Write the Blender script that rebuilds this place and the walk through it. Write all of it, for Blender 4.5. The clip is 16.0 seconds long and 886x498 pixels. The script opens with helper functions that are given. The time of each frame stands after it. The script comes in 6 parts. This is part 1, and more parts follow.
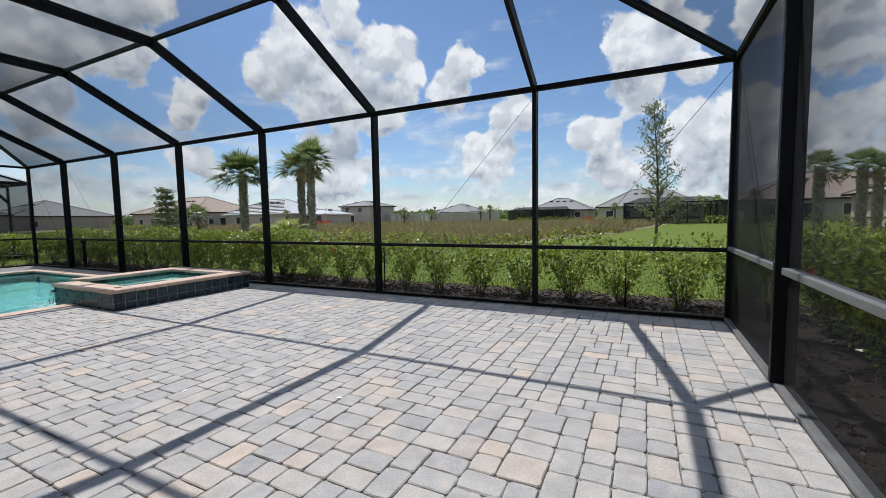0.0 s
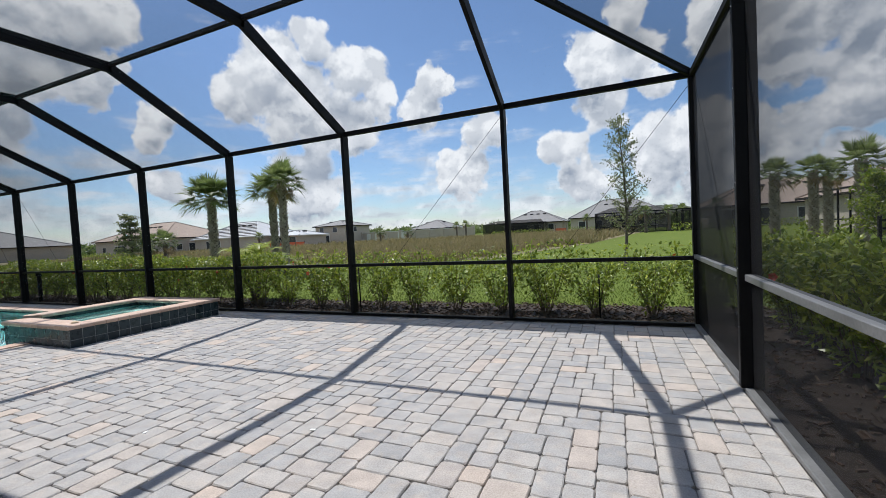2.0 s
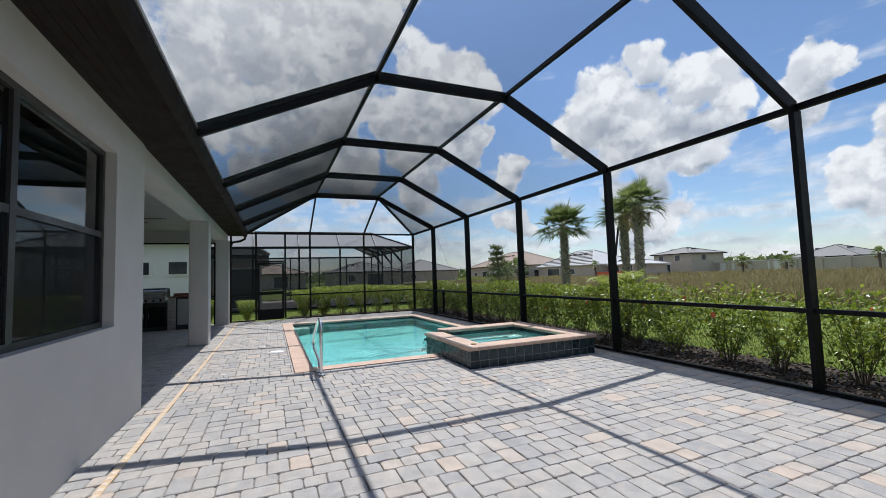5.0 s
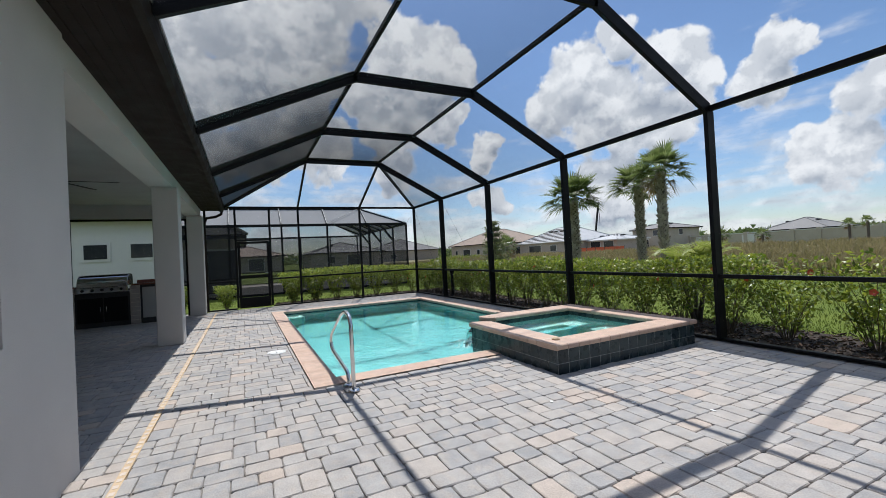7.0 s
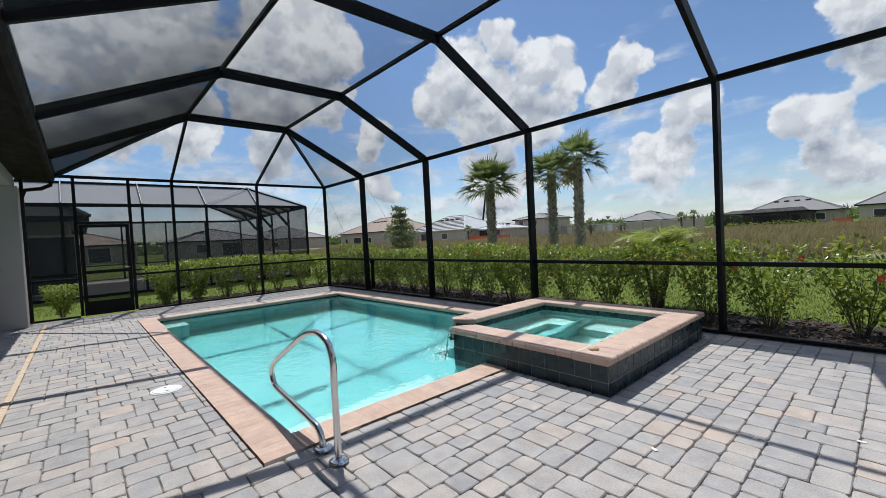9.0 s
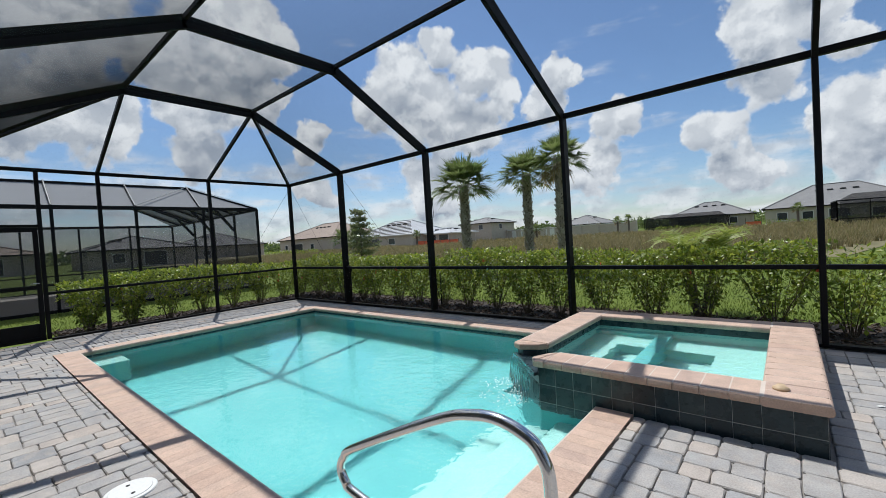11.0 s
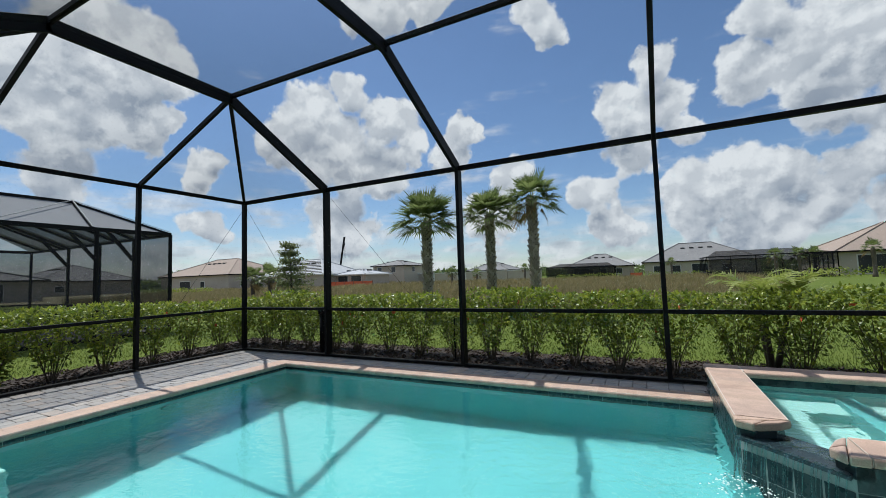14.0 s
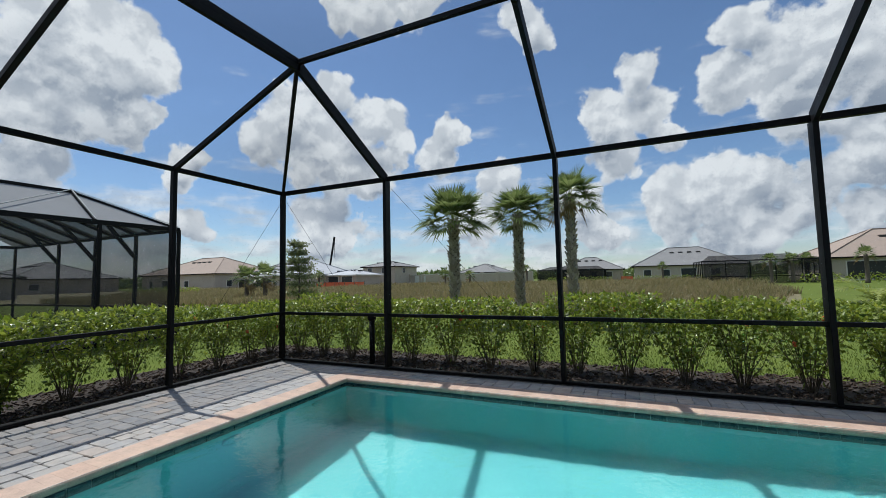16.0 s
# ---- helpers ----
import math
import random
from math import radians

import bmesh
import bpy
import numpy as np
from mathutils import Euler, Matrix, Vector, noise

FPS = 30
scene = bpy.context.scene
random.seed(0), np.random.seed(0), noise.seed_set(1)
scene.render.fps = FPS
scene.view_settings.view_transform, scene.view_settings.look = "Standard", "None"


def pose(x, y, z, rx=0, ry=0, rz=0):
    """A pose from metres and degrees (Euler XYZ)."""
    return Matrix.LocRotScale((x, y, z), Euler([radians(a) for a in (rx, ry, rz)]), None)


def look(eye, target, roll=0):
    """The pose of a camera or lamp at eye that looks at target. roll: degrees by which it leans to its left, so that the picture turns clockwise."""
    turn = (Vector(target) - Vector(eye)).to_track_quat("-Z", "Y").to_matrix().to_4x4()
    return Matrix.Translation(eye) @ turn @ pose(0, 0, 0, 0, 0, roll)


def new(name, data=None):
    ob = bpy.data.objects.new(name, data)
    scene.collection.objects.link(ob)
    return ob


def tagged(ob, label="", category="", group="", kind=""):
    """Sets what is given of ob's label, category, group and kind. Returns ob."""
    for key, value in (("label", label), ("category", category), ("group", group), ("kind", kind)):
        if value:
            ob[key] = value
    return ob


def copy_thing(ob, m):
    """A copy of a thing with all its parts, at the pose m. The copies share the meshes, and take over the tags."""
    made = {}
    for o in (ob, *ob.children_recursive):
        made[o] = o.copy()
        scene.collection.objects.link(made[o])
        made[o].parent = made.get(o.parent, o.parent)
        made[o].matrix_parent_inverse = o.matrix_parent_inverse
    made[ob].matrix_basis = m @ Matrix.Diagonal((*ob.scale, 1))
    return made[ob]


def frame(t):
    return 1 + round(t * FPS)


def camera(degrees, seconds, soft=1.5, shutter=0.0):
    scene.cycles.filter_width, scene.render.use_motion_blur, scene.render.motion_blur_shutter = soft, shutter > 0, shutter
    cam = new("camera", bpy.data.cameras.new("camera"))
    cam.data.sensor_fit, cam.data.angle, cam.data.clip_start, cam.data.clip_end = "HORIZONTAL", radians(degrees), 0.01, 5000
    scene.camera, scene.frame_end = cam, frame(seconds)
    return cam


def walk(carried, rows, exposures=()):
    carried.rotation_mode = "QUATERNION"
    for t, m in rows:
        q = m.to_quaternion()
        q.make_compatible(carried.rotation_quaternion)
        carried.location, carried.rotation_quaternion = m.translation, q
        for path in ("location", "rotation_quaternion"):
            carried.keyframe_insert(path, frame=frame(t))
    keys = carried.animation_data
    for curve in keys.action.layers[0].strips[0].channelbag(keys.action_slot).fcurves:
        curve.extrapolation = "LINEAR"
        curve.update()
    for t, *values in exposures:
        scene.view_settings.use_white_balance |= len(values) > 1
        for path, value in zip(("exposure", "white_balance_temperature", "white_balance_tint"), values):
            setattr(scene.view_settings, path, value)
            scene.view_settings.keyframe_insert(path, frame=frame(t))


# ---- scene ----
cam = camera(94.8, 16.0, soft=0.75)
PATH = [
    (0, (1.791, 0.04, 1.312), (0.906, 1.827, 1.158), -1.0),
    (0.5, (1.854, 0.07, 1.308), (1.248, 1.971, 1.173), -1.5),
    (1, (1.847, 0.087, 1.316), (1.302, 2.008, 1.199), -2.3),
    (1.5, (1.831, 0.065, 1.332), (1.216, 1.965, 1.231), -2.9),
    (2, (1.813, 0.088, 1.339), (1.03, 1.926, 1.26), -3.1),
    (2.5, (1.779, 0.238, 1.333), (0.738, 1.946, 1.295), -3.3),
    (3, (1.665, 0.342, 1.339), (0.322, 1.824, 1.356), -3.4),
    (3.5, (1.37, 0.363, 1.353), (-0.205, 1.593, 1.435), -3.3),
    (4, (1.014, 0.42, 1.378), (-0.692, 1.457, 1.496), -2.9),
    (4.5, (0.584, 0.548, 1.395), (-1.204, 1.434, 1.526), -2.3),
    (5, (0.13, 0.564, 1.371), (-1.709, 1.341, 1.503), -1.9),
    (7.5, (-2.371, 0.169, 1.348), (-4.127, 1.127, 1.326), -3.1),
    (8, (-2.82, 0.107, 1.357), (-4.505, 1.182, 1.309), -2.7),
    (8.5, (-3.3, 0.137, 1.355), (-4.898, 1.338, 1.298), -2.7),
    (9, (-3.73, 0.098, 1.373), (-5.224, 1.426, 1.312), -3.0),
    (11.5, (-5.913, 0.072, 1.416), (-7.179, 1.619, 1.381), -3.2),
    (12, (-6.363, 0.067, 1.349), (-7.592, 1.644, 1.362), -2.4),
    (12.5, (-6.874, 0.033, 1.344), (-8.027, 1.666, 1.405), -1.9),
    (13, (-7.294, 0.021, 1.371), (-8.363, 1.708, 1.462), -1.8),
    (13.5, (-7.727, 0.072, 1.358), (-8.707, 1.811, 1.477), -1.7),
    (14, (-8.142, 0.097, 1.387), (-9.037, 1.88, 1.524), -1.9),
    (14.5, (-8.573, 0.062, 1.393), (-9.405, 1.875, 1.533), -1.9),
    (15, (-9.017, 0.176, 1.382), (-9.814, 2.004, 1.533), -1.7),
    (15.5, (-9.495, 0.211, 1.412), (-10.292, 2.04, 1.554), -1.6),
    (16, (-9.898, 0.252, 1.443), (-10.73, 2.066, 1.586), -1.3),
]
walk(cam, [(t, look(eye, target, roll)) for t, eye, target, roll in PATH], [(0, 0.06, 6080, 10), (2.5, 0.12, 6080, 10), (7.5, 0.06, 6080, 10), (9, 0.0, 6080, 10), (11.5, -0.08, 6020, 8), (14.5, -0.14, 6000, 7), (16, -0.12, 5980, 7)])

# ---------------------------------------------------------------- light
SUN_TO = Vector((-1.745, 0.765, 4.13)).normalized()
sun = new("sun", bpy.data.lights.new("sun", "SUN"))
sun.data.energy, sun.data.angle, sun.data.color = 5.0, radians(0.53), (1.0, 0.95, 0.87)
sun.matrix_world = look((0, 0, 30), Vector((0, 0, 30)) - SUN_TO)

# cumulus clouds, heap by heap: azimuth, elevation and radius of each billow in degrees
HEAP_WEST_BANK = [(159.5, 25.4, 5.1), (155.1, 24.3, 4.6), (151.1, 23.8, 3.3), (159.2, 18.3, 5.8), (154.5, 19.0, 4.2), (153.0, 16.4, 2.7), (160.6, 12.1, 3.7)]
HEAP_OVERHEAD = [(180.3, 32.0, 11.5), (168.5, 34.0, 8.0), (187.7, 22.9, 7.5), (179.0, 22.5, 8.5), (171.0, 26.0, 7.0), (176.0, 15.0, 5.5)]
HEAP_WEST_MID = [(160.3, 27.2, 3.9), (153.8, 25.8, 4.0), (164.5, 21.6, 3.7), (158.1, 20.2, 5.3), (150.9, 18.5, 1.9), (147.1, 13.3, 2.7), (170.7, 14.8, 5.2), (180.4, 14.3, 4.7)]
HEAP_SMALL_HIGH = [(128.4, 33.8, 2.5), (122.8, 34.5, 3.8), (117.0, 35.3, 3.2), (102.3, 32.7, 2.9), (100.4, 30.7, 2.3)]
HEAP_MIDDLE = [(128.8, 24.9, 3.1), (133.7, 21.5, 4.5), (124.6, 21.4, 4.4), (130.8, 18.2, 6.2), (121.5, 18.9, 3.0), (138.2, 17.9, 3.4), (123.1, 15.6, 3.8), (113.0, 20.0, 2.9), (115.5, 16.7, 3.5), (127.8, 13.6, 4.5)]
HEAP_NORTH = [(87.6, 24.4, 2.8), (92.4, 20.0, 3.7), (86.6, 20.0, 3.5), (91.2, 15.6, 4.1), (84.9, 16.3, 2.5)]
HEAP_EAST = [(76.3, 26.1, 3.1), (72.0, 23.0, 4.9), (67.6, 22.4, 4.5), (78.4, 19.8, 3.1), (72.3, 18.4, 3.5), (79.6, 22.5, 2.0)]
HEAP_EAST_LOW = [(80.7, 10.0, 5.4), (84.4, 7.7, 3.8), (75.8, 10.5, 3.3), (72.6, 7.5, 3.6), (68.2, 9.6, 2.8), (67.3, 5.0, 3.2), (95.8, 10.3, 3.3), (93.9, 5.6, 3.6), (78.3, 5.1, 4.6)]
HEAP_LOW = [(146.0, 15.0, 1.8), (146.7, 7.3, 2.8), (106.4, 13.3, 3.1), (110.6, 8.0, 3.9), (130.8, 7.5, 5.3)]
HEAP_FAR_EAST = [(72.0, 19.2, 5.7), (65.5, 12.5, 4.8), (67.2, 18.8, 3.8), (70.6, 9.7, 3.3), (79.2, 21.1, 2.9), (83.2, 9.7, 4.0)]
# clouds out of view, added to make the sky's fill in shadows less blue
HEAP_UNSEEN_FILL = [(45, 18, 9), (20, 30, 13), (205, 20, 12), (195, 38, 10), (240, 30, 14), (290, 25, 15), (330, 40, 16), (270, 58, 14), (50, 55, 12), (100, 68, 8), (220, 60, 10)]
CLOUDS = HEAP_WEST_BANK + HEAP_OVERHEAD + HEAP_WEST_MID + HEAP_SMALL_HIGH + HEAP_MIDDLE + HEAP_NORTH + HEAP_EAST + HEAP_EAST_LOW + HEAP_LOW + HEAP_FAR_EAST + HEAP_UNSEEN_FILL


def make_world():
    w = bpy.data.worlds.new("sky")
    scene.world = w
    w.use_nodes = True
    nt = w.node_tree
    nt.nodes.clear()
    N, L = nt.nodes.new, nt.links.new

    def math_node(op, a, b=None, c=None):
        n = N("ShaderNodeMath")
        n.operation = op
        for k, v in enumerate((a, b, c)):
            if v is None:
                continue
            if isinstance(v, (int, float)):
                n.inputs[k].default_value = v
            else:
                L(v, n.inputs[k])
        return n.outputs[0]

    def ramp(v, lo, hi, a=0.0, b=1.0):
        n = N("ShaderNodeMapRange")
        n.interpolation_type = "SMOOTHSTEP"
        L(v, n.inputs[0])
        for k, x in zip((1, 2, 3, 4), (lo, hi, a, b)):
            n.inputs[k].default_value = x
        return n.outputs[0]

    tc = N("ShaderNodeTexCoord").outputs["Generated"]

    def fluff(vec, scale, detail, rough):
        n = N("ShaderNodeTexNoise")
        n.inputs["Scale"].default_value, n.inputs["Detail"].default_value, n.inputs["Roughness"].default_value = scale, detail, rough
        L(vec, n.inputs["Vector"])
        return n.outputs

    def shifted(vec, off):
        n = N("ShaderNodeVectorMath")
        n.operation = "ADD"
        L(vec, n.inputs[0])
        n.inputs[1].default_value = off
        return n.outputs[0]

    big = fluff(tc, 9.0, 6, 0.55)
    # warp the directions so that the heaps get uneven outlines
    wv = N("ShaderNodeVectorMath")
    wv.operation = "MULTIPLY_ADD"
    L(big["Color"], wv.inputs[0])
    wv.inputs[1].default_value, wv.inputs[2].default_value = (0.10, 0.10, 0.10), (-0.05, -0.05, -0.05)
    wp = N("ShaderNodeVectorMath")
    wp.operation = "ADD"
    L(tc, wp.inputs[0])
    L(wv.outputs[0], wp.inputs[1])
    heap = None
    under = None
    for az, el, r in CLOUDS:
        a, e = radians(az), radians(el)
        r = radians(r * 1.02)
        c = (math.cos(a) * math.cos(e), math.sin(a) * math.cos(e), math.sin(e))
        for drop in (0.0, 0.95):
            d = N("ShaderNodeVectorMath")
            d.operation = "DISTANCE"
            L(wp.outputs[0], d.inputs[0])
            d.inputs[1].default_value = (c[0], c[1], c[2] - drop * r)
            v = math_node("MULTIPLY_ADD", d.outputs["Value"], -1.0 / r, 1.0)
            if drop:
                under = v if under is None else math_node("SMOOTH_MAX", under, v, 0.45)
            else:
                heap = v if heap is None else math_node("SMOOTH_MAX", heap, v, 0.2)
    sep = N("ShaderNodeSeparateXYZ")
    L(tc, sep.inputs[0])
    # a far field of broken cloud that closes towards the horizon
    flat = N("ShaderNodeCombineXYZ")
    den = math_node("ADD", math_node("ABSOLUTE", sep.outputs[2]), 0.22)
    L(math_node("DIVIDE", sep.outputs[0], den), flat.inputs[0])
    L(math_node("DIVIDE", sep.outputs[1], den), flat.inputs[1])
    L(math_node("MULTIPLY", sep.outputs[2], 9.0), flat.inputs[2])
    fieldn = fluff(flat.outputs[0], 2.3, 7, 0.55)["Fac"]
    lowgain = ramp(sep.outputs[2], 0.03, 0.42, 0.15, -0.12)
    field = math_node("MULTIPLY", math_node("ADD", math_node("SUBTRACT", fieldn, 0.56), lowgain), 2.0)

    def billows(vec, scale):
        n = N("ShaderNodeTexVoronoi")
        n.feature, n.inputs["Scale"].default_value, n.inputs["Smoothness"].default_value = "SMOOTH_F1", scale, 0.5
        L(vec, n.inputs["Vector"])
        return math_node("SUBTRACT", 0.5, n.outputs["Distance"])

    def texture(vec):
        """Round billows at two sizes with fine wisps on them."""
        wisp = fluff(vec, 30.0, 6, 0.6)
        wob = N("ShaderNodeVectorMath")
        wob.operation = "MULTIPLY_ADD"
        L(wisp["Color"], wob.inputs[0])
        wob.inputs[1].default_value = (0.035, 0.035, 0.035)
        L(vec, wob.inputs[2])
        two = math_node("MULTIPLY_ADD", billows(wob.outputs[0], 30.0), 0.35, billows(wob.outputs[0], 14.0))
        return math_node("MULTIPLY_ADD", math_node("SUBTRACT", wisp["Fac"], 0.5), 0.85, two)

    here = texture(tc)
    above = texture(shifted(tc, (-0.006, 0.003, 0.017)))
    edge = math_node("MULTIPLY", here, 0.62)
    dens = math_node("ADD", heap, edge)
    crisp = ramp(dens, 0.05, 0.26)
    veil = math_node("MULTIPLY", ramp(math_node("MULTIPLY_ADD", edge, 0.45, field), -0.12, 0.46), 0.80)
    mask = math_node("MAXIMUM", crisp, veil)
    # billows lit from above; what lies under thick cloud is in its shade
    relief = math_node("MINIMUM", math_node("MAXIMUM", math_node("MULTIPLY", math_node("SUBTRACT", here, above), 1.0), -0.16), 0.24)
    shade = math_node("MULTIPLY", ramp(math_node("MULTIPLY_ADD", edge, 0.4, under), -0.10, 0.90, 0.0, 0.46), crisp)
    lee = math_node("MULTIPLY", ramp(field, 0.1, 0.6, 0.0, 0.22), math_node("SUBTRACT", 1.0, crisp))
    lightness = math_node("ADD", math_node("SUBTRACT", math_node("SUBTRACT", 0.85, lee), shade), relief)
    cl = N("ShaderNodeValToRGB")
    cl.color_ramp.elements[0].position, cl.color_ramp.elements[0].color = 0.15, (0.27, 0.325, 0.41, 1)
    cl.color_ramp.elements[1].position, cl.color_ramp.elements[1].color = 0.98, (0.98, 0.98, 0.97, 1)
    L(lightness, cl.inputs[0])
    sky = N("ShaderNodeTexSky")
    sky.sky_type, sky.sun_disc = "NISHITA", False
    sky.sun_elevation = math.asin(SUN_TO.z)
    sky.sun_rotation = math.atan2(SUN_TO.x, SUN_TO.y)
    sky.air_density, sky.dust_density, sky.ozone_density = 1.0, 0.35, 3.8
    clb = N("ShaderNodeVectorMath")
    clb.operation = "SCALE"
    L(cl.outputs[0], clb.inputs[0])
    clb.inputs["Scale"].default_value = 8.0
    mx = N("ShaderNodeMix")
    mx.data_type = "RGBA"
    L(mask, mx.inputs["Factor"])
    L(sky.outputs[0], mx.inputs["A"])
    L(clb.outputs[0], mx.inputs["B"])
    bg = N("ShaderNodeBackground")
    bg.inputs["Strength"].default_value = 0.118
    L(mx.outputs["Result"], bg.inputs[0])
    L(bg.outputs[0], N("ShaderNodeOutputWorld").inputs[0])


make_world()


# ---------------------------------------------------------------- materials
def ramp_set(r, stops):
    els = r.color_ramp.elements
    while len(els) < len(stops):
        els.new(0.5)
    for e, (p, c) in zip(els, stops):
        e.position, e.color = p, (*c, 1)


def mat(name, a, b=None, rough=0.6, metal=0.0, scale=6.0, fine=60.0, bump=0.15, spread=None, pick="", spec=0.5, coat=0.0, blotch=None):
    """a, b: the colours between which two scales of noise wander. spread: colours picked at random for each piece (pick: object or island)."""
    m = bpy.data.materials.new(name)
    m.use_nodes = True
    nt = m.node_tree
    N, L = nt.nodes.new, nt.links.new
    p = nt.nodes["Principled BSDF"]
    p.inputs["Metallic"].default_value, p.inputs["Specular IOR Level"].default_value = metal, spec
    p.inputs["Coat Weight"].default_value = coat
    geo = N("ShaderNodeNewGeometry")
    n1, n2 = N("ShaderNodeTexNoise"), N("ShaderNodeTexNoise")
    for n, s, d in ((n1, scale, 4), (n2, fine, 3)):
        n.inputs["Scale"].default_value, n.inputs["Detail"].default_value = s, d
        L(geo.outputs["Position"], n.inputs["Vector"])
    mixn = N("ShaderNodeMath")
    mixn.operation = "MULTIPLY_ADD"
    mixn.inputs[1].default_value = 0.55
    L(n2.outputs["Fac"], mixn.inputs[0])
    half = N("ShaderNodeMath")
    half.operation = "MULTIPLY"
    half.inputs[1].default_value = 0.5
    L(n1.outputs["Fac"], half.inputs[0])
    L(half.outputs[0], mixn.inputs[2])
    b = b or tuple(x * 0.75 for x in a)
    if spread:
        r = N("ShaderNodeValToRGB")
        r.color_ramp.interpolation = "LINEAR"
        ramp_set(r, [(k / (len(spread) - 1), c) for k, c in enumerate(spread)])
        if pick == "object":
            L(N("ShaderNodeObjectInfo").outputs["Random"], r.inputs[0])
        else:
            L(geo.outputs["Random Per Island"], r.inputs[0])
        tone = N("ShaderNodeMapRange")
        L(mixn.outputs[0], tone.inputs[0])
        for k, v in zip((1, 2, 3, 4), (0.3, 0.75, 0.70, 1.26)):
            tone.inputs[k].default_value = v
        mul = N("ShaderNodeVectorMath")
        mul.operation = "SCALE"
        src = r.outputs[0]
        if blotch:
            nb = N("ShaderNodeTexNoise")
            nb.inputs["Scale"].default_value, nb.inputs["Detail"].default_value = 11.0, 3
            L(geo.outputs["Position"], nb.inputs["Vector"])
            mb = N("ShaderNodeMapRange")
            L(nb.outputs["Fac"], mb.inputs[0])
            for k, v in zip((1, 2, 3, 4), (0.48, 0.72, 0.0, 0.6)):
                mb.inputs[k].default_value = v
            mixc = N("ShaderNodeMix")
            mixc.data_type = "RGBA"
            L(mb.outputs[0], mixc.inputs["Factor"])
            L(src, mixc.inputs["A"])
            mixc.inputs["B"].default_value = (*blotch, 1)
            src = mixc.outputs["Result"]
        L(src, mul.inputs[0])
        L(tone.outputs[0], mul.inputs["Scale"])
        L(mul.outputs[0], p.inputs["Base Color"])
    else:
        r = N("ShaderNodeValToRGB")
        ramp_set(r, [(0.36, a), (0.68, b)])
        L(mixn.outputs[0], r.inputs[0])
        L(r.outputs[0], p.inputs["Base Color"])
    rr = N("ShaderNodeMapRange")
    L(n1.outputs["Fac"], rr.inputs[0])
    for k, v in zip((1, 2, 3, 4), (0.3, 0.7, max(0.02, rough - 0.1), min(1, rough + 0.1))):
        rr.inputs[k].default_value = v
    L(rr.outputs[0], p.inputs["Roughness"])
    if bump:
        bp = N("ShaderNodeBump")
        bp.inputs["Strength"].default_value, bp.inputs["Distance"].default_value = bump, 0.01
        L(mixn.outputs[0], bp.inputs["Height"])
        L(bp.outputs[0], p.inputs["Normal"])
    return m


def screen_material():
    m = bpy.data.materials.new("insect_screen")
    m.use_nodes = True
    nt = m.node_tree
    nt.nodes.clear()
    N, L = nt.nodes.new, nt.links.new
    tr, df, gl = N("ShaderNodeBsdfTransparent"), N("ShaderNodeBsdfDiffuse"), N("ShaderNodeBsdfGlossy")
    tr.inputs[0].default_value = (1, 1, 1, 1)
    df.inputs[0].default_value = (0.03, 0.03, 0.032, 1)
    gl.inputs["Color"].default_value, gl.inputs["Roughness"].default_value = (0.05, 0.05, 0.053, 1), 0.55
    nz = N("ShaderNodeTexNoise")
    nz.inputs["Scale"].default_value = 3.0
    L(N("ShaderNodeNewGeometry").outputs["Position"], nz.inputs["Vector"])
    var = N("ShaderNodeMapRange")
    L(nz.outputs["Fac"], var.inputs[0])
    var.inputs[3].default_value, var.inputs[4].default_value = 0.10, 0.14
    m1, m2 = N("ShaderNodeMixShader"), N("ShaderNodeMixShader")
    L(var.outputs[0], m1.inputs[0])
    L(tr.outputs[0], m1.inputs[1])
    L(df.outputs[0], m1.inputs[2])
    lw = N("ShaderNodeLayerWeight")
    lw.inputs[0].default_value = 0.5
    sc = N("ShaderNodeValToRGB")
    ramp_set(sc, [(0.36, (0, 0, 0)), (0.68, (0.46, 0.46, 0.46)), (0.80, (0.93, 0.93, 0.93)), (1.0, (1, 1, 1))])
    L(lw.outputs["Facing"], sc.inputs[0])
    L(sc.outputs[0], m2.inputs[0])
    L(m1.outputs[0], m2.inputs[1])
    L(gl.outputs[0], m2.inputs[2])
    L(m2.outputs[0], N("ShaderNodeOutputMaterial").inputs[0])
    return m


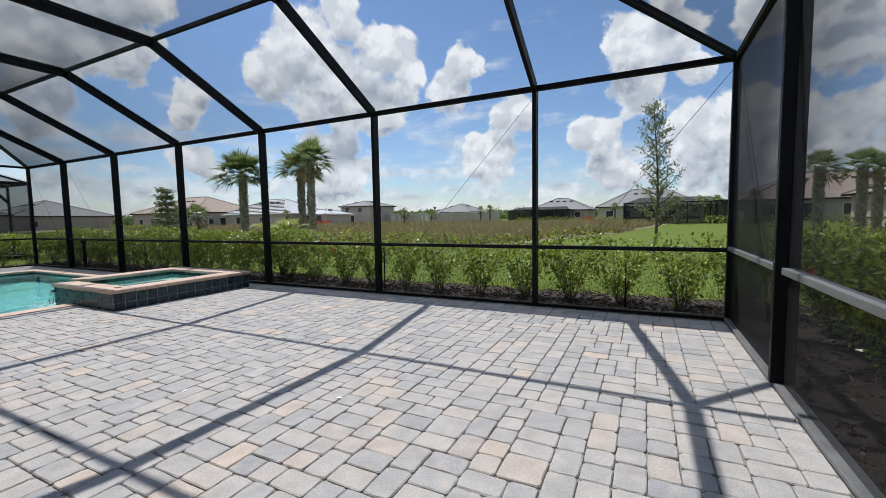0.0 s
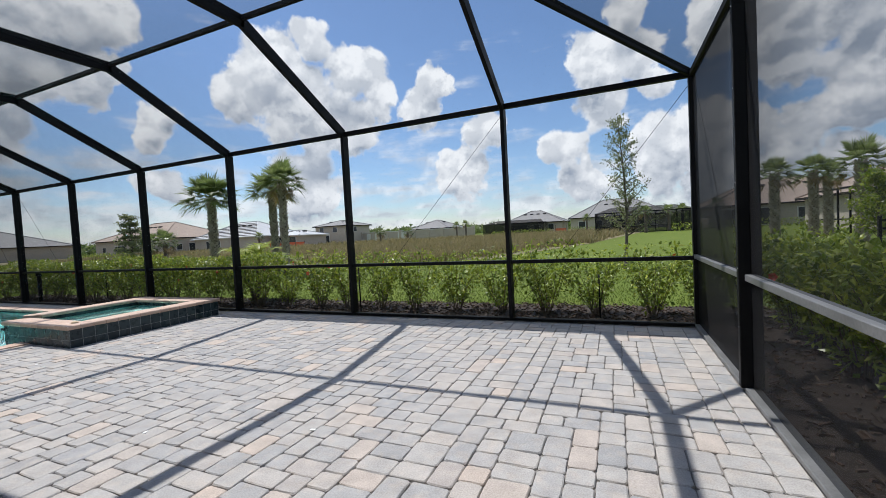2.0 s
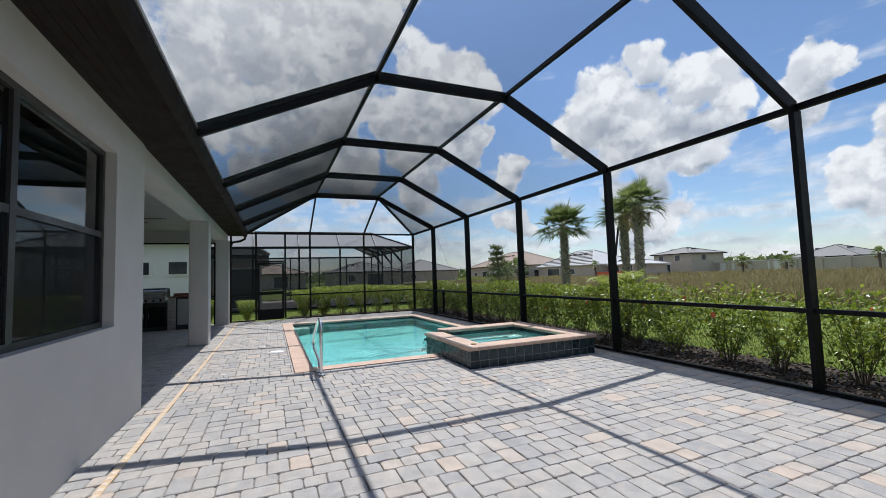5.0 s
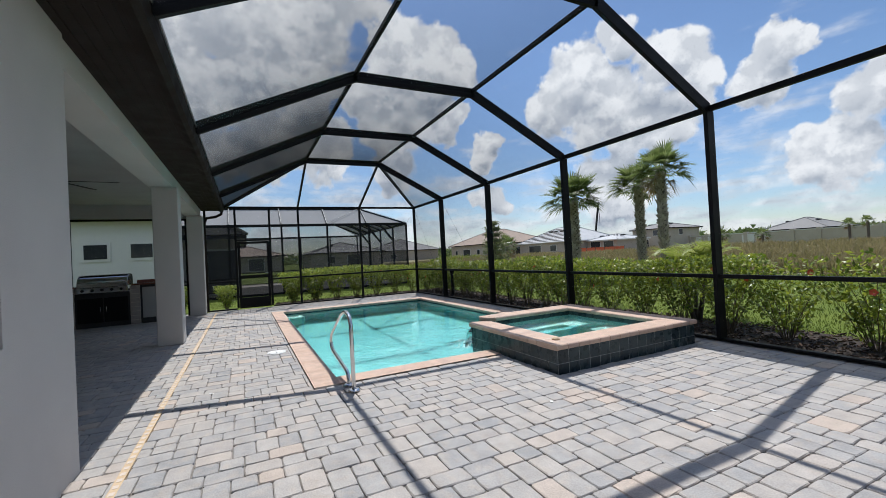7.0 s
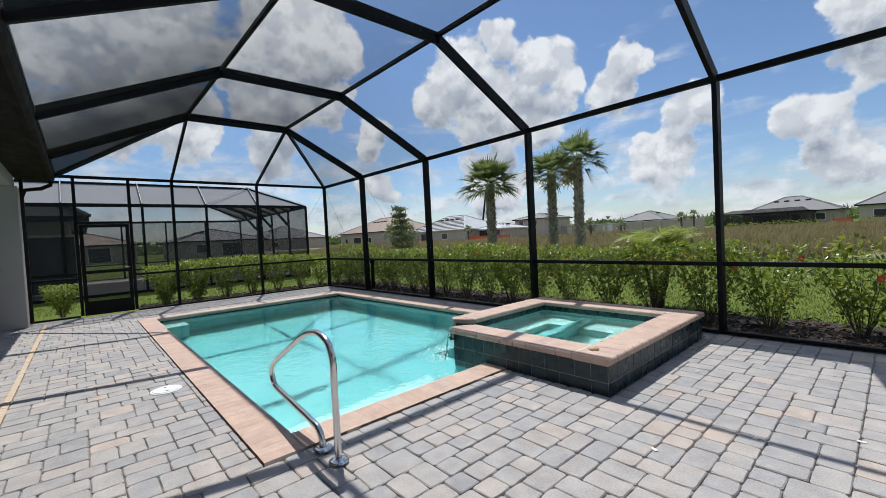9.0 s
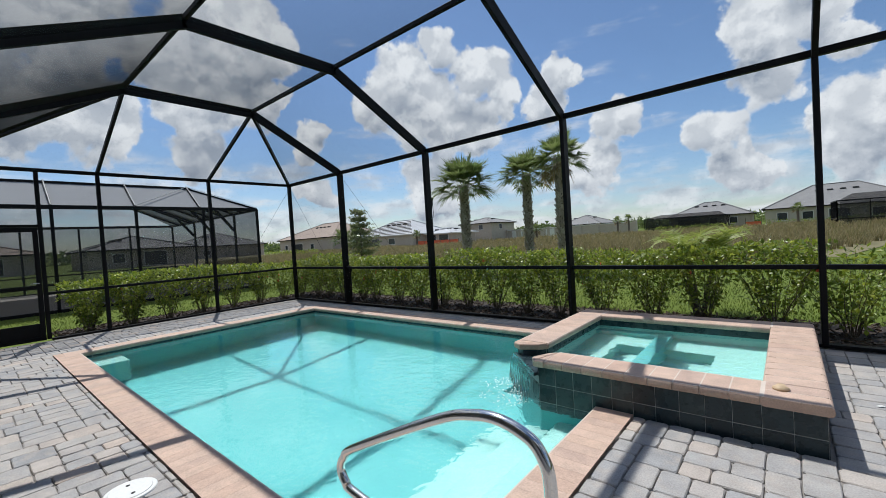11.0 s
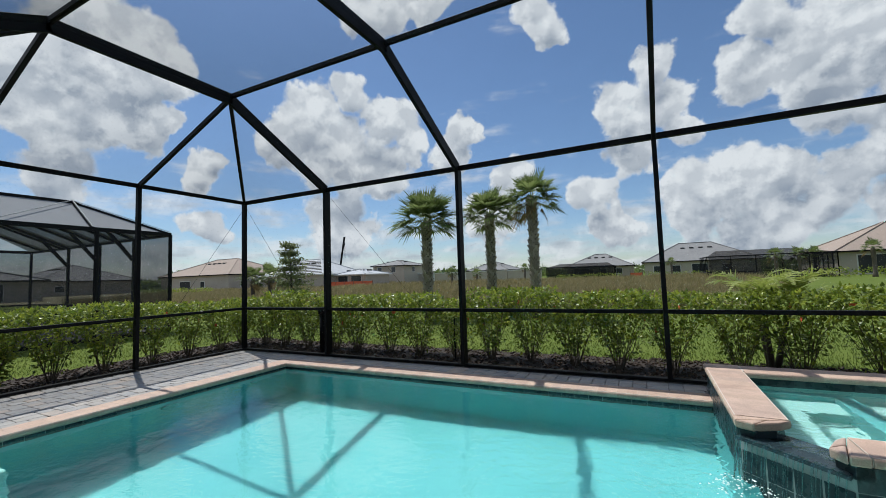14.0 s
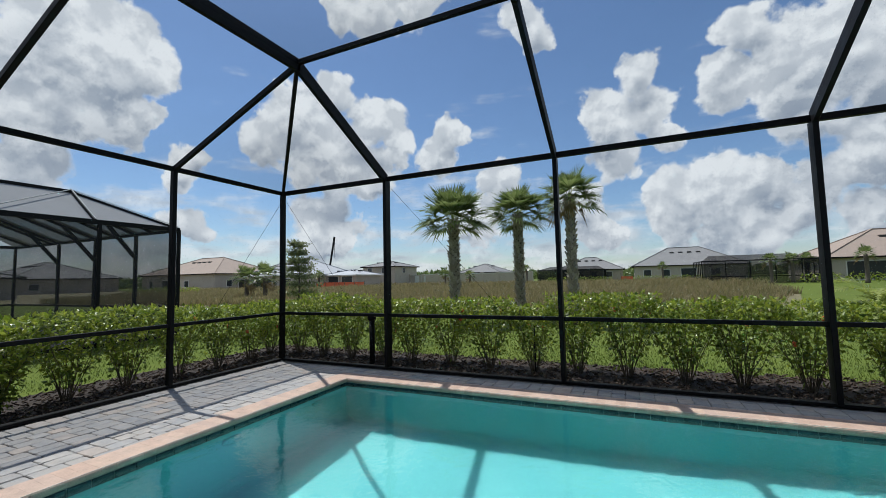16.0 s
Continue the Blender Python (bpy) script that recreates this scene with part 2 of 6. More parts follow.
def water_material(name, tint, ripple):
    m = bpy.data.materials.new(name)
    m.use_nodes = True
    nt = m.node_tree
    N, L = nt.nodes.new, nt.links.new
    p = nt.nodes["Principled BSDF"]
    p.inputs["Base Color"].default_value = (*tint, 1)
    p.inputs["Roughness"].default_value, p.inputs["IOR"].default_value = 0.0, 1.33
    p.inputs["Transmission Weight"].default_value = 1.0
    geo = N("ShaderNodeNewGeometry")
    n1, n2 = N("ShaderNodeTexNoise"), N("ShaderNodeTexNoise")
    for n, s in ((n1, 2.0), (n2, 11.0)):
        n.inputs["Scale"].default_value, n.inputs["Detail"].default_value, n.inputs["Distortion"].default_value = s, 2, 0.6
        L(geo.outputs["Position"], n.inputs["Vector"])
    ad = N("ShaderNodeMath")
    ad.operation = "MULTIPLY_ADD"
    ad.inputs[1].default_value = 0.48
    L(n2.outputs["Fac"], ad.inputs[0])
    L(n1.outputs["Fac"], ad.inputs[2])
    # the surface is stirred where the spa spills into the pool and calm further off
    far = N("ShaderNodeVectorMath")
    far.operation = "DISTANCE"
    L(geo.outputs["Position"], far.inputs[0])
    far.inputs[1].default_value = (-7.5, 3.2, -0.05)
    stir = N("ShaderNodeMapRange")
    stir.interpolation_type = "SMOOTHSTEP"
    L(far.outputs["Value"], stir.inputs[0])
    for k, v in zip((1, 2, 3, 4), (0.25, 2.6, ripple * 4.0, ripple)):
        stir.inputs[k].default_value = v
    bp = N("ShaderNodeBump")
    bp.inputs["Distance"].default_value = 0.05
    L(stir.outputs[0], bp.inputs["Strength"])
    L(ad.outputs[0], bp.inputs["Height"])
    L(bp.outputs[0], p.inputs["Normal"])
    return m


def glass_material():
    m = bpy.data.materials.new("window_glass")
    m.use_nodes = True
    p = m.node_tree.nodes["Principled BSDF"]
    p.inputs["Base Color"].default_value = (0.55, 0.62, 0.6, 1)
    p.inputs["Roughness"].default_value, p.inputs["IOR"].default_value, p.inputs["Transmission Weight"].default_value = 0.01, 1.5, 1.0
    return m


def leaf_material(name, cols, rough=0.45):
    m = mat(name, cols[0], spread=cols, rough=rough, scale=3, fine=40, bump=0)
    p = m.node_tree.nodes["Principled BSDF"]
    p.inputs["Subsurface Weight"].default_value = 0.0
    nt = m.node_tree
    tl = nt.nodes.new("ShaderNodeBsdfTranslucent")
    src = p.inputs["Base Color"].links[0].from_socket
    nt.links.new(src, tl.inputs[0])
    mx = nt.nodes.new("ShaderNodeMixShader")
    mx.inputs[0].default_value = 0.45
    nt.links.new(p.outputs[0], mx.inputs[1])
    nt.links.new(tl.outputs[0], mx.inputs[2])
    nt.links.new(mx.outputs[0], nt.nodes["Material Output"].inputs[0])
    return m


M_SCREEN = screen_material()
def dense_screen(name, colour, lo, hi):
    m = bpy.data.materials.new(name)
    m.use_nodes = True
    nt = m.node_tree
    nt.nodes.clear()
    N, L = nt.nodes.new, nt.links.new
    tr, df = N("ShaderNodeBsdfTransparent"), N("ShaderNodeBsdfDiffuse")
    df.inputs[0].default_value = colour
    nz = N("ShaderNodeTexNoise")
    nz.inputs["Scale"].default_value = 1.2
    L(N("ShaderNodeNewGeometry").outputs["Position"], nz.inputs["Vector"])
    var = N("ShaderNodeMapRange")
    L(nz.outputs["Fac"], var.inputs[0])
    var.inputs[3].default_value, var.inputs[4].default_value = lo, hi
    mx = N("ShaderNodeMixShader")
    L(var.outputs[0], mx.inputs[0])
    L(tr.outputs[0], mx.inputs[1])
    L(df.outputs[0], mx.inputs[2])
    L(mx.outputs[0], N("ShaderNodeOutputMaterial").inputs[0])
    return m


M_LINE = mat("pale_spline_strip", (0.48, 0.48, 0.47), (0.42, 0.42, 0.41), rough=0.7, bump=0.03)
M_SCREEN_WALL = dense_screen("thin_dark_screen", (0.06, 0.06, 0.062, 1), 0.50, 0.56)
# paler, denser screen: sunlight on the neighbour's roof put into its colour
M_SCREEN_SUNLIT = dense_screen("sunlit_grey_screen", (0.33, 0.333, 0.338, 1), 0.84, 0.90)
M_SCREEN_FAR = dense_screen("dark_far_screen", (0.045, 0.043, 0.042, 1), 0.55, 0.65)
M_ALU = mat("black_aluminium", (0.005, 0.005, 0.006), (0.009, 0.009, 0.010), rough=0.55, scale=3, fine=80, bump=0.03, spec=0.16)
# sun on dark metal edges, put into a grey base colour
M_ALU_SUNLIT = mat("sunlit_aluminium_grey", (0.17, 0.17, 0.17), (0.23, 0.23, 0.23), rough=0.45, metal=0.4, bump=0.03)
PAVER_COLS = [(0.39, 0.37, 0.35), (0.33, 0.325, 0.325), (0.41, 0.385, 0.36), (0.30, 0.30, 0.303), (0.43, 0.39, 0.355), (0.355, 0.345, 0.338), (0.40, 0.38, 0.36), (0.48, 0.40, 0.34), (0.335, 0.33, 0.328), (0.37, 0.355, 0.34), (0.42, 0.39, 0.362), (0.315, 0.313, 0.313)]
M_PAVER = mat("tumbled_concrete_paver", PAVER_COLS[0], spread=PAVER_COLS, pick="object", rough=0.85, scale=7, fine=110, bump=0.5, spec=0.3, blotch=(0.44, 0.385, 0.335))
M_PAVER_REST = mat("tumbled_concrete_paver_field", PAVER_COLS[0], spread=PAVER_COLS, pick="island", rough=0.85, scale=7, fine=110, bump=0.5, spec=0.3, blotch=(0.44, 0.385, 0.335))
M_SAND = mat("joint_sand", (0.27, 0.25, 0.23), (0.19, 0.175, 0.16), rough=0.95, fine=200, bump=0.4)
COPING_COLS = [(0.53, 0.375, 0.29), (0.49, 0.34, 0.26), (0.56, 0.405, 0.315), (0.48, 0.345, 0.275), (0.545, 0.39, 0.295)]
M_COPING = mat("tan_brick_coping", COPING_COLS[0], spread=COPING_COLS, pick="object", rough=0.75, scale=9, fine=120, bump=0.3)
M_MORTAR = mat("pale_mortar", (0.66, 0.57, 0.49), (0.56, 0.48, 0.41), rough=0.9, fine=150, bump=0.3)
M_PLASTER = mat("aqua_pool_plaster", (0.13, 0.42, 0.425), (0.11, 0.375, 0.385), rough=0.7, scale=1.5, fine=25, bump=0.1)
M_PLASTER_PALE = mat("pale_spa_plaster", (0.36, 0.58, 0.55), (0.31, 0.52, 0.50), rough=0.7, scale=1.5, fine=25, bump=0.1)
TILE_COLS = [(0.018, 0.034, 0.042), (0.03, 0.05, 0.058), (0.013, 0.025, 0.032), (0.038, 0.058, 0.063), (0.023, 0.044, 0.048)]
M_TILE = mat("slate_blue_glazed_tile", TILE_COLS[0], spread=TILE_COLS, pick="object", rough=0.30, scale=14, fine=70, bump=0.25, spec=0.3)
M_GROUT = mat("grey_grout", (0.36, 0.37, 0.36), (0.28, 0.29, 0.28), rough=0.9, fine=120, bump=0.2)
M_WATER = water_material("pool_water", (0.74, 0.985, 0.975), 0.12)
M_STUCCO = mat("grey_beige_stucco", (0.49, 0.475, 0.455), (0.44, 0.425, 0.41), rough=0.9, scale=2.0, fine=120, bump=0.45)
M_CEIL = mat("painted_lanai_ceiling", (0.37, 0.37, 0.36), (0.33, 0.33, 0.32), rough=0.9, scale=2, fine=90, bump=0.15)
M_SOFFIT = mat("dark_brown_soffit_metal", (0.014, 0.010, 0.009), (0.022, 0.017, 0.014), rough=0.7, scale=4, fine=60, bump=0.05, spec=0.12)
M_BRONZE = mat("dark_bronze_frame", (0.02, 0.018, 0.017), (0.03, 0.027, 0.025), rough=0.4, bump=0.03)
M_GLASS = glass_material()
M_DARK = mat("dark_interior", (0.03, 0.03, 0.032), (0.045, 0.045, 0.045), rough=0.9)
M_STEEL = mat("polished_stainless_steel", (0.72, 0.72, 0.72), (0.62, 0.62, 0.62), rough=0.16, metal=1.0, scale=10, fine=90, bump=0.01)
M_LAWN = mat("lawn_turf", (0.088, 0.128, 0.018), (0.138, 0.172, 0.036), rough=0.95, scale=0.7, fine=30, bump=0.6, spec=0.1)
M_BLADE = leaf_material("grass_blades", [(0.10, 0.148, 0.02), (0.142, 0.188, 0.033), (0.19, 0.228, 0.053), (0.084, 0.12, 0.018)], 0.8)
M_MULCH = mat("bark_mulch", (0.05, 0.032, 0.022), spread=[(0.045, 0.03, 0.022), (0.09, 0.055, 0.036), (0.03, 0.022, 0.018), (0.14, 0.10, 0.075)], rough=0.95, bump=0.3)
M_SOIL = mat("dark_mulch_bed", (0.045, 0.03, 0.022), (0.025, 0.018, 0.014), rough=0.95, scale=10, fine=90, bump=0.8)
M_LEAF = leaf_material("hedge_leaves", [(0.145, 0.215, 0.022), (0.25, 0.325, 0.034), (0.44, 0.48, 0.066), (0.085, 0.135, 0.018), (0.33, 0.39, 0.045), (0.115, 0.18, 0.022)], 0.34)
M_STEM = mat("shrub_stem", (0.16, 0.12, 0.075), (0.09, 0.07, 0.045), rough=0.85, bump=0.2)
M_FLOWER = mat("orange_red_petal", (0.80, 0.15, 0.06), (0.68, 0.10, 0.045), rough=0.6, bump=0)
M_PALM = leaf_material("palm_fan_leaves", [(0.095, 0.14, 0.04), (0.16, 0.215, 0.06), (0.26, 0.31, 0.11), (0.07, 0.10, 0.03)], 0.3)
M_DATE = leaf_material("date_palm_leaves", [(0.23, 0.29, 0.05), (0.32, 0.37, 0.08), (0.40, 0.43, 0.13)])
M_DRYPALM = leaf_material("dry_palm_leaves", [(0.26, 0.19, 0.08), (0.20, 0.14, 0.06), (0.30, 0.23, 0.11)])
M_BOOT = mat("palm_boots", (0.28, 0.25, 0.2), spread=[(0.40, 0.355, 0.30), (0.30, 0.26, 0.21), (0.50, 0.45, 0.38), (0.22, 0.185, 0.15)], rough=0.95, bump=0.5)
M_BARK = mat("grey_bark", (0.17, 0.14, 0.11), (0.09, 0.075, 0.06), rough=0.95, bump=0.5)
M_TREELEAF = leaf_material("olive_tree_leaves", [(0.17, 0.20, 0.075), (0.23, 0.26, 0.11), (0.30, 0.32, 0.16), (0.13, 0.16, 0.06)])
M_FIELD = leaf_material("tall_field_grass", [(0.20, 0.185, 0.07), (0.28, 0.235, 0.11), (0.35, 0.285, 0.155), (0.145, 0.15, 0.05), (0.235, 0.185, 0.10)], rough=0.8)
M_FIELDSOIL = mat("field_ground", (0.15, 0.14, 0.06), (0.21, 0.175, 0.09), rough=0.95, scale=0.3, fine=4, bump=0.5)
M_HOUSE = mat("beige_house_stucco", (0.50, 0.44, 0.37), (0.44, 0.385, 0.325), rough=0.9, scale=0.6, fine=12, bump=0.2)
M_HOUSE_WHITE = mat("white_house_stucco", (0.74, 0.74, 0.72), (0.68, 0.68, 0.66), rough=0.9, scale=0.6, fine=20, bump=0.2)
M_ROOF_GREY = mat("grey_tile_roof", (0.19, 0.187, 0.185), (0.27, 0.265, 0.26), rough=0.85, scale=0.8, fine=9, bump=0.6)
M_ROOF_TAN = mat("tan_tile_roof", (0.29, 0.225, 0.18), (0.38, 0.30, 0.245), rough=0.85, scale=0.8, fine=9, bump=0.6)
M_ROOF_WHITE = mat("white_roof_underlay", (0.50, 0.51, 0.52), (0.42, 0.43, 0.45), rough=0.7, scale=0.8, fine=9, bump=0.1)
M_TRIM = mat("white_trim", (0.72, 0.71, 0.68), (0.64, 0.63, 0.60), rough=0.6, bump=0.05)
M_WINDOW_FAR = mat("dark_window_glass", (0.03, 0.035, 0.04), (0.045, 0.05, 0.055), rough=0.12, bump=0)
M_ORANGE = mat("orange_barrier_net", (0.65, 0.14, 0.06), (0.55, 0.11, 0.05), rough=0.8)
M_WHITE = mat("white_plastic", (0.78, 0.78, 0.76), (0.70, 0.70, 0.68), rough=0.45, bump=0.03)
M_DRAIN = mat("tan_plastic_drain", (0.60, 0.45, 0.28), (0.52, 0.38, 0.235), rough=0.6, bump=0.1)
M_GRANITE = mat("red_brown_granite", (0.16, 0.065, 0.045), (0.07, 0.03, 0.025), rough=0.18, scale=20, fine=140, bump=0.02)
M_STONE = mat("stacked_grey_stone", (0.30, 0.28, 0.26), spread=[(0.34, 0.32, 0.29), (0.25, 0.235, 0.22), (0.40, 0.37, 0.33)], rough=0.85, bump=0.5)


# ---------------------------------------------------------------- building tools
def box(bm, x0, x1, y0, y1, z0, z1):
    v = [bm.verts.new(p) for p in ((x0, y0, z0), (x1, y0, z0), (x1, y1, z0), (x0, y1, z0), (x0, y0, z1), (x1, y0, z1), (x1, y1, z1), (x0, y1, z1))]
    for f in ((3, 2, 1, 0), (4, 5, 6, 7), (0, 1, 5, 4), (1, 2, 6, 5), (2, 3, 7, 6), (3, 0, 4, 7)):
        bm.faces.new([v[k] for k in f])
    return v


def beam(bm, p, q, w, h):
    """A straight bar from p to q, w wide across and h deep in its upright plane."""
    p, q = Vector(p), Vector(q)
    d = (q - p).normalized()
    side = d.cross(Vector((0, 0, 1)))
    side = Vector((1, 0, 0)) if side.length < 1e-3 else side.normalized()
    up = side.cross(d)
    v = []
    for e in (p, q):
        for a, b in ((-1, -1), (1, -1), (1, 1), (-1, 1)):
            v.append(bm.verts.new(e + side * (a * w / 2) + up * (b * h / 2)))
    for f in ((3, 2, 1, 0), (4, 5, 6, 7), (0, 1, 5, 4), (1, 2, 6, 5), (2, 3, 7, 6), (3, 0, 4, 7)):
        bm.faces.new([v[k] for k in f])


def tube(bm, pts, radii, n=8, cap=True):
    pts = [Vector(p) for p in pts]
    if isinstance(radii, (int, float)):
        radii = [radii] * len(pts)
    rings, ref = [], None
    for k, p in enumerate(pts):
        d = (pts[min(k + 1, len(pts) - 1)] - pts[max(k - 1, 0)]).normalized()
        if ref is None:
            ref = Vector((1, 0, 0)) if abs(d.x) < 0.8 else Vector((0, 1, 0))
        ref = (ref - d * ref.dot(d)).normalized()
        s = d.cross(ref)
        rings.append([bm.verts.new(p + (ref * math.cos(2 * math.pi * j / n) + s * math.sin(2 * math.pi * j / n)) * radii[k]) for j in range(n)])
    for a, b in zip(rings, rings[1:]):
        for j in range(n):
            f = bm.faces.new((a[j], a[(j + 1) % n], b[(j + 1) % n], b[j]))
            f.smooth = True
    if cap:
        bm.faces.new(rings[0][::-1])
        bm.faces.new(rings[-1])


def cyl(bm, c, r, z0, z1, n=20):
    tube(bm, [(c[0], c[1], z0), (c[0], c[1], z1)], r, n)


def bevel(bm, w, seg=1):
    bmesh.ops.bevel(bm, geom=list(bm.edges), offset=w, segments=seg, affect="EDGES", profile=0.5)
    return bm


def mesh_of(name, bm, material):
    me = bpy.data.meshes.new(name)
    bm.normal_update()
    bm.to_mesh(me)
    bm.free()
    me.materials.append(material)
    return me


def part(name, bm, material, parent=None, label=""):
    ob = new(name, mesh_of(name, bm, material))
    ob.parent = parent
    return tagged(ob, label)


def thing(name, at, label, category, group="", kind=""):
    ob = new(name)
    ob.empty_display_size = 0.1
    ob.location = at
    return tagged(ob, label, category, group, kind)


def structure(name, bm, material, label="", category=""):
    return tagged(part(name, bm, material), label, category, kind="structure")


def box_mesh(x0, x1, y0, y1, z0, z1, b=0.0):
    bm = bmesh.new()
    box(bm, x0, x1, y0, y1, z0, z1)
    return bevel(bm, b) if b else bm


def beam_mesh(p, q, w, h, b=0.004):
    bm = bmesh.new()
    beam(bm, p, q, w, h)
    return bevel(bm, b) if b else bm


def from_arrays(name, verts, faces, material, parent=None, smooth=False):
    me = bpy.data.meshes.new(name)
    me.from_pydata(verts, [], faces)
    me.materials.append(material)
    ob = new(name, me)
    ob.parent = parent
    return ob


# ---------------------------------------------------------------- plan
POST_X = [2.73, 0.36, -2.43, -5.205, -7.985, -10.78, -13.54, -15.86]
X_R, X_E = POST_X[0], POST_X[-1]
Y_L, Y_H, Y_W = 5.975, -0.24, -0.80
Z_TOP, Z_K = 3.115, 4.13
Y_K, Y_A = 3.965, 1.912
Z_RAIL = 0.86
GROUND = -0.12
POOL = (-14.05, -6.40, 0.88, 5.47)
COPE = 0.26
SPA = (-7.66, -5.30, 3.22, 5.62)
WATER, SPA_WATER = -0.068, 0.20
SPA_TOP = 0.31
DEPTH = -1.56


# ---------------------------------------------------------------- ground
def ground_sheet():
    """One sheet out to the horizon with a hole where the slab and the pool stand."""
    xs = [-2500, -300, -120, -60, -30, X_E - 0.05, X_R + 0.05, 12, 40, 120, 300, 2500]
    ys = [-2500, -300, -60, -14.0, Y_L + 0.05, 12, 20, 40, 80, 160, 400, 2500]
    bm = bmesh.new()
    g = [[bm.verts.new((x, y, GROUND)) for y in ys] for x in xs]
    for a in range(len(xs) - 1):
        for b in range(len(ys) - 1):
            if xs[a] == X_E - 0.05 and ys[b] == -14.0:
                continue
            bm.faces.new((g[a][b], g[a + 1][b], g[a + 1][b + 1], g[a][b + 1]))
    return structure("ground", bm, M_LAWN, "mown green lawn running to the horizon", "lawn")


ground_sheet()
bm = bmesh.new()
for x0, x1, y0, y1 in ((X_E - 1.9, X_R + 1.7, Y_L + 0.06, 7.75), (X_E - 1.9, X_E - 0.06, 1.3, Y_L + 0.06), (X_R + 0.06, X_R + 1.7, -3.0, Y_L + 0.06)):
    box(bm, x0, x1, y0, y1, GROUND - 0.1, GROUND + 0.03)
structure("mulch_bed", bm, M_SOIL, "dark bark mulch bed along the screen walls", "mulch")

# far field floor
bm = bmesh.new()
v = [bm.verts.new(p) for p in ((-140, 20, GROUND + 0.02), (-22, 17.5, GROUND + 0.02), (-4, 20, GROUND + 0.02), (0, 34, GROUND + 0.02), (6, 70, GROUND + 0.02), (4, 96, GROUND + 0.02), (-140, 88, GROUND + 0.02))]
bm.faces.new(v)
structure("field_ground", bm, M_FIELDSOIL, "rough dry ground under tall wild grass", "field")

# ---------------------------------------------------------------- slab, pool shell
PX0, PX1, PY0, PY1 = POOL[0] + COPE, POOL[1] - COPE, POOL[2] + COPE, POOL[3] - COPE
bm = bmesh.new()
Z_BED = -0.016
box(bm, X_E - 0.04, POOL[0] + 0.02, Y_W - 4.2, Y_L + 0.04, -0.4, Z_BED)
box(bm, POOL[0] + 0.02, POOL[1] - 0.02, Y_W - 4.2, POOL[2] + 0.02, -0.4, Z_BED)
box(bm, POOL[0] + 0.02, POOL[1] - 0.02, POOL[3] - 0.02, Y_L + 0.04, -0.4, Z_BED)
box(bm, POOL[1] - 0.02, SPA[1] - 0.06, Y_W - 4.2, SPA[2] + 0.06, -0.4, Z_BED)
box(bm, POOL[1] - 0.02, SPA[1] - 0.06, SPA[3] - 0.06, Y_L + 0.04, -0.4, Z_BED)
box(bm, SPA[1] - 0.06, X_R + 0.04, Y_W - 4.2, Y_L + 0.04, -0.4, Z_BED)
patio = structure("patio_floor", bm, M_SAND, "patio of tumbled grey and tan concrete pavers", "patio")

bm = bmesh.new()
e = 0.14
SX0, SX1, SY0, SY1 = SPA[0] + 0.03, SPA[1] - 0.03, SPA[2] + 0.03, SPA[3] - 0.03
box(bm, PX0 - e, PX1 + e, PY0 - e, PY1 + e, DEPTH - 0.15, DEPTH)
box(bm, PX0 - e, PX0, PY0 - e, PY1 + e, DEPTH, -0.05)
box(bm, PX1, PX1 + e, PY0 - e, PY1 + e, DEPTH, -0.05)
box(bm, PX0, PX1, PY0 - e, PY0, DEPTH, -0.05)
box(bm, PX0, PX1, PY1, PY1 + e, DEPTH, -0.05)
pool = thing("swimming_pool", (PX0, PY0, 0), "in-ground pool with aqua plaster and tan coping", "pool")
pool.location = (0, 0, 0)
part("basin", bm, M_PLASTER, pool, "pale aqua plaster basin")
# tanning step and corner bench at the far end, entry steps at the near end
part("bench", box_mesh(PX0, PX0 + 0.58, PY0, PY0 + 0.50, DEPTH, -0.38, 0.02), M_PLASTER_PALE, pool)
part("step", box_mesh(PX1 - 0.35, PX1, PY0, SY0 + 0.04, DEPTH, -0.36, 0.02), M_PLASTER_PALE, pool)
part("step", box_mesh(PX1 - 0.70, PX1 - 0.35, PY0, SY0 + 0.04, DEPTH, -0.62, 0.02), M_PLASTER_PALE, pool)
part("step", box_mesh(PX1 - 1.05, PX1 - 0.70, PY0, SY0 + 0.04, DEPTH, -0.90, 0.02), M_PLASTER_PALE, pool)
# rounded coves between the floor and the shaded walls
def cove(p, q, inward, r=0.16, n=9):
    bm = bmesh.new()
    p, q, w = Vector(p), Vector(q), Vector(inward)
    rows = []
    for end in (p, q):
        arc = [end + w * (r * (1 - math.sin(a)) + 0.001) + Vector((0, 0, r * (1 - math.cos(a)) + 0.001)) for a in [math.pi / 2 * k / n for k in range(n + 1)]]
        rows.append([bm.verts.new(c) for c in [end + Vector((0, 0, 0.001))] + arc])
    for k in range(n + 2):
        j = (k + 1) % (n + 2)
        bm.faces.new((rows[0][k], rows[0][j], rows[1][j], rows[1][k]))
    bm.faces.new(rows[0])
    bm.faces.new(rows[1][::-1])
    bmesh.ops.recalc_face_normals(bm, faces=bm.faces)
    part("cove", bm, M_PLASTER, pool)


# the floor rises towards the spa
SHALLOW = -1.10
bm = bmesh.new()
a0, a1, a2 = PX0 + 0.16, SX0 - 0.5, PX1
lo = [[bm.verts.new((x, y, z)) for x, z in ((a0, DEPTH + 0.001), (a1, SHALLOW), (a2, SHALLOW), (a2, DEPTH - 0.02), (a0, DEPTH - 0.02))] for y in (PY0, PY1)]
for k in range(5):
    bm.faces.new((lo[0][k], lo[0][(k + 1) % 5], lo[1][(k + 1) % 5], lo[1][k]))
bm.faces.new(lo[0])
bm.faces.new(lo[1][::-1])
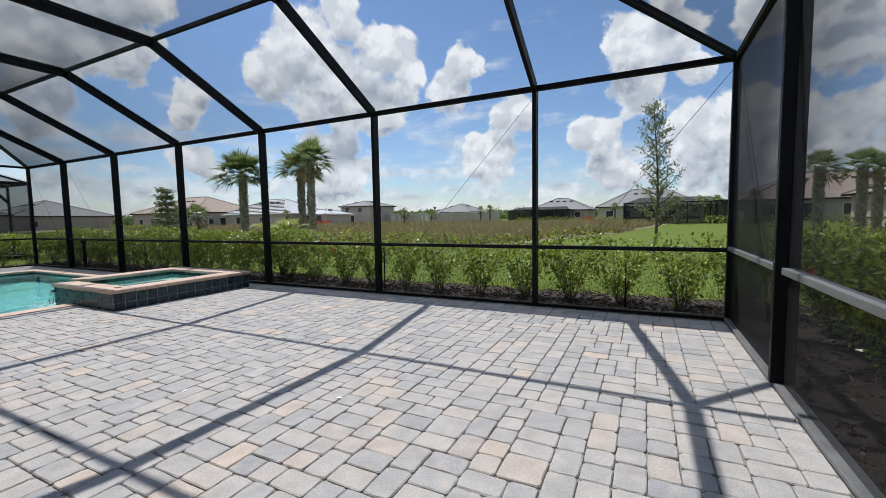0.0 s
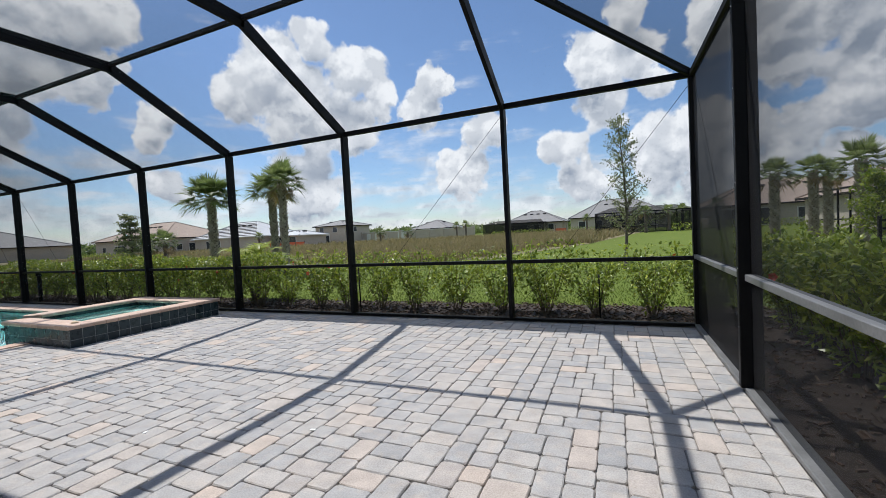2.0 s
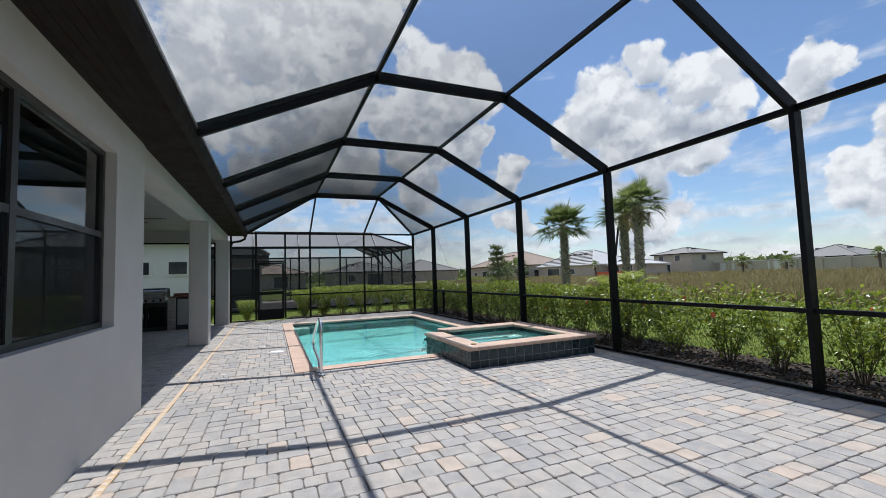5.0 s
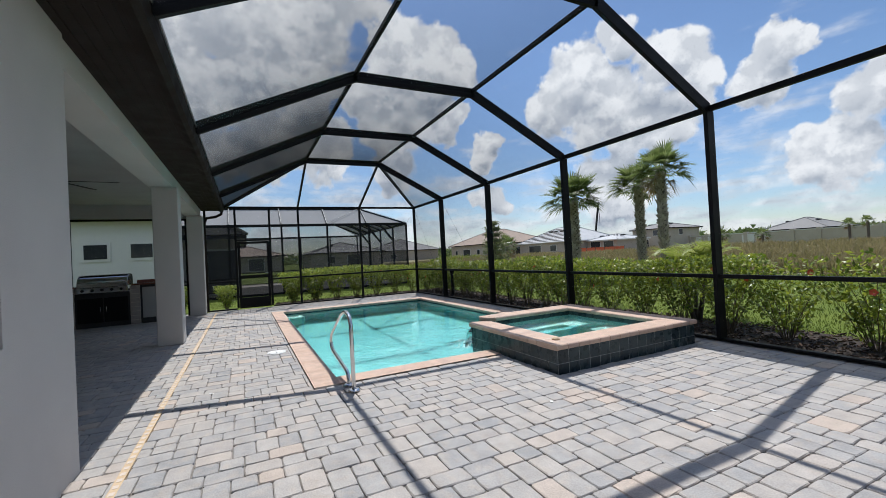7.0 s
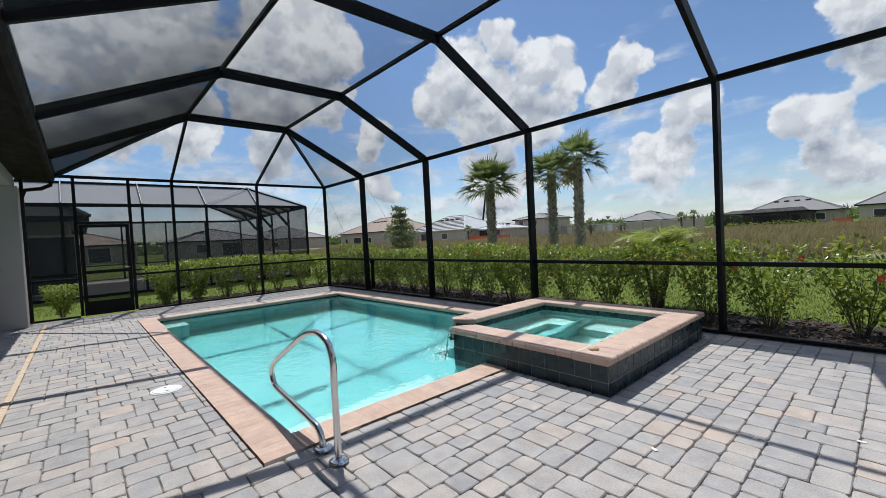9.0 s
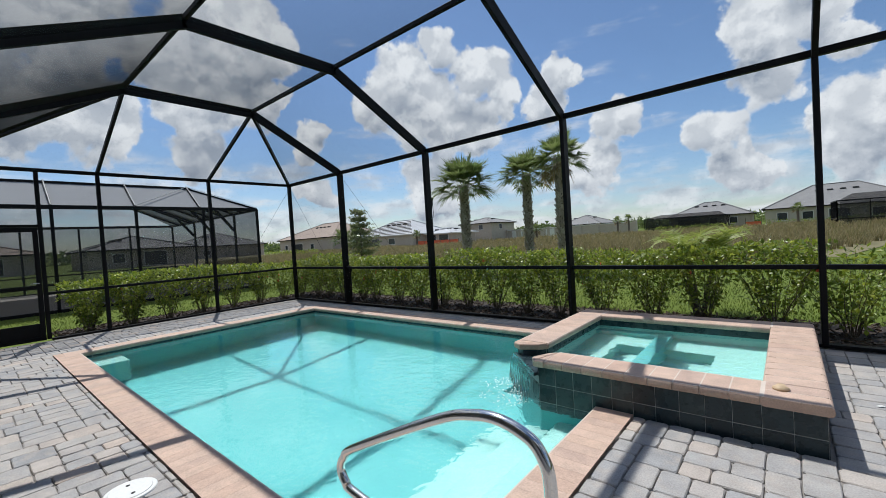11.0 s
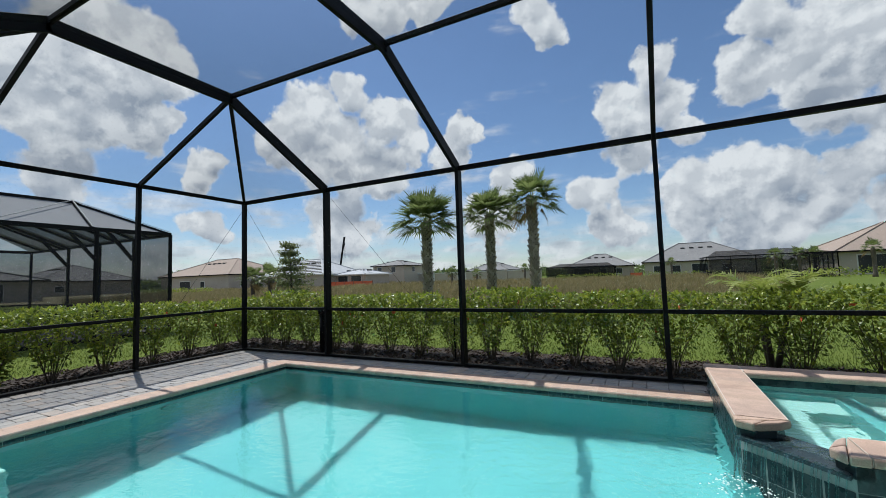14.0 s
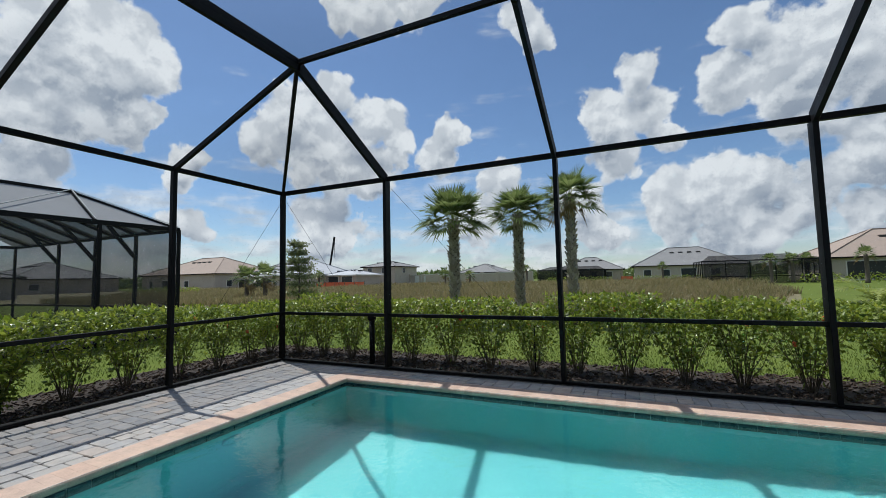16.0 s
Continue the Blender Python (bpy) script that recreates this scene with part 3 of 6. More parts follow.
bmesh.ops.recalc_face_normals(bm, faces=bm.faces)
part("sloped_floor", bm, M_PLASTER, pool)
cove((PX0 + 0.16, PY1, DEPTH), (SX0 - 0.5, PY1, SHALLOW), (0, -1, 0), 0.12)
cove((SX0 - 0.5, PY1, SHALLOW), (SX0, PY1, SHALLOW), (0, -1, 0), 0.12)
cove((PX0, PY0 + 0.50, DEPTH), (PX0, PY1, DEPTH), (1, 0, 0))
# water line tiles
tile_me = mesh_of("tile", box_mesh(-0.0748, 0.0748, -0.006, 0.006, -0.0748, 0.0748, 0.002), M_TILE)


def wall_tile(parent, x, y, z, turn=0, me=None):
    ob = new("tile", me or tile_me)
    ob.matrix_world = pose(x, y, z, 0, 0, turn)
    ob.parent = parent
    return ob


def tile_run(parent, p, q, z, turn):
    p, q = Vector(p), Vector(q)
    n = max(1, math.ceil((q - p).length / 0.155 - 0.3))
    for k in range(n):
        c = p.lerp(q, (k + 0.5) / n)
        wall_tile(parent, c.x, c.y, z, turn)


part("backing", box_mesh(PX0, PX0 + 0.004, PY0, PY1, -0.209, -0.052), M_GROUT, pool)
part("backing", box_mesh(PX0 + 0.004, SX0, PY1 - 0.004, PY1, -0.209, -0.052), M_GROUT, pool)
part("backing", box_mesh(PX0 + 0.004, PX1, PY0, PY0 + 0.004, -0.209, -0.052), M_GROUT, pool)
tile_run(pool, (PX0 + 0.008, PY0, 0), (PX0 + 0.008, PY1, 0), -0.130, 90)
tile_run(pool, (PX0, PY1 - 0.008, 0), (SX0, PY1 - 0.008, 0), -0.130, 0)
tile_run(pool, (PX0, PY0 + 0.008, 0), (PX1, PY0 + 0.008, 0), -0.130, 0)

bm = bmesh.new()
nx, ny = 2, 2
v = [bm.verts.new(p) for p in ((PX0 - 0.01, PY0 - 0.01, WATER), (PX1 + 0.01, PY0 - 0.01, WATER), (PX1 + 0.01, SY0 + 0.05, WATER), (SX0 + 0.05, SY0 + 0.05, WATER), (SX0 + 0.05, PY1 + 0.01, WATER), (PX0 - 0.01, PY1 + 0.01, WATER))]
bm.faces.new(v)
w = part("water", bm, M_WATER, pool, "clear rippled turquoise water")
w.visible_shadow = False

# coping bricks of the pool: rounded nose over the water
def coping_brick(w, d, h=0.06, both=False, gap=0.0009):
    bm = bmesh.new()
    box(bm, -w / 2 + gap, w / 2 - gap, 0, d, -h, 0)
    bmesh.ops.bevel(bm, geom=[ed for ed in bm.edges if (all(abs(vv.co.y - d) < 1e-4 for vv in ed.verts) or (both and all(abs(vv.co.y) < 1e-4 for vv in ed.verts))) and abs(ed.verts[0].co.z - ed.verts[1].co.z) < 1e-4], offset=0.022, segments=3, affect="EDGES", profile=0.5)
    return bm


brick_me = mesh_of("brick", coping_brick(0.105, COPE + 0.03), M_COPING)


def brick_run(parent, p, q, turn, z, me=None, pitch=0.105):
    """Bricks from p to q; turn sends their +y (the nose) over the water."""
    p, q = Vector(p), Vector(q)
    n = max(1, round((q - p).length / pitch))
    for k in range(n):
        c = p.lerp(q, (k + 0.5) / n)
        ob = new("brick", me or brick_me)
        ob.matrix_world = pose(c.x, c.y, z, 0, 0, turn)
        ob.parent = parent


CT = 0.012
brick_run(pool, (POOL[0] + COPE, POOL[2], 0), (POOL[1], POOL[2], 0), 0, CT)
brick_run(pool, (POOL[1], POOL[2] + COPE, 0), (POOL[1], SPA[2] + 0.02, 0), 90, CT)
brick_run(pool, (POOL[0], POOL[2], 0), (POOL[0], POOL[3], 0), -90, CT)
brick_run(pool, (POOL[0] + COPE, POOL[3], 0), (SPA[0] + 0.05, POOL[3], 0), 180, CT)
bm = bmesh.new()
for x0, x1, y0, y1 in ((POOL[0], POOL[1], POOL[2], PY0 + 0.02), (PX1 - 0.02, POOL[1], PY0 + 0.02, SPA[2] + 0.02), (POOL[0], PX0 + 0.02, PY0 + 0.02, POOL[3]), (PX0 + 0.02, SPA[0] + 0.05, PY1 - 0.02, POOL[3])):
    box(bm, x0, x1, y0, y1, -0.045, CT - 0.0008)
part("mortar_bed", bm, M_MORTAR, pool)

# ---------------------------------------------------------------- spa
spa = thing("spa", (0, 0, 0), "raised square spa faced in slate-blue tiles with tan coping", "hot tub")
CH = 0.46
SW = 0.26
bm = bmesh.new()
ZS = SPA_TOP - 0.055


def spa_wall(bm, pts, z0, z1):
    lo = [bm.verts.new((x, y, z0)) for x, y in pts]
    hi = [bm.verts.new((x, y, z1)) for x, y in pts]
    bm.faces.new(lo[::-1])
    bm.faces.new(hi)
    for k in range(len(pts)):
        j = (k + 1) % len(pts)
        bm.faces.new((lo[k], lo[j], hi[j], hi[k]))


SPLIT = -0.211


def spa_ring(bm, z0, z1, notch):
    spa_wall(bm, [(SX0 + CH, SY0), (SX1, SY0), (SX1, SY0 + SW), (SX0 + CH + 0.08, SY0 + SW)], z0, z1)
    spa_wall(bm, [(SX1 - SW, SY0 + SW), (SX1, SY0 + SW), (SX1, SY1), (SX1 - SW, SY1)], z0, z1)
    spa_wall(bm, [(SX0, SY1 - SW), (SX1 - SW, SY1 - SW), (SX1 - SW, SY1), (SX0, SY1)], z0, z1)
    spa_wall(bm, [(SX0, SY0 + CH), (SX0 + SW, SY0 + CH + 0.08), (SX0 + SW, SY1 - SW), (SX0, SY1 - SW)], z0, z1)
    spa_wall(bm, [(SX0 + CH, SY0), (SX0 + CH + 0.08, SY0 + SW), (SX0 + SW, SY0 + CH + 0.08), (SX0, SY0 + CH)], z0, notch)


low_bm = bmesh.new()
spa_ring(low_bm, DEPTH, SPLIT, SPLIT)
part("lower_wall", low_bm, M_PLASTER, spa, "aqua plaster wall under water")
spa_ring(bm, SPLIT, ZS, SPA_WATER - 0.03)
part("shell", bm, M_GROUT, spa, "grouted wall behind the tiles")
bm = bmesh.new()
box(bm, SX0 + SW, SX1 - SW, SY0 + SW, SY1 - SW, -0.85, -0.50)
part("spa_floor", bm, M_PLASTER_PALE, spa)
bm = bmesh.new()
B = 0.47
IX0, IX1, IY0, IY1 = SX0 + SW, SX1 - SW, SY0 + SW, SY1 - SW
box(bm, IX0, IX1, IY1 - B, IY1, -0.50, -0.22)
box(bm, IX1 - B, IX1, IY0 + B * 0.8, IY1 - B, -0.50, -0.22)
box(bm, IX0, IX0 + B * 0.8, IY0 + B * 0.8, IY1 - B, -0.50, -0.22)
box(bm, IX0 + 0.05, IX1, IY0, IY0 + B * 0.8, -0.50, -0.22)
part("bench", bm, M_PLASTER_PALE, spa, "pale aqua spa bench")
for x0, x1, y0, y1 in ((IX0, IX1, IY1 - 0.004, IY1), (IX1 - 0.004, IX1, IY0, IY1 - 0.004), (IX0, IX0 + 0.004, IY0 + 0.3, IY1 - 0.004), (IX0 + 0.3, IX1 - 0.004, IY0, IY0 + 0.004)):
    part("lining", box_mesh(x0, x1, y0, y1, -0.50, 0.10), M_PLASTER_PALE, spa)
for p, q, turn in (((IX0, IY1 - 0.01), (IX1, IY1 - 0.01), 0), ((IX1 - 0.01, IY0), (IX1 - 0.01, IY1), 90), ((IX0 + 0.01, IY0 + 0.3), (IX0 + 0.01, IY1), 90), ((IX0 + 0.3, IY0 + 0.01), (IX1, IY0 + 0.01), 0)):
    tile_run(spa, (*p, 0), (*q, 0), ZS - 0.078, turn)
bm = bmesh.new()
v = [bm.verts.new((x, y, SPA_WATER)) for x, y in ((SX0 + CH + 0.02, SY0 + 0.10), (SX0 + CH + 0.1, IY0 - 0.01), (IX1 + 0.01, IY0 - 0.01), (IX1 + 0.01, IY1 + 0.01), (IX0 - 0.01, IY1 + 0.01), (IX0 - 0.01, SY0 + CH + 0.1), (SX0 + 0.10, SY0 + CH + 0.02))]
bm.faces.new(v)
w = part("water", bm, M_WATER, spa, "clear spa water")
w.visible_shadow = False
for z in (0.1775, 0.0225, -0.1325):
    if z > -0.05:
        tile_run(spa, (POOL[1] + 0.0, SY0 + 0.003, 0), (SX1, SY0 + 0.003, 0), z, 0)
        tile_run(spa, (SX1 - 0.003, SY0, 0), (SX1 - 0.003, SY1, 0), z, 90)
    tile_run(spa, (SX0 + CH, SY0 + 0.003, 0), (POOL[1], SY0 + 0.003, 0), z, 0)
    tile_run(spa, (SX0 + 0.003, SY0 + CH, 0), (SX0 + 0.003, SY1, 0), z, 90)
    if z < 0.1:
        tile_run(spa, (SX0 + CH, SY0 + 0.003, 0), (SX0 + 0.003, SY0 + CH, 0), z, -45)
SB = 0.34
spa_brick = mesh_of("brick", coping_brick(0.155, SB, 0.06, True, 0.0010), M_COPING)
brick_run(spa, (SPA[0] + CH + 0.10, SPA[2], 0), (SPA[1] - SB, SPA[2], 0), 0, SPA_TOP, spa_brick, 0.155)
brick_run(spa, (SPA[1], SPA[2], 0), (SPA[1], SPA[3], 0), 90, SPA_TOP, spa_brick, 0.155)
brick_run(spa, (SPA[0] + SB, SPA[3], 0), (SPA[1] - SB, SPA[3], 0), 180, SPA_TOP, spa_brick, 0.155)
brick_run(spa, (SPA[0], SPA[2] + CH + 0.10, 0), (SPA[0], SPA[3], 0), -90, SPA_TOP, spa_brick, 0.155)
bm = bmesh.new()
box(bm, SPA[0] + CH + 0.1, SPA[1] - 0.03, SPA[2] + 0.012, SPA[2] + SB - 0.012, ZS, SPA_TOP - 0.0006)
box(bm, SPA[1] - SB + 0.06, SPA[1] - 0.03, SPA[2] + SB - 0.06, SPA[3] - 0.03, ZS, SPA_TOP - 0.0006)
box(bm, SPA[0] + 0.03, SPA[1] - SB + 0.06, SPA[3] - SB + 0.06, SPA[3] - 0.03, ZS, SPA_TOP - 0.0006)
box(bm, SPA[0] + 0.012, SPA[0] + SB - 0.012, SPA[2] + CH + 0.1, SPA[3] - SB + 0.06, ZS, SPA_TOP - 0.0006)
part("mortar_bed", bm, M_MORTAR, spa)
# mitred end stones beside the spillway, each on a tiled pier
for swap in (False, True):
    def corner(u, v_):
        return (SPA[0] + v_, SPA[2] + u) if swap else (SPA[0] + u, SPA[2] + v_)

    for stone in (((CH + 0.0, 0.0), (CH + 0.098, 0.0), (CH + 0.098, SB), (CH + 0.05, 0.185)), ((CH - 0.004, 0.003), (CH + 0.046, 0.188), (CH - 0.06, 0.10)), ((CH + 0.05, 0.192), (CH + 0.094, SB), (CH + 0.02, 0.262), (CH - 0.057, 0.106))):
        bm = bmesh.new()
        pts = [corner(*c) for c in stone]
        spa_wall(bm, pts[::-1] if swap else pts, SPA_TOP - 0.06, SPA_TOP)
        bmesh.ops.recalc_face_normals(bm, faces=bm.faces)
        bevel(bm, 0.012, 2)
        part("brick", bm, M_COPING, spa)
    bm = bmesh.new()
    pts = [corner(*c) for c in ((CH + 0.03, 0.027), (CH + 0.11, 0.027), (CH + 0.11, SB - 0.04), (CH + 0.03, 0.24), (CH - 0.03, 0.115))]
    spa_wall(bm, pts[::-1] if swap else pts, SPA_WATER - 0.03, ZS)
    bmesh.ops.recalc_face_normals(bm, faces=bm.faces)
    part("pier", bm, M_TILE, spa, "slate-blue tiled pier beside the spillway")
# spillway slab, falling water, air knob
bm = bmesh.new()
spa_wall(bm, [(SX0 + CH - 0.03, SY0 - 0.03), (SX0 + CH + 0.1, SY0 + SW), (SX0 + SW, SY0 + CH + 0.1), (SX0 - 0.03, SY0 + CH - 0.03)], SPA_WATER - 0.03, SPA_WATER - 0.004)
part("spillway", bm, M_TILE, spa, "dark wet spillway slab")
n = 30
for k in range(n):
    s = (k + 0.5) / n + random.uniform(-0.02, 0.02)
    x, y = SX0 - 0.035 + s * CH, SY0 + CH - 0.035 - s * CH
    fall = random.uniform(0.7, 1.0)
    pts = [(x + 0.02, y + 0.02, SPA_WATER - 0.001)] + [(x - 0.012 - 0.04 * h, y - 0.012 - 0.04 * h, SPA_WATER - 0.31 * h ** 1.3) for h in (0.05, 0.3, 0.6 * fall, fall)]
    bm = bmesh.new()
    tube(bm, pts, [0.005, 0.006, 0.004, 0.003, 0.004], 6)
    w = part("water_stream", bm, M_WATER, spa, "thin stream of falling water")
    w.visible_shadow = False
V, F = [], []
rf = random.Random(9)
for k in range(260):
    s = rf.random()
    d_ = abs(rf.gauss(0, 0.16))
    c = Vector((SX0 - 0.06 + s * CH - d_ * 0.7 + rf.gauss(0, 0.03), SY0 + CH - 0.06 - s * CH - d_ * 0.7 + rf.gauss(0, 0.03), WATER + 0.002))
    rr_ = rf.uniform(0.003, 0.009)
    b = len(V)
    V += [c + Vector((rr_ * math.cos(a), rr_ * math.sin(a), 0)) for a in (0, 1.05, 2.1, 3.14, 4.19, 5.24)] + [c + Vector((0, 0, rr_ * 0.7))]
    F += [(b + q, b + (q + 1) % 6, b + 6) for q in range(6)]
foam = from_arrays("foam", V, F, M_WHITE, spa)
tagged(foam, "white foam bubbles under the spillway", kind="stuff")
bm = bmesh.new()
tube(bm, [(SPA[1] - 0.24, SPA[2] + 0.2, SPA_TOP + z) for z in (0, 0.012, 0.02, 0.032)], [0.045, 0.045, 0.032, 0.02], 16)
part("air_knob", bm, M_DRAIN, spa, "small tan air control knob")

# ---------------------------------------------------------------- screen enclosure
cage = thing("screen_enclosure", (0, 0, 0), "black aluminium pool enclosure with dark insect screen", "pool cage")


def bar(name, p, q, w, h, label=""):
    return part(name, beam_mesh(p, q, w, h), M_ALU, cage, label)


def screen(*pts):
    bm = bmesh.new()
    bm.faces.new([bm.verts.new(p) for p in pts])
    return part("screen_panel", bm, M_SCREEN, cage)


PW, PD = 0.055, 0.15
for x in POST_X[1:-1]:
    part("post", box_mesh(x - PW / 2, x + PW / 2, Y_L - PD / 2, Y_L + PD / 2, 0.03, Z_TOP - 0.03, 0.004), M_ALU, cage)
for x in (X_R, X_E):
    part("post", box_mesh(x - 0.04, x + 0.04, Y_L - 0.04, Y_L + 0.04, 0.03, Z_TOP - 0.03, 0.004), M_ALU, cage)
END_Y = [3.93, 1.90, 1.03, 0.06, Y_W + 0.06]
for y in END_Y:
    part("post", box_mesh(X_E - 0.04, X_E + 0.04, y - 0.03, y + 0.03, 0.03, Z_TOP - 0.03, 0.004), M_ALU, cage)
SIDE_Y = [3.81, 1.75, -0.35]
for y in SIDE_Y:
    part("post", box_mesh(X_R - 0.075, X_R + 0.075, y - 0.028, y + 0.028, 0.03, Z_TOP - 0.03, 0.004), M_ALU, cage)
    bm = bmesh.new()
    for z in (0.5, 0.95, 1.6, 2.3, 2.9):
        tube(bm, [(X_R - 0.079, y - 0.012, z), (X_R - 0.073, y - 0.012, z)], 0.005, 8)
    part("screw", bm, M_STEEL, cage)
part("post", box_mesh(X_R - 0.04, X_R + 0.04, Y_W + 0.01, Y_W + 0.07, 0.03, Z_TOP - 0.03, 0.004), M_ALU, cage)
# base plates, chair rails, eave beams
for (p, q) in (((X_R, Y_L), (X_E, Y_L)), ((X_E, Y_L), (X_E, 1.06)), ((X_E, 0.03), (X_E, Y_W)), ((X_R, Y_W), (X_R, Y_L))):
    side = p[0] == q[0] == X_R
    # the side plate is black too; its grey paints in the sun's gloss
    part("base_plate", beam_mesh((*p, 0.018), (*q, 0.018), 0.10 if side else 0.09, 0.036), M_ALU_SUNLIT if side else M_ALU, cage)
xs = POST_X
for a, b in zip(xs, xs[1:]):
    bar("chair_rail", (a - 0.03, Y_L, Z_RAIL), (b + 0.03, Y_L, Z_RAIL), 0.075, 0.05)
ey = [Y_L] + END_Y
for a, b in zip(ey, ey[1:]):
    if a == 1.03:
        continue
    bar("chair_rail", (X_E, a - 0.03, Z_RAIL), (X_E, b + 0.03, Z_RAIL), 0.06, 0.05)
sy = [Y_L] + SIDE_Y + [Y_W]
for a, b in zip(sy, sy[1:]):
    # black rail given the grey of its sunlit top
    part("chair_rail", beam_mesh((X_R, a - 0.03, Z_RAIL + 0.02), (X_R, b + 0.03, Z_RAIL + 0.02), 0.075, 0.05), M_ALU_SUNLIT, cage, "black aluminium rail coloured grey for the sun on it")
bar("eave_beam", (X_R, Y_L, Z_TOP), (X_E, Y_L, Z_TOP), 0.06, 0.075)
bar("eave_beam", (X_E, Y_L, Z_TOP), (X_E, Y_W, Z_TOP), 0.06, 0.065)
bar("eave_beam", (X_R, Y_L, Z_TOP), (X_R, Y_W, Z_TOP), 0.06, 0.065)
# roof frames
for x in POST_X[1:-1]:
    bar("roof_beam", (x, Y_L - 0.02, Z_TOP), (x, Y_K, Z_K), 0.052, 0.16)
    bar("roof_beam", (x, Y_K + 0.03, Z_K), (x, Y_A - 0.03, Z_K), 0.052, 0.16)
    bar("roof_beam", (x, Y_A, Z_K), (x, Y_H, Z_TOP + 0.02), 0.052, 0.16)
for y in (Y_K, Y_A):
    for a, b in zip(POST_X[1:-1], POST_X[2:-1]):
        bar("purlin", (a - 0.026, y, Z_K + 0.03), (b + 0.026, y, Z_K + 0.03), 0.05, 0.06)
for xo, xi, y1, y2 in ((X_R, POST_X[1], 3.84, 1.85), (X_E, POST_X[-2], 3.93, 1.90)):
    bar("hip_beam", (xo, Y_L, Z_TOP), (xi, Y_K, Z_K), 0.05, 0.09)
    bar("hip_beam", (xo, y1, Z_TOP), (xi, Y_K, Z_K), 0.05, 0.07)
    bar("hip_beam", (xo, y2, Z_TOP), (xi, Y_A, Z_K), 0.05, 0.07)
    bar("hip_beam", (xo, Y_H, Z_TOP), (xi, Y_A, Z_K), 0.05, 0.09)
# screens: lower and upper wall panels, roof panels
for a, b in zip(POST_X, POST_X[1:]):
    for z0, z1 in ((0.036, Z_RAIL), (Z_RAIL, Z_TOP)):
        screen((a, Y_L, z0), (b, Y_L, z0), (b, Y_L, z1), (a, Y_L, z1))
for a, b in zip(ey, ey[1:]):
    for z0, z1 in (((0.036, Z_RAIL), (Z_RAIL, Z_TOP)) if a != 1.03 else ((2.12, Z_TOP),)):
        screen((X_E, a, z0), (X_E, b, z0), (X_E, b, z1), (X_E, a, z1))
for a, b in zip(sy, sy[1:]):
    for z0, z1 in ((0.036, Z_RAIL), (Z_RAIL, Z_TOP)):
        screen((X_R, a, z0), (X_R, b, z0), (X_R, b, z1), (X_R, a, z1))
for a, b in zip(POST_X[1:-1], POST_X[2:-1]):
    screen((a, Y_L, Z_TOP), (b, Y_L, Z_TOP), (b, Y_K, Z_K), (a, Y_K, Z_K))
    screen((a, Y_K, Z_K), (b, Y_K, Z_K), (b, Y_A, Z_K), (a, Y_A, Z_K))
    screen((a, Y_A, Z_K), (b, Y_A, Z_K), (b, Y_H, Z_TOP), (a, Y_H, Z_TOP))
for xo, xi, y1, y2 in ((X_R, POST_X[1], 3.84, 1.85), (X_E, POST_X[-2], 3.93, 1.90)):
    screen((xo, Y_L, Z_TOP), (xi, Y_L, Z_TOP), (xi, Y_K, Z_K))
    screen((xo, Y_L, Z_TOP), (xi, Y_K, Z_K), (xo, y1, Z_TOP))
    screen((xo, y1, Z_TOP), (xi, Y_K, Z_K), (xi, Y_A, Z_K), (xo, y2, Z_TOP))
    screen((xo, y2, Z_TOP), (xi, Y_A, Z_K), (xo, Y_H, Z_TOP))
    screen((xo, Y_H, Z_TOP), (xi, Y_A, Z_K), (xi, Y_H, Z_TOP))
# bracing cables
for p, q in (((X_R, Y_L), (POST_X[1], Y_L)), ((POST_X[1], Y_L), (POST_X[2], Y_L)), ((POST_X[-2], Y_L), (POST_X[-3], Y_L)), ((X_E, Y_L), (POST_X[-2], Y_L)), ((X_E, Y_L), (X_E, 3.93)), ((X_R, Y_L), (X_R, 3.84))):
    bm = bmesh.new()
    off = 0.03
    tube(bm, [(p[0] + (off if p[0] == q[0] else 0), p[1] + (off if p[0] != q[0] else 0), Z_TOP - 0.08), (q[0] + (off if p[0] == q[0] else 0), q[1] + (off if p[0] != q[0] else 0), 0.06)], 0.0028, 6)
    part("cable", bm, M_ALU, cage, "thin steel bracing cable")

# screen door in the end wall
door = thing("screen_door", (X_E, 0.55, 0.0), "closed black aluminium screen door with solid kick plate", "door")
door.location = (0, 0, 0)
DY0, DY1 = 0.10, 0.99
bm = bmesh.new()
for y in (DY0, DY1 - 0.07):
    box(bm, X_E - 0.02, X_E + 0.025, y, y + 0.07, 0.02, 2.06)
for z in (0.02, 0.95, 1.99):
    box(bm, X_E - 0.018, X_E + 0.023, DY0 + 0.07, DY1 - 0.07, z, z + 0.07)
part("door_frame", bm, M_ALU, door)
part("kick_plate", box_mesh(X_E - 0.008, X_E + 0.012, DY0 + 0.07, DY1 - 0.07, 0.09, 0.33), M_ALU, door)
bm = bmesh.new()
bm.faces.new([bm.verts.new((X_E, y, z)) for y, z in ((DY0 + 0.07, 0.33), (DY1 - 0.07, 0.33), (DY1 - 0.07, 1.99), (DY0 + 0.07, 1.99))])
part("screen_panel", bm, M_SCREEN, door)
bm = bmesh.new()
tube(bm, [(X_E + 0.025, DY1 - 0.035, 1.06), (X_E + 0.07, DY1 - 0.035, 1.06), (X_E + 0.07, DY1 - 0.15, 1.06)], 0.009, 8)
part("handle", bm, M_STEEL, door)
bar("door_header", (X_E, 0.03, 2.10), (X_E, 1.06, 2.10), 0.06, 0.05)

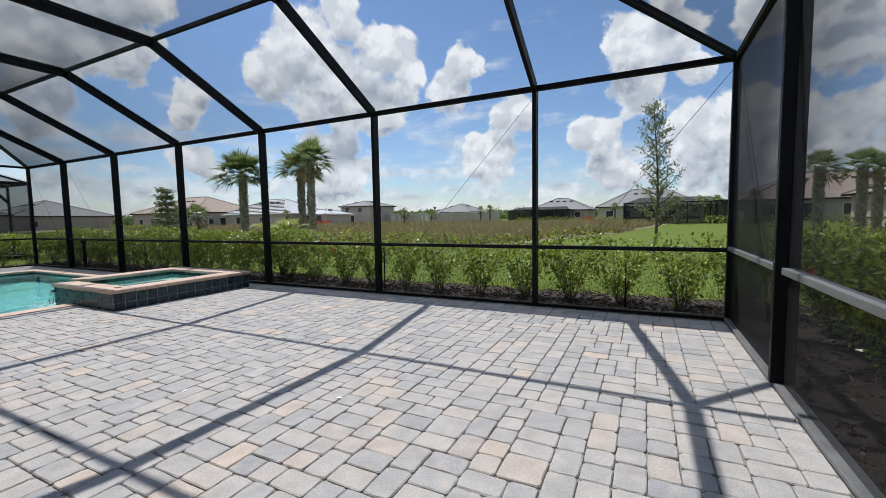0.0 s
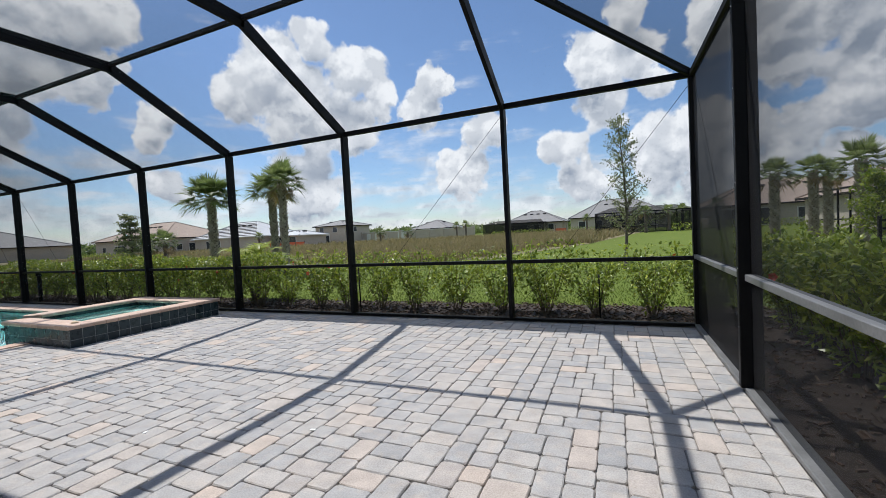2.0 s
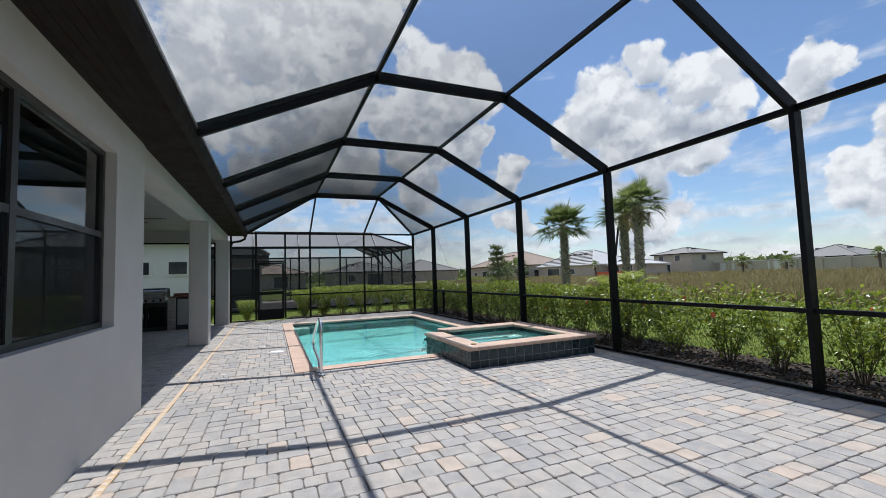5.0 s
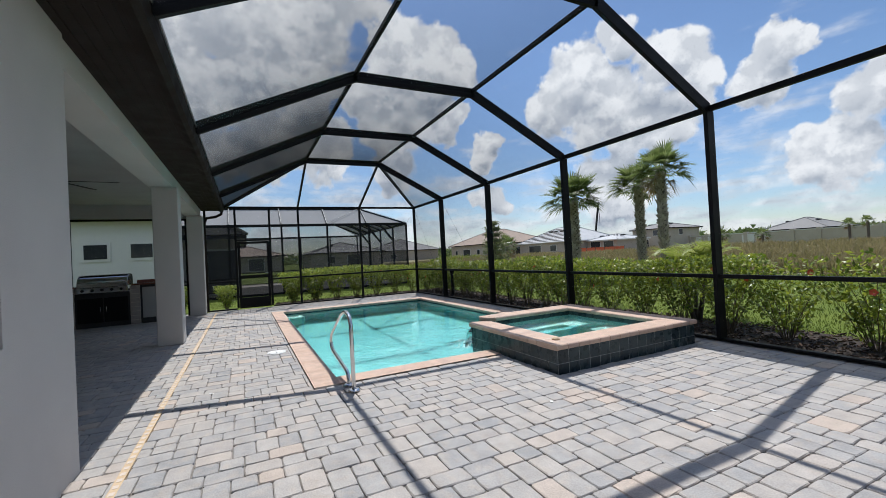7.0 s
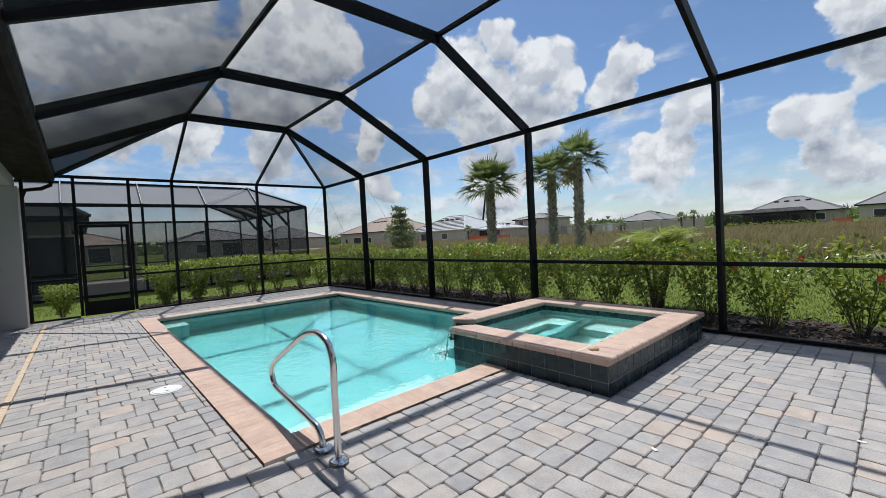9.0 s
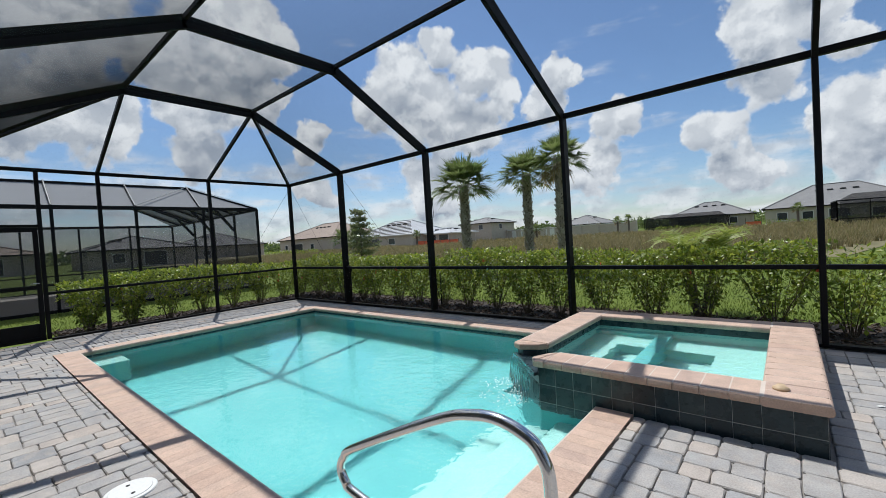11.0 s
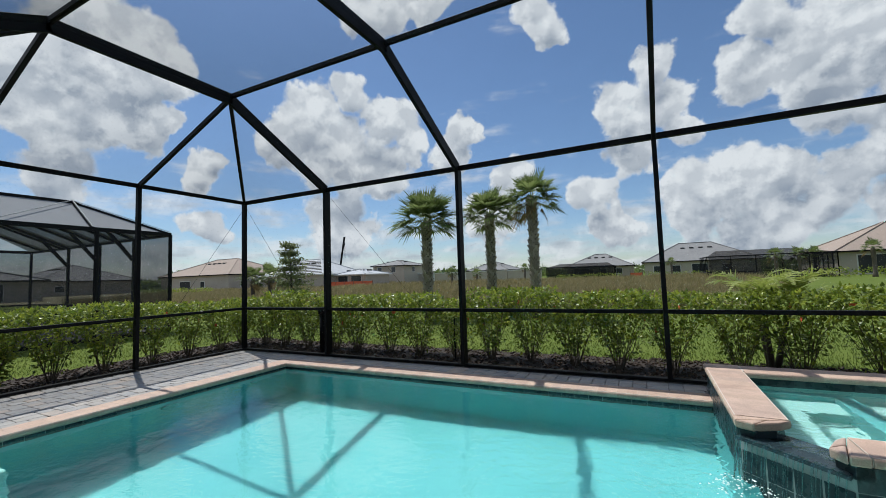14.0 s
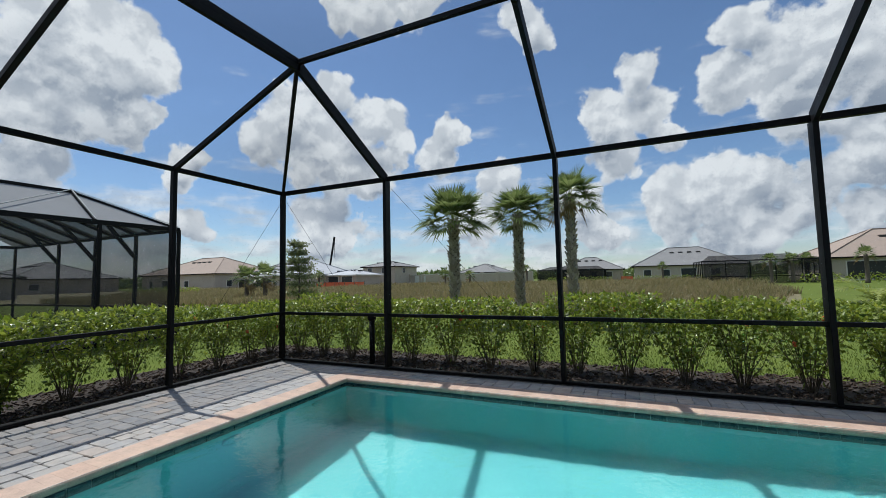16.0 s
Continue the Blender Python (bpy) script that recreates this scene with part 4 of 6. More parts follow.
# ---------------------------------------------------------------- house
XL0, XL1 = -15.60, -5.55
H_IN = -4.9
WX0, WX1, WZ0, WZ1 = -4.63, -1.70, 1.00, 2.66
bm = bmesh.new()
T = 0.2
wx, wz = [XL1, WX0, WX1, X_R + 5], [-0.1, WZ0, WZ1, 3.02]
front = [[bm.verts.new((x, Y_W, z)) for z in wz] for x in wx]
back = [[bm.verts.new((x, Y_W - T, z)) for z in wz] for x in wx]
for a in range(3):
    for b in range(3):
        if (a, b) != (1, 1):
            bm.faces.new((front[a][b], front[a + 1][b], front[a + 1][b + 1], front[a][b + 1]))
            bm.faces.new((back[a][b + 1], back[a + 1][b + 1], back[a + 1][b], back[a][b]))
outer = [(0, 0), (1, 0), (2, 0), (3, 0), (3, 1), (3, 2), (3, 3), (2, 3), (1, 3), (0, 3), (0, 2), (0, 1)]
for loop in (outer, [(1, 1), (1, 2), (2, 2), (2, 1)]):
    for (a, b), (c, d) in zip(loop, loop[1:] + loop[:1]):
        bm.faces.new((front[a][b], back[a][b], back[c][d], front[c][d]))
bmesh.ops.recalc_face_normals(bm, faces=bm.faces)
structure("wall_house", bm, M_STUCCO, "smooth grey-beige stucco house wall in shade", "wall")
structure("wall_lanai_side", box_mesh(XL1, XL1 + T, H_IN, Y_W - T, -0.1, 3.2), M_STUCCO, "grey-beige stucco lanai wall", "wall")
structure("wall_lanai_back", box_mesh(XL0 - 0.3, XL1 + T, H_IN - T, H_IN, -0.1, 3.2), M_STUCCO, "grey-beige stucco lanai back wall", "wall")
bm = bmesh.new()
box(bm, XL0 - 0.0, XL1, Y_W - 0.38, Y_W - 0.02, 2.80, 3.02)
structure("lanai_beam", bm, M_STUCCO, "stucco header beam across the lanai opening", "beam")
bm = bmesh.new()
box(bm, XL0, XL0 + 0.3, H_IN, -3.75, -0.1, 3.2)
box(bm, XL0, XL0 + 0.3, -3.75, Y_W - 0.38, 2.74, 3.2)
structure("wall_lanai_end", bm, M_STUCCO, "stucco end wall of the lanai with wide opening", "wall")
structure("ceiling", box_mesh(XL0, XL1 + T, H_IN, Y_W - 0.38, 3.1, 3.2), M_CEIL, "plain painted lanai ceiling", "ceiling")
for x0, x1 in ((-10.85, -10.47), (XL0 + 0.02, XL0 + 0.40)):
    tagged(part("column", box_mesh(x0, x1, -1.14, -0.75, 0.0, 2.80, 0.012), M_STUCCO), "square grey-beige stucco column at the lanai edge", "column", "lanai columns", "structure")
# eave
bm = bmesh.new()
box(bm, XL0 - 0.35, X_R + 5, Y_W - 0.02, Y_H - 0.11, 3.02, 3.05)
soffit = structure("soffit", bm, M_SOFFIT, "dark brown ribbed metal soffit under the eave", "soffit")
for k in range(5):
    y = Y_W + 0.05 + k * 0.085
    part("rib", box_mesh(XL0 - 0.33, X_R + 5, y, y + 0.012, 3.012, 3.02), M_SOFFIT, soffit)
# pale strip added to draw the sunlit line on the gutter's top edge
bm = bmesh.new()
box(bm, XL0 - 0.3, X_R + 5, Y_H + 0.021, Y_H + 0.033, 3.15, 3.185)
structure("gutter_edge_trim", bm, M_ALU_SUNLIT, "thin pale strip added for the sunlit line along the gutter edge", "trim")
bm = bmesh.new()
sec = [(Y_H - 0.11, 3.17), (Y_H - 0.11, 3.00), (Y_H - 0.04, 2.97), (Y_H + 0.005, 3.00), (Y_H + 0.02, 3.09), (Y_H + 0.02, 3.16), (Y_H + 0.005, 3.16), (Y_H - 0.01, 3.03), (Y_H - 0.09, 3.02), (Y_H - 0.09, 3.17)]
r0 = [bm.verts.new((XL0 - 0.35, y, z)) for y, z in sec]
r1 = [bm.verts.new((X_R + 5, y, z)) for y, z in sec]
for k in range(len(sec)):
    j = (k + 1) % len(sec)
    bm.faces.new((r0[k], r0[j], r1[j], r1[k]))
bm.faces.new(r0)
bm.faces.new(r1[::-1])
tagged(part("gutter", bm, M_SOFFIT), "dark brown eave gutter carrying the cage roof", "gutter", kind="structure")
bm = bmesh.new()
tube(bm, [(XL0 - 0.1, Y_H - 0.04, 2.99), (XL0 - 0.12, Y_H - 0.05, 2.90), (XL0 - 0.14, Y_H - 0.2, 2.82), (XL0 - 0.14, Y_W + 0.12, 2.78), (XL0 - 0.14, Y_W + 0.05, 2.6), (XL0 - 0.14, Y_W + 0.05, 0.02)], 0.04, 10)
tagged(part("downspout", bm, M_SOFFIT), "dark brown downspout curving under the eave", "downspout", kind="structure")
bm = bmesh.new()
v = [bm.verts.new(p) for p in ((XL0 - 0.4, Y_H - 0.05, 3.19), (X_R + 5, Y_H - 0.05, 3.19), (X_R + 5, -6.4, 5.1), (XL0 + 5, -6.4, 5.1), (XL0 - 0.4, -12, 3.19), (X_R + 5, -12.0, 3.19))]
bm.faces.new(v[:4])
bm.faces.new((v[3], v[2], v[5], v[4]))
bm.faces.new((v[0], v[3], v[4]))
structure("roof", bm, M_ROOF_GREY, "grey tile hip roof of the house", "roof")
# room behind the window: its lack of light is put into a near-black colour
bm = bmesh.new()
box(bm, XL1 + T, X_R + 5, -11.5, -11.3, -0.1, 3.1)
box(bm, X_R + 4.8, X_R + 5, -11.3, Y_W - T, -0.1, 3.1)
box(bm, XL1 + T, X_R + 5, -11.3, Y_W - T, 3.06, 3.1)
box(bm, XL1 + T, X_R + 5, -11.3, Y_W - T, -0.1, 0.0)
structure("wall_house_back", bm, M_DARK, "plain interior walls of the house, dimness painted in near-black", "wall")


def window(name, x0, x1, y, z0, z1):
    win = thing(name, (0, 0, 0), "dark bronze sliding window in a deep stucco reveal", "window", kind="structure")
    yg = y - 0.12
    fr = bmesh.new()
    for a, b, c, d in ((x0, x1, z0, z0 + 0.05), (x0, x1, z1 - 0.05, z1), (x0, x0 + 0.05, z0 + 0.05, z1 - 0.05), (x1 - 0.05, x1, z0 + 0.05, z1 - 0.05)):
        box(fr, a, b, yg - 0.03, yg + 0.03, c, d)
    part("window_frame", fr, M_BRONZE, win)
    xm = (x0 + x1) / 2
    part("mullion", box_mesh(xm - 0.035, xm + 0.035, yg - 0.028, yg + 0.028, z0 + 0.05, z1 - 0.05), M_BRONZE, win)
    zm = z0 + 0.52 * (z1 - z0)
    for a, b in ((x0 + 0.05, xm - 0.035), (xm + 0.035, x1 - 0.05)):
        part("sash_rail", box_mesh(a, b, yg - 0.026, yg + 0.026, zm - 0.025, zm + 0.025), M_BRONZE, win)
        part("pane", box_mesh(a, b, yg - 0.004, yg + 0.004, zm + 0.025, z1 - 0.05), M_GLASS, win)
        part("pane", box_mesh(a, b, yg - 0.004, yg + 0.004, z0 + 0.05, zm - 0.025), M_GLASS, win)
        sc = bmesh.new()
        sc.faces.new([sc.verts.new((px, yg + 0.018, pz)) for px, pz in ((a, z0 + 0.05), (b, z0 + 0.05), (b, zm - 0.025), (a, zm - 0.025))])
        part("insect_screen", sc, M_SCREEN, win, "dark insect screen over the lower sash")
    return win


window("window_1", WX0, WX1, Y_W, WZ0, WZ1)


# ---------------------------------------------------------------- patio things
def handrail():
    rail = thing("pool_handrail", (-6.18, 1.22, 0), "polished stainless steel pool handrail at the steps", "handrail")
    bm = bmesh.new()
    ctrl = [(0.11, 0.0), (0.11, 0.40), (0.11, 0.66), (0.09, 0.745), (0.045, 0.80), (-0.06, 0.835), (-0.18, 0.825), (-0.36, 0.76), (-0.90, 0.475), (-0.985, 0.405), (-1.02, 0.335), (-0.985, 0.27), (-0.90, 0.235), (-0.30, 0.165), (-0.17, 0.14), (-0.12, 0.08), (-0.11, 0.0)]
    pts = []
    for k in range(len(ctrl) - 1):
        p0, p1, p2, p3 = (Vector(ctrl[max(0, min(len(ctrl) - 1, k + o))]) for o in (-1, 0, 1, 2))
        for s in (0, 0.25, 0.5, 0.75):
            a = p1 + 0.35 * s * (1 - s) * (1 - s) * (p2 - p0) - 0.35 * s * s * (1 - s) * (p3 - p1)
            q = p1 * (1 - (3 * s * s - 2 * s ** 3)) + p2 * (3 * s * s - 2 * s ** 3) + 0.5 * (s ** 3 - 2 * s * s + s) * (p2 - p0) + 0.5 * (s ** 3 - s * s) * (p3 - p1)
            pts.append((q.x, 0, q.y * 0.94))
    pts.append((ctrl[-1][0], 0, ctrl[-1][1]))
    tube(bm, pts, 0.0215, 16)
    part("tube", bm, M_STEEL, rail)
    for x in (0.11, -0.11):
        bm = bmesh.new()
        tube(bm, [(x, 0, z) for z in (0.012, 0.018, 0.026, 0.034)], [0.062, 0.062, 0.05, 0.03], 20)
        part("base_flange", bm, M_STEEL, rail)
    return rail


handrail()
lid = thing("skimmer_lid", (-8.57, 0.65, 0.0), "round white plastic skimmer lid set in the pavers", "skimmer lid")
bm = bmesh.new()
tube(bm, [(0, 0, z) for z in (-0.02, 0.007, 0.010)], [0.135, 0.135, 0.128], 28)
part("ring", bm, M_WHITE, lid)
bm = bmesh.new()
tube(bm, [(0, 0, z) for z in (0.010, 0.0135)], [0.112, 0.108], 28)
part("cover", bm, M_WHITE, lid)
# dark discs on the cover paint the shade inside two finger holes
for a in (0.0, math.pi):
    bm = bmesh.new()
    tube(bm, [(0.06 * math.cos(a), 0.06 * math.sin(a), z) for z in (0.0135, 0.0145)], 0.012, 10)
    part("finger_hole", bm, M_DARK, lid)

bm = bmesh.new()
box(bm, XL0 + 0.3, X_R - 0.1, -0.535, -0.485, -0.03, 0.003)
drain = structure("deck_drain", bm, M_DRAIN, "narrow tan slotted drain strip across the pavers", "drain")
slot_me = mesh_of("slot", box_mesh(-0.022, 0.022, -0.016, 0.016, 0, 0.0015), M_MORTAR)
for k in range(150):
    ob = new("slot", slot_me)
    ob.location = (1.8 - k * 0.09, -0.51, 0.003)
    ob.parent = drain

# returns and drains inside the pool
for p, r in (((PX0 + 0.012, 3.3, -0.45), (0, 90, 0)), ((PX0 + 0.012, 4.6, -0.45), (0, 90, 0)), ((-9.9, 3.2, DEPTH + 0.003), (0, 0, 0)), ((-11.6, 3.4, DEPTH + 0.003), (0, 0, 0))):
    fit_ = thing("pool_drain", p, "round pale aqua drain cover in the pool", "drain cover", "pool drains")
    fit_.rotation_euler = [radians(a) for a in r]
    bm = bmesh.new()
    tube(bm, [(0, 0, 0), (0, 0, 0.01), (0, 0, 0.018)], [0.11, 0.11, 0.07], 20)
    part("cover", bm, M_PLASTER, fit_)
    bm = bmesh.new()
    tube(bm, [(0, 0, 0.018), (0, 0, 0.021)], [0.05, 0.045], 16)
    part("grate", bm, M_PLASTER, fit_)

for k, (x, y) in enumerate(((-3.9, 3.55), (-4.35, 3.2), (-4.75, 2.65), (-5.0, 4.3), (-1.4, 1.9), (-0.2, 2.3), (-6.9, -0.1))):
    bm = box_mesh(-0.022, 0.022, -0.012, 0.012, 0.0, 0.004, 0.003)
    bmesh.ops.rotate(bm, verts=bm.verts, cent=(0, 0, 0), matrix=Matrix.Rotation(1.3 * k, 3, "Z"))
    bmesh.ops.translate(bm, verts=bm.verts, vec=(x, y, 0.001))
    tagged(part("fallen_petal", bm, M_WHITE), "small pale fallen petal lying on the pavers", "petal", "fallen petals")

# ---------------------------------------------------------------- lanai
kit = thing("outdoor_kitchen_counter", (0, 0, 0), "stone outdoor kitchen counter with red-brown granite top", "outdoor kitchen")
KX0, KX1 = XL0 + 0.32, XL0 + 0.98
part("countertop", box_mesh(KX0, KX1 + 0.03, -2.32, -1.25, 0.98, 1.02, 0.006), M_GRANITE, kit, "polished red-brown granite slab")
part("countertop", box_mesh(KX0, KX1 + 0.03, -3.68, -3.42, 0.98, 1.02, 0.006), M_GRANITE, kit)
part("backsplash", box_mesh(KX0, KX0 + 0.03, -2.32, -1.25, 1.02, 1.10, 0.004), M_GRANITE, kit)
part("cabinet_body", box_mesh(KX0, KX1 - 0.04, -3.66, -1.28, 0.0, 0.84, 0.004), M_DARK, kit, "dark recessed cabinet body")
part("cabinet_body", box_mesh(KX0, KX1 - 0.04, -2.34, -1.28, 0.84, 0.98), M_DARK, kit)
for y0, y1 in ((-3.68, -3.44), (-2.36, -2.14)):
    pier = part("stone_pier", box_mesh(KX0 + 0.21, KX1 - 0.01, y0 + 0.012, y1 - 0.012, 0.0, 0.98), M_MORTAR, kit, "stacked grey stone pier")
    z = 0.0
    while z < 0.97:
        h = min(0.11, 0.98 - z)
        part("stone", box_mesh(KX0 + 0.2, KX1, y0 + random.uniform(0, 0.008), y1 - random.uniform(0, 0.008), z + 0.003, z + h - 0.003, 0.005), M_STONE, pier)
        z += 0.11
part("drawer_front", box_mesh(KX1 - 0.04, KX1 - 0.015, -2.10, -1.32, 0.14, 0.92, 0.005), M_CEIL, kit, "pale access panel")
bm = bmesh.new()
tube(bm, [(KX1 - 0.005, y, 0.22) for y in (-1.62, -1.48)], 0.008, 8)
part("handle", bm, M_DARK, kit)
for y0, y1, hy in ((-3.40, -2.90, -2.95), (-2.88, -2.40, -2.83)):
    d = part("cabinet_door", box_mesh(KX1 - 0.04, KX1 - 0.015, y0, y1, 0.12, 0.72, 0.005), M_ALU, kit, "black cabinet door")
    bm = bmesh.new()
    tube(bm, [(KX1 + 0.008, hy, z) for z in (0.38, 0.52)], 0.008, 8)
    part("handle", bm, M_STEEL, d)
grill = thing("gas_grill", (0, 0, 0), "built-in stainless gas grill with closed black-fronted hood", "grill")
GY0, GY1 = -3.40, -2.40
part("control_panel", box_mesh(KX1 - 0.09, KX1 + 0.02, GY0, GY1, 0.845, 0.98, 0.01), M_STEEL, grill)
for k in range(5):
    bm = bmesh.new()
    y = GY0 + 0.12 + k * 0.19
    tube(bm, [(KX1 + 0.02, y, 0.915), (KX1 + 0.03, y, 0.915), (KX1 + 0.055, y, 0.915)], [0.034, 0.034, 0.026], 14)
    part("knob", bm, M_ALU, grill)
bm = bmesh.new()
sec = [(KX0 + 0.05, 0.98), (KX1 - 0.02, 0.98), (KX1 - 0.03, 1.10), (KX1 - 0.10, 1.21), (KX1 - 0.22, 1.27), (KX0 + 0.12, 1.27), (KX0 + 0.05, 1.20)]
r0 = [bm.verts.new((x, GY0, z)) for x, z in sec]
r1 = [bm.verts.new((x, GY1, z)) for x, z in sec]
for k in range(len(sec)):
    j = (k + 1) % len(sec)
    bm.faces.new((r0[k], r1[k], r1[j], r0[j]))
bm.faces.new(r0)
bm.faces.new(r1[::-1])
bmesh.ops.recalc_face_normals(bm, faces=bm.faces)
bevel(bm, 0.012, 2)
part("hood", bm, M_STEEL, grill, "brushed steel grill hood")
bm = bmesh.new()
tube(bm, [(KX1 - 0.01, GY0 + 0.06, 1.10), (KX1 + 0.04, GY0 + 0.06, 1.11), (KX1 + 0.04, GY1 - 0.06, 1.11), (KX1 - 0.01, GY1 - 0.06, 1.10)], 0.013, 10)
part("hood_handle", bm, M_STEEL, grill)
part("hood_trim", box_mesh(KX0 + 0.14, KX1 - 0.18, GY0 + 0.01, GY1 - 0.01, 1.272, 1.285, 0.003), M_STEEL, grill)

# screen across the lanai's end opening
bm = bmesh.new()
bm.faces.new([bm.verts.new((XL0 + 0.15, y, z)) for y, z in ((-3.75, 0), (Y_W - 0.34, 0), (Y_W - 0.34, 2.74), (-3.75, 2.74))])
lscreen = thing("lanai_screen", (0, 0, 0), "black framed insect screen closing the lanai end", "screen")
part("screen_panel", bm, M_SCREEN, lscreen)
for p, q in (((XL0 + 0.15, -3.72, 0), (XL0 + 0.15, -3.72, 2.72)), ((XL0 + 0.15, -1.18, 0), (XL0 + 0.15, -1.18, 2.72)), ((XL0 + 0.15, -3.75, 2.71), (XL0 + 0.15, -1.14, 2.71)), ((XL0 + 0.15, -3.75, 0.86), (XL0 + 0.15, -1.14, 0.86))):
    part("frame_bar", beam_mesh(p, q, 0.05, 0.05), M_ALU, lscreen)

fan = thing("ceiling_fan", (-9.9, -2.2, 3.1), "black ceiling fan with light, hanging from the lanai ceiling", "ceiling fan")
bm = bmesh.new()
tube(bm, [(0, 0, z) for z in (0.0, -0.04, -0.05)], [0.07, 0.06, 0.02], 16)
part("canopy", bm, M_ALU, fan)
bm = bmesh.new()
tube(bm, [(0, 0, -0.05), (0, 0, -0.26)], 0.013, 10)
part("downrod", bm, M_ALU, fan)
bm = bmesh.new()
tube(bm, [(0, 0, z) for z in (-0.25, -0.28, -0.38, -0.42)], [0.05, 0.11, 0.11, 0.06], 20)
part("motor", bm, M_ALU, fan)
bm = bmesh.new()
tube(bm, [(0, 0, z) for z in (-0.42, -0.45, -0.49)], [0.085, 0.085, 0.03], 18)
part("light", bm, M_WHITE, fan, "small frosted light")
for k in range(5):
    a = 2 * math.pi * k / 5 + 0.3
    bm = bmesh.new()
    v = box(bm, 0.10, 0.74, -0.06, 0.06, -0.352, -0.342)
    for vv in v:
        if vv.co.x < 0.2:
            vv.co.y *= 0.6
    bmesh.ops.rotate(bm, verts=bm.verts, cent=(0.4, 0, -0.35), matrix=Matrix.Rotation(radians(10), 3, "X"))
    bmesh.ops.rotate(bm, verts=bm.verts, cent=(0, 0, 0), matrix=Matrix.Rotation(a, 3, "Z"))
    part("blade", bevel(bm, 0.003), M_ALU, fan)


# ---------------------------------------------------------------- plants
def leaf_quad(verts, faces, p, d, n, ln, wd):
    """A small folded leaf from p along d, with n its upper side."""
    s = d.cross(n).normalized()
    n = s.cross(d).normalized()
    k = len(verts)
    mid = p + d * ln * 0.45
    verts += [p, mid + s * wd - n * wd * 0.35, p + d * ln - n * ln * 0.12, mid - s * wd - n * wd * 0.35, mid]
    faces += [(k, k + 1, k + 4), (k + 1, k + 2, k + 4), (k + 2, k + 3, k + 4), (k + 3, k, k + 4)]


def rand_dir(rng, up=0.0):
    v = Vector((rng.gauss(0, 1), rng.gauss(0, 1), rng.gauss(0, 1) + up))
    return v.normalized()


def make_bush(seed, h, spread, stems, per, low=0.3, flowers=0, lsize=0.062, canopy=0.0):
    rng = random.Random(seed)
    b = thing("hibiscus_bush", (0, 0, -50), "leafy green hibiscus shrub with bare lower stems in mulch", "shrub", "hedge shrubs")
    bm = bmesh.new()
    lv, lf, tips = [], [], []
    for k in range(stems):
        a = 2 * math.pi * (k + rng.random()) / stems
        out = spread * rng.uniform(0.35, 1.0)
        top = h * rng.uniform(0.78, 1.05) * (1 - 0.18 * out / spread)
        base = Vector((0.05 * math.cos(a), 0.05 * math.sin(a), 0))
        pts = []
        for s in (0, 0.2, 0.4, 0.6, 0.8, 1.0):
            pts.append(base + Vector((math.cos(a) * out * s ** 1.2, math.sin(a) * out * s ** 1.2, top * s)) + Vector((rng.gauss(0, 0.015), rng.gauss(0, 0.015), 0)) * (s > 0))
        tube(bm, pts, [0.0068 * (1 - 0.7 * s) for s in (0, 0.2, 0.4, 0.6, 0.8, 1.0)], 5, cap=False)
        tips.append(pts[-1])
        for j in range(per):
            if canopy and rng.random() < canopy:
                # leaves of the clipped flat crown
                a2, q = rng.uniform(0, 6.283), spread * math.sqrt(rng.random()) * 0.95
                p2 = Vector((q * math.cos(a2), q * math.sin(a2), h * (0.98 - 0.30 * rng.random() ** 1.3)))
                tw = rand_dir(rng, 0.6)
            else:
                s = low + (1 - low) * rng.random() ** 0.75
                i = min(4, int(s * 5))
                p = pts[i].lerp(pts[i + 1], s * 5 - i)
                tw = rand_dir(rng, 0.3)
                p2 = p + tw * rng.uniform(0.01, 0.11)
                p2.z = min(p2.z, h * rng.uniform(0.96, 1.03))
            d = (tw + Vector((0, 0, rng.uniform(-0.5, 0.4)))).normalized()
            leaf_quad(lv, lf, p2, d, rand_dir(rng, 2.0), lsize * rng.uniform(0.7, 1.3), lsize * 0.30 * rng.uniform(0.8, 1.2))
    part("stems", bm, M_STEM, b, "thin brown stems")
    from_arrays("foliage", lv, lf, M_LEAF, b)
    for k in range(flowers):
        fb = bmesh.new()
        c = tips[rng.randrange(len(tips))] + Vector((rng.gauss(0, 0.05), rng.gauss(0, 0.05) - 0.05, rng.uniform(-0.35, 0.02)))
        for j in range(5):
            a = 2 * math.pi * j / 5
            u, w_ = Vector((math.cos(a), -0.5, math.sin(a))).normalized() * 0.75, Vector((-math.sin(a), 0, math.cos(a)))
            vs = [fb.verts.new(c + q) for q in (u * 0.005, u * 0.035 + w_ * 0.022, u * 0.06, u * 0.035 - w_ * 0.022)]
            fb.faces.new(vs)
        part("flower", fb, M_FLOWER, b, "orange-red flower")
    return b


sparse = [make_bush(11 + k, 1.14, 0.56, 16, 56, 0.16, f, 0.076, 0.10) for k, f in enumerate((0, 2, 0, 1))]
dense = [make_bush(31 + k, 1.17, 0.50, 18, 74, 0.24, f, 0.074, 0.46) for k, f in enumerate((1, 0, 3, 2))]
bigger = [make_bush(51 + k, 1.12, 0.54, 20, 88, 0.12, f, 0.08, 0.4) for k, f in enumerate((0, 1))]
rng = random.Random(5)


def plant(kinds, x, y, k, s=1.0):
    copy_thing(kinds[k % len(kinds)], pose(x, y, GROUND + 0.03, 0, 0, rng.uniform(0, 360)) @ Matrix.Diagonal((s, s, s * rng.uniform(0.94, 1.05), 1)))


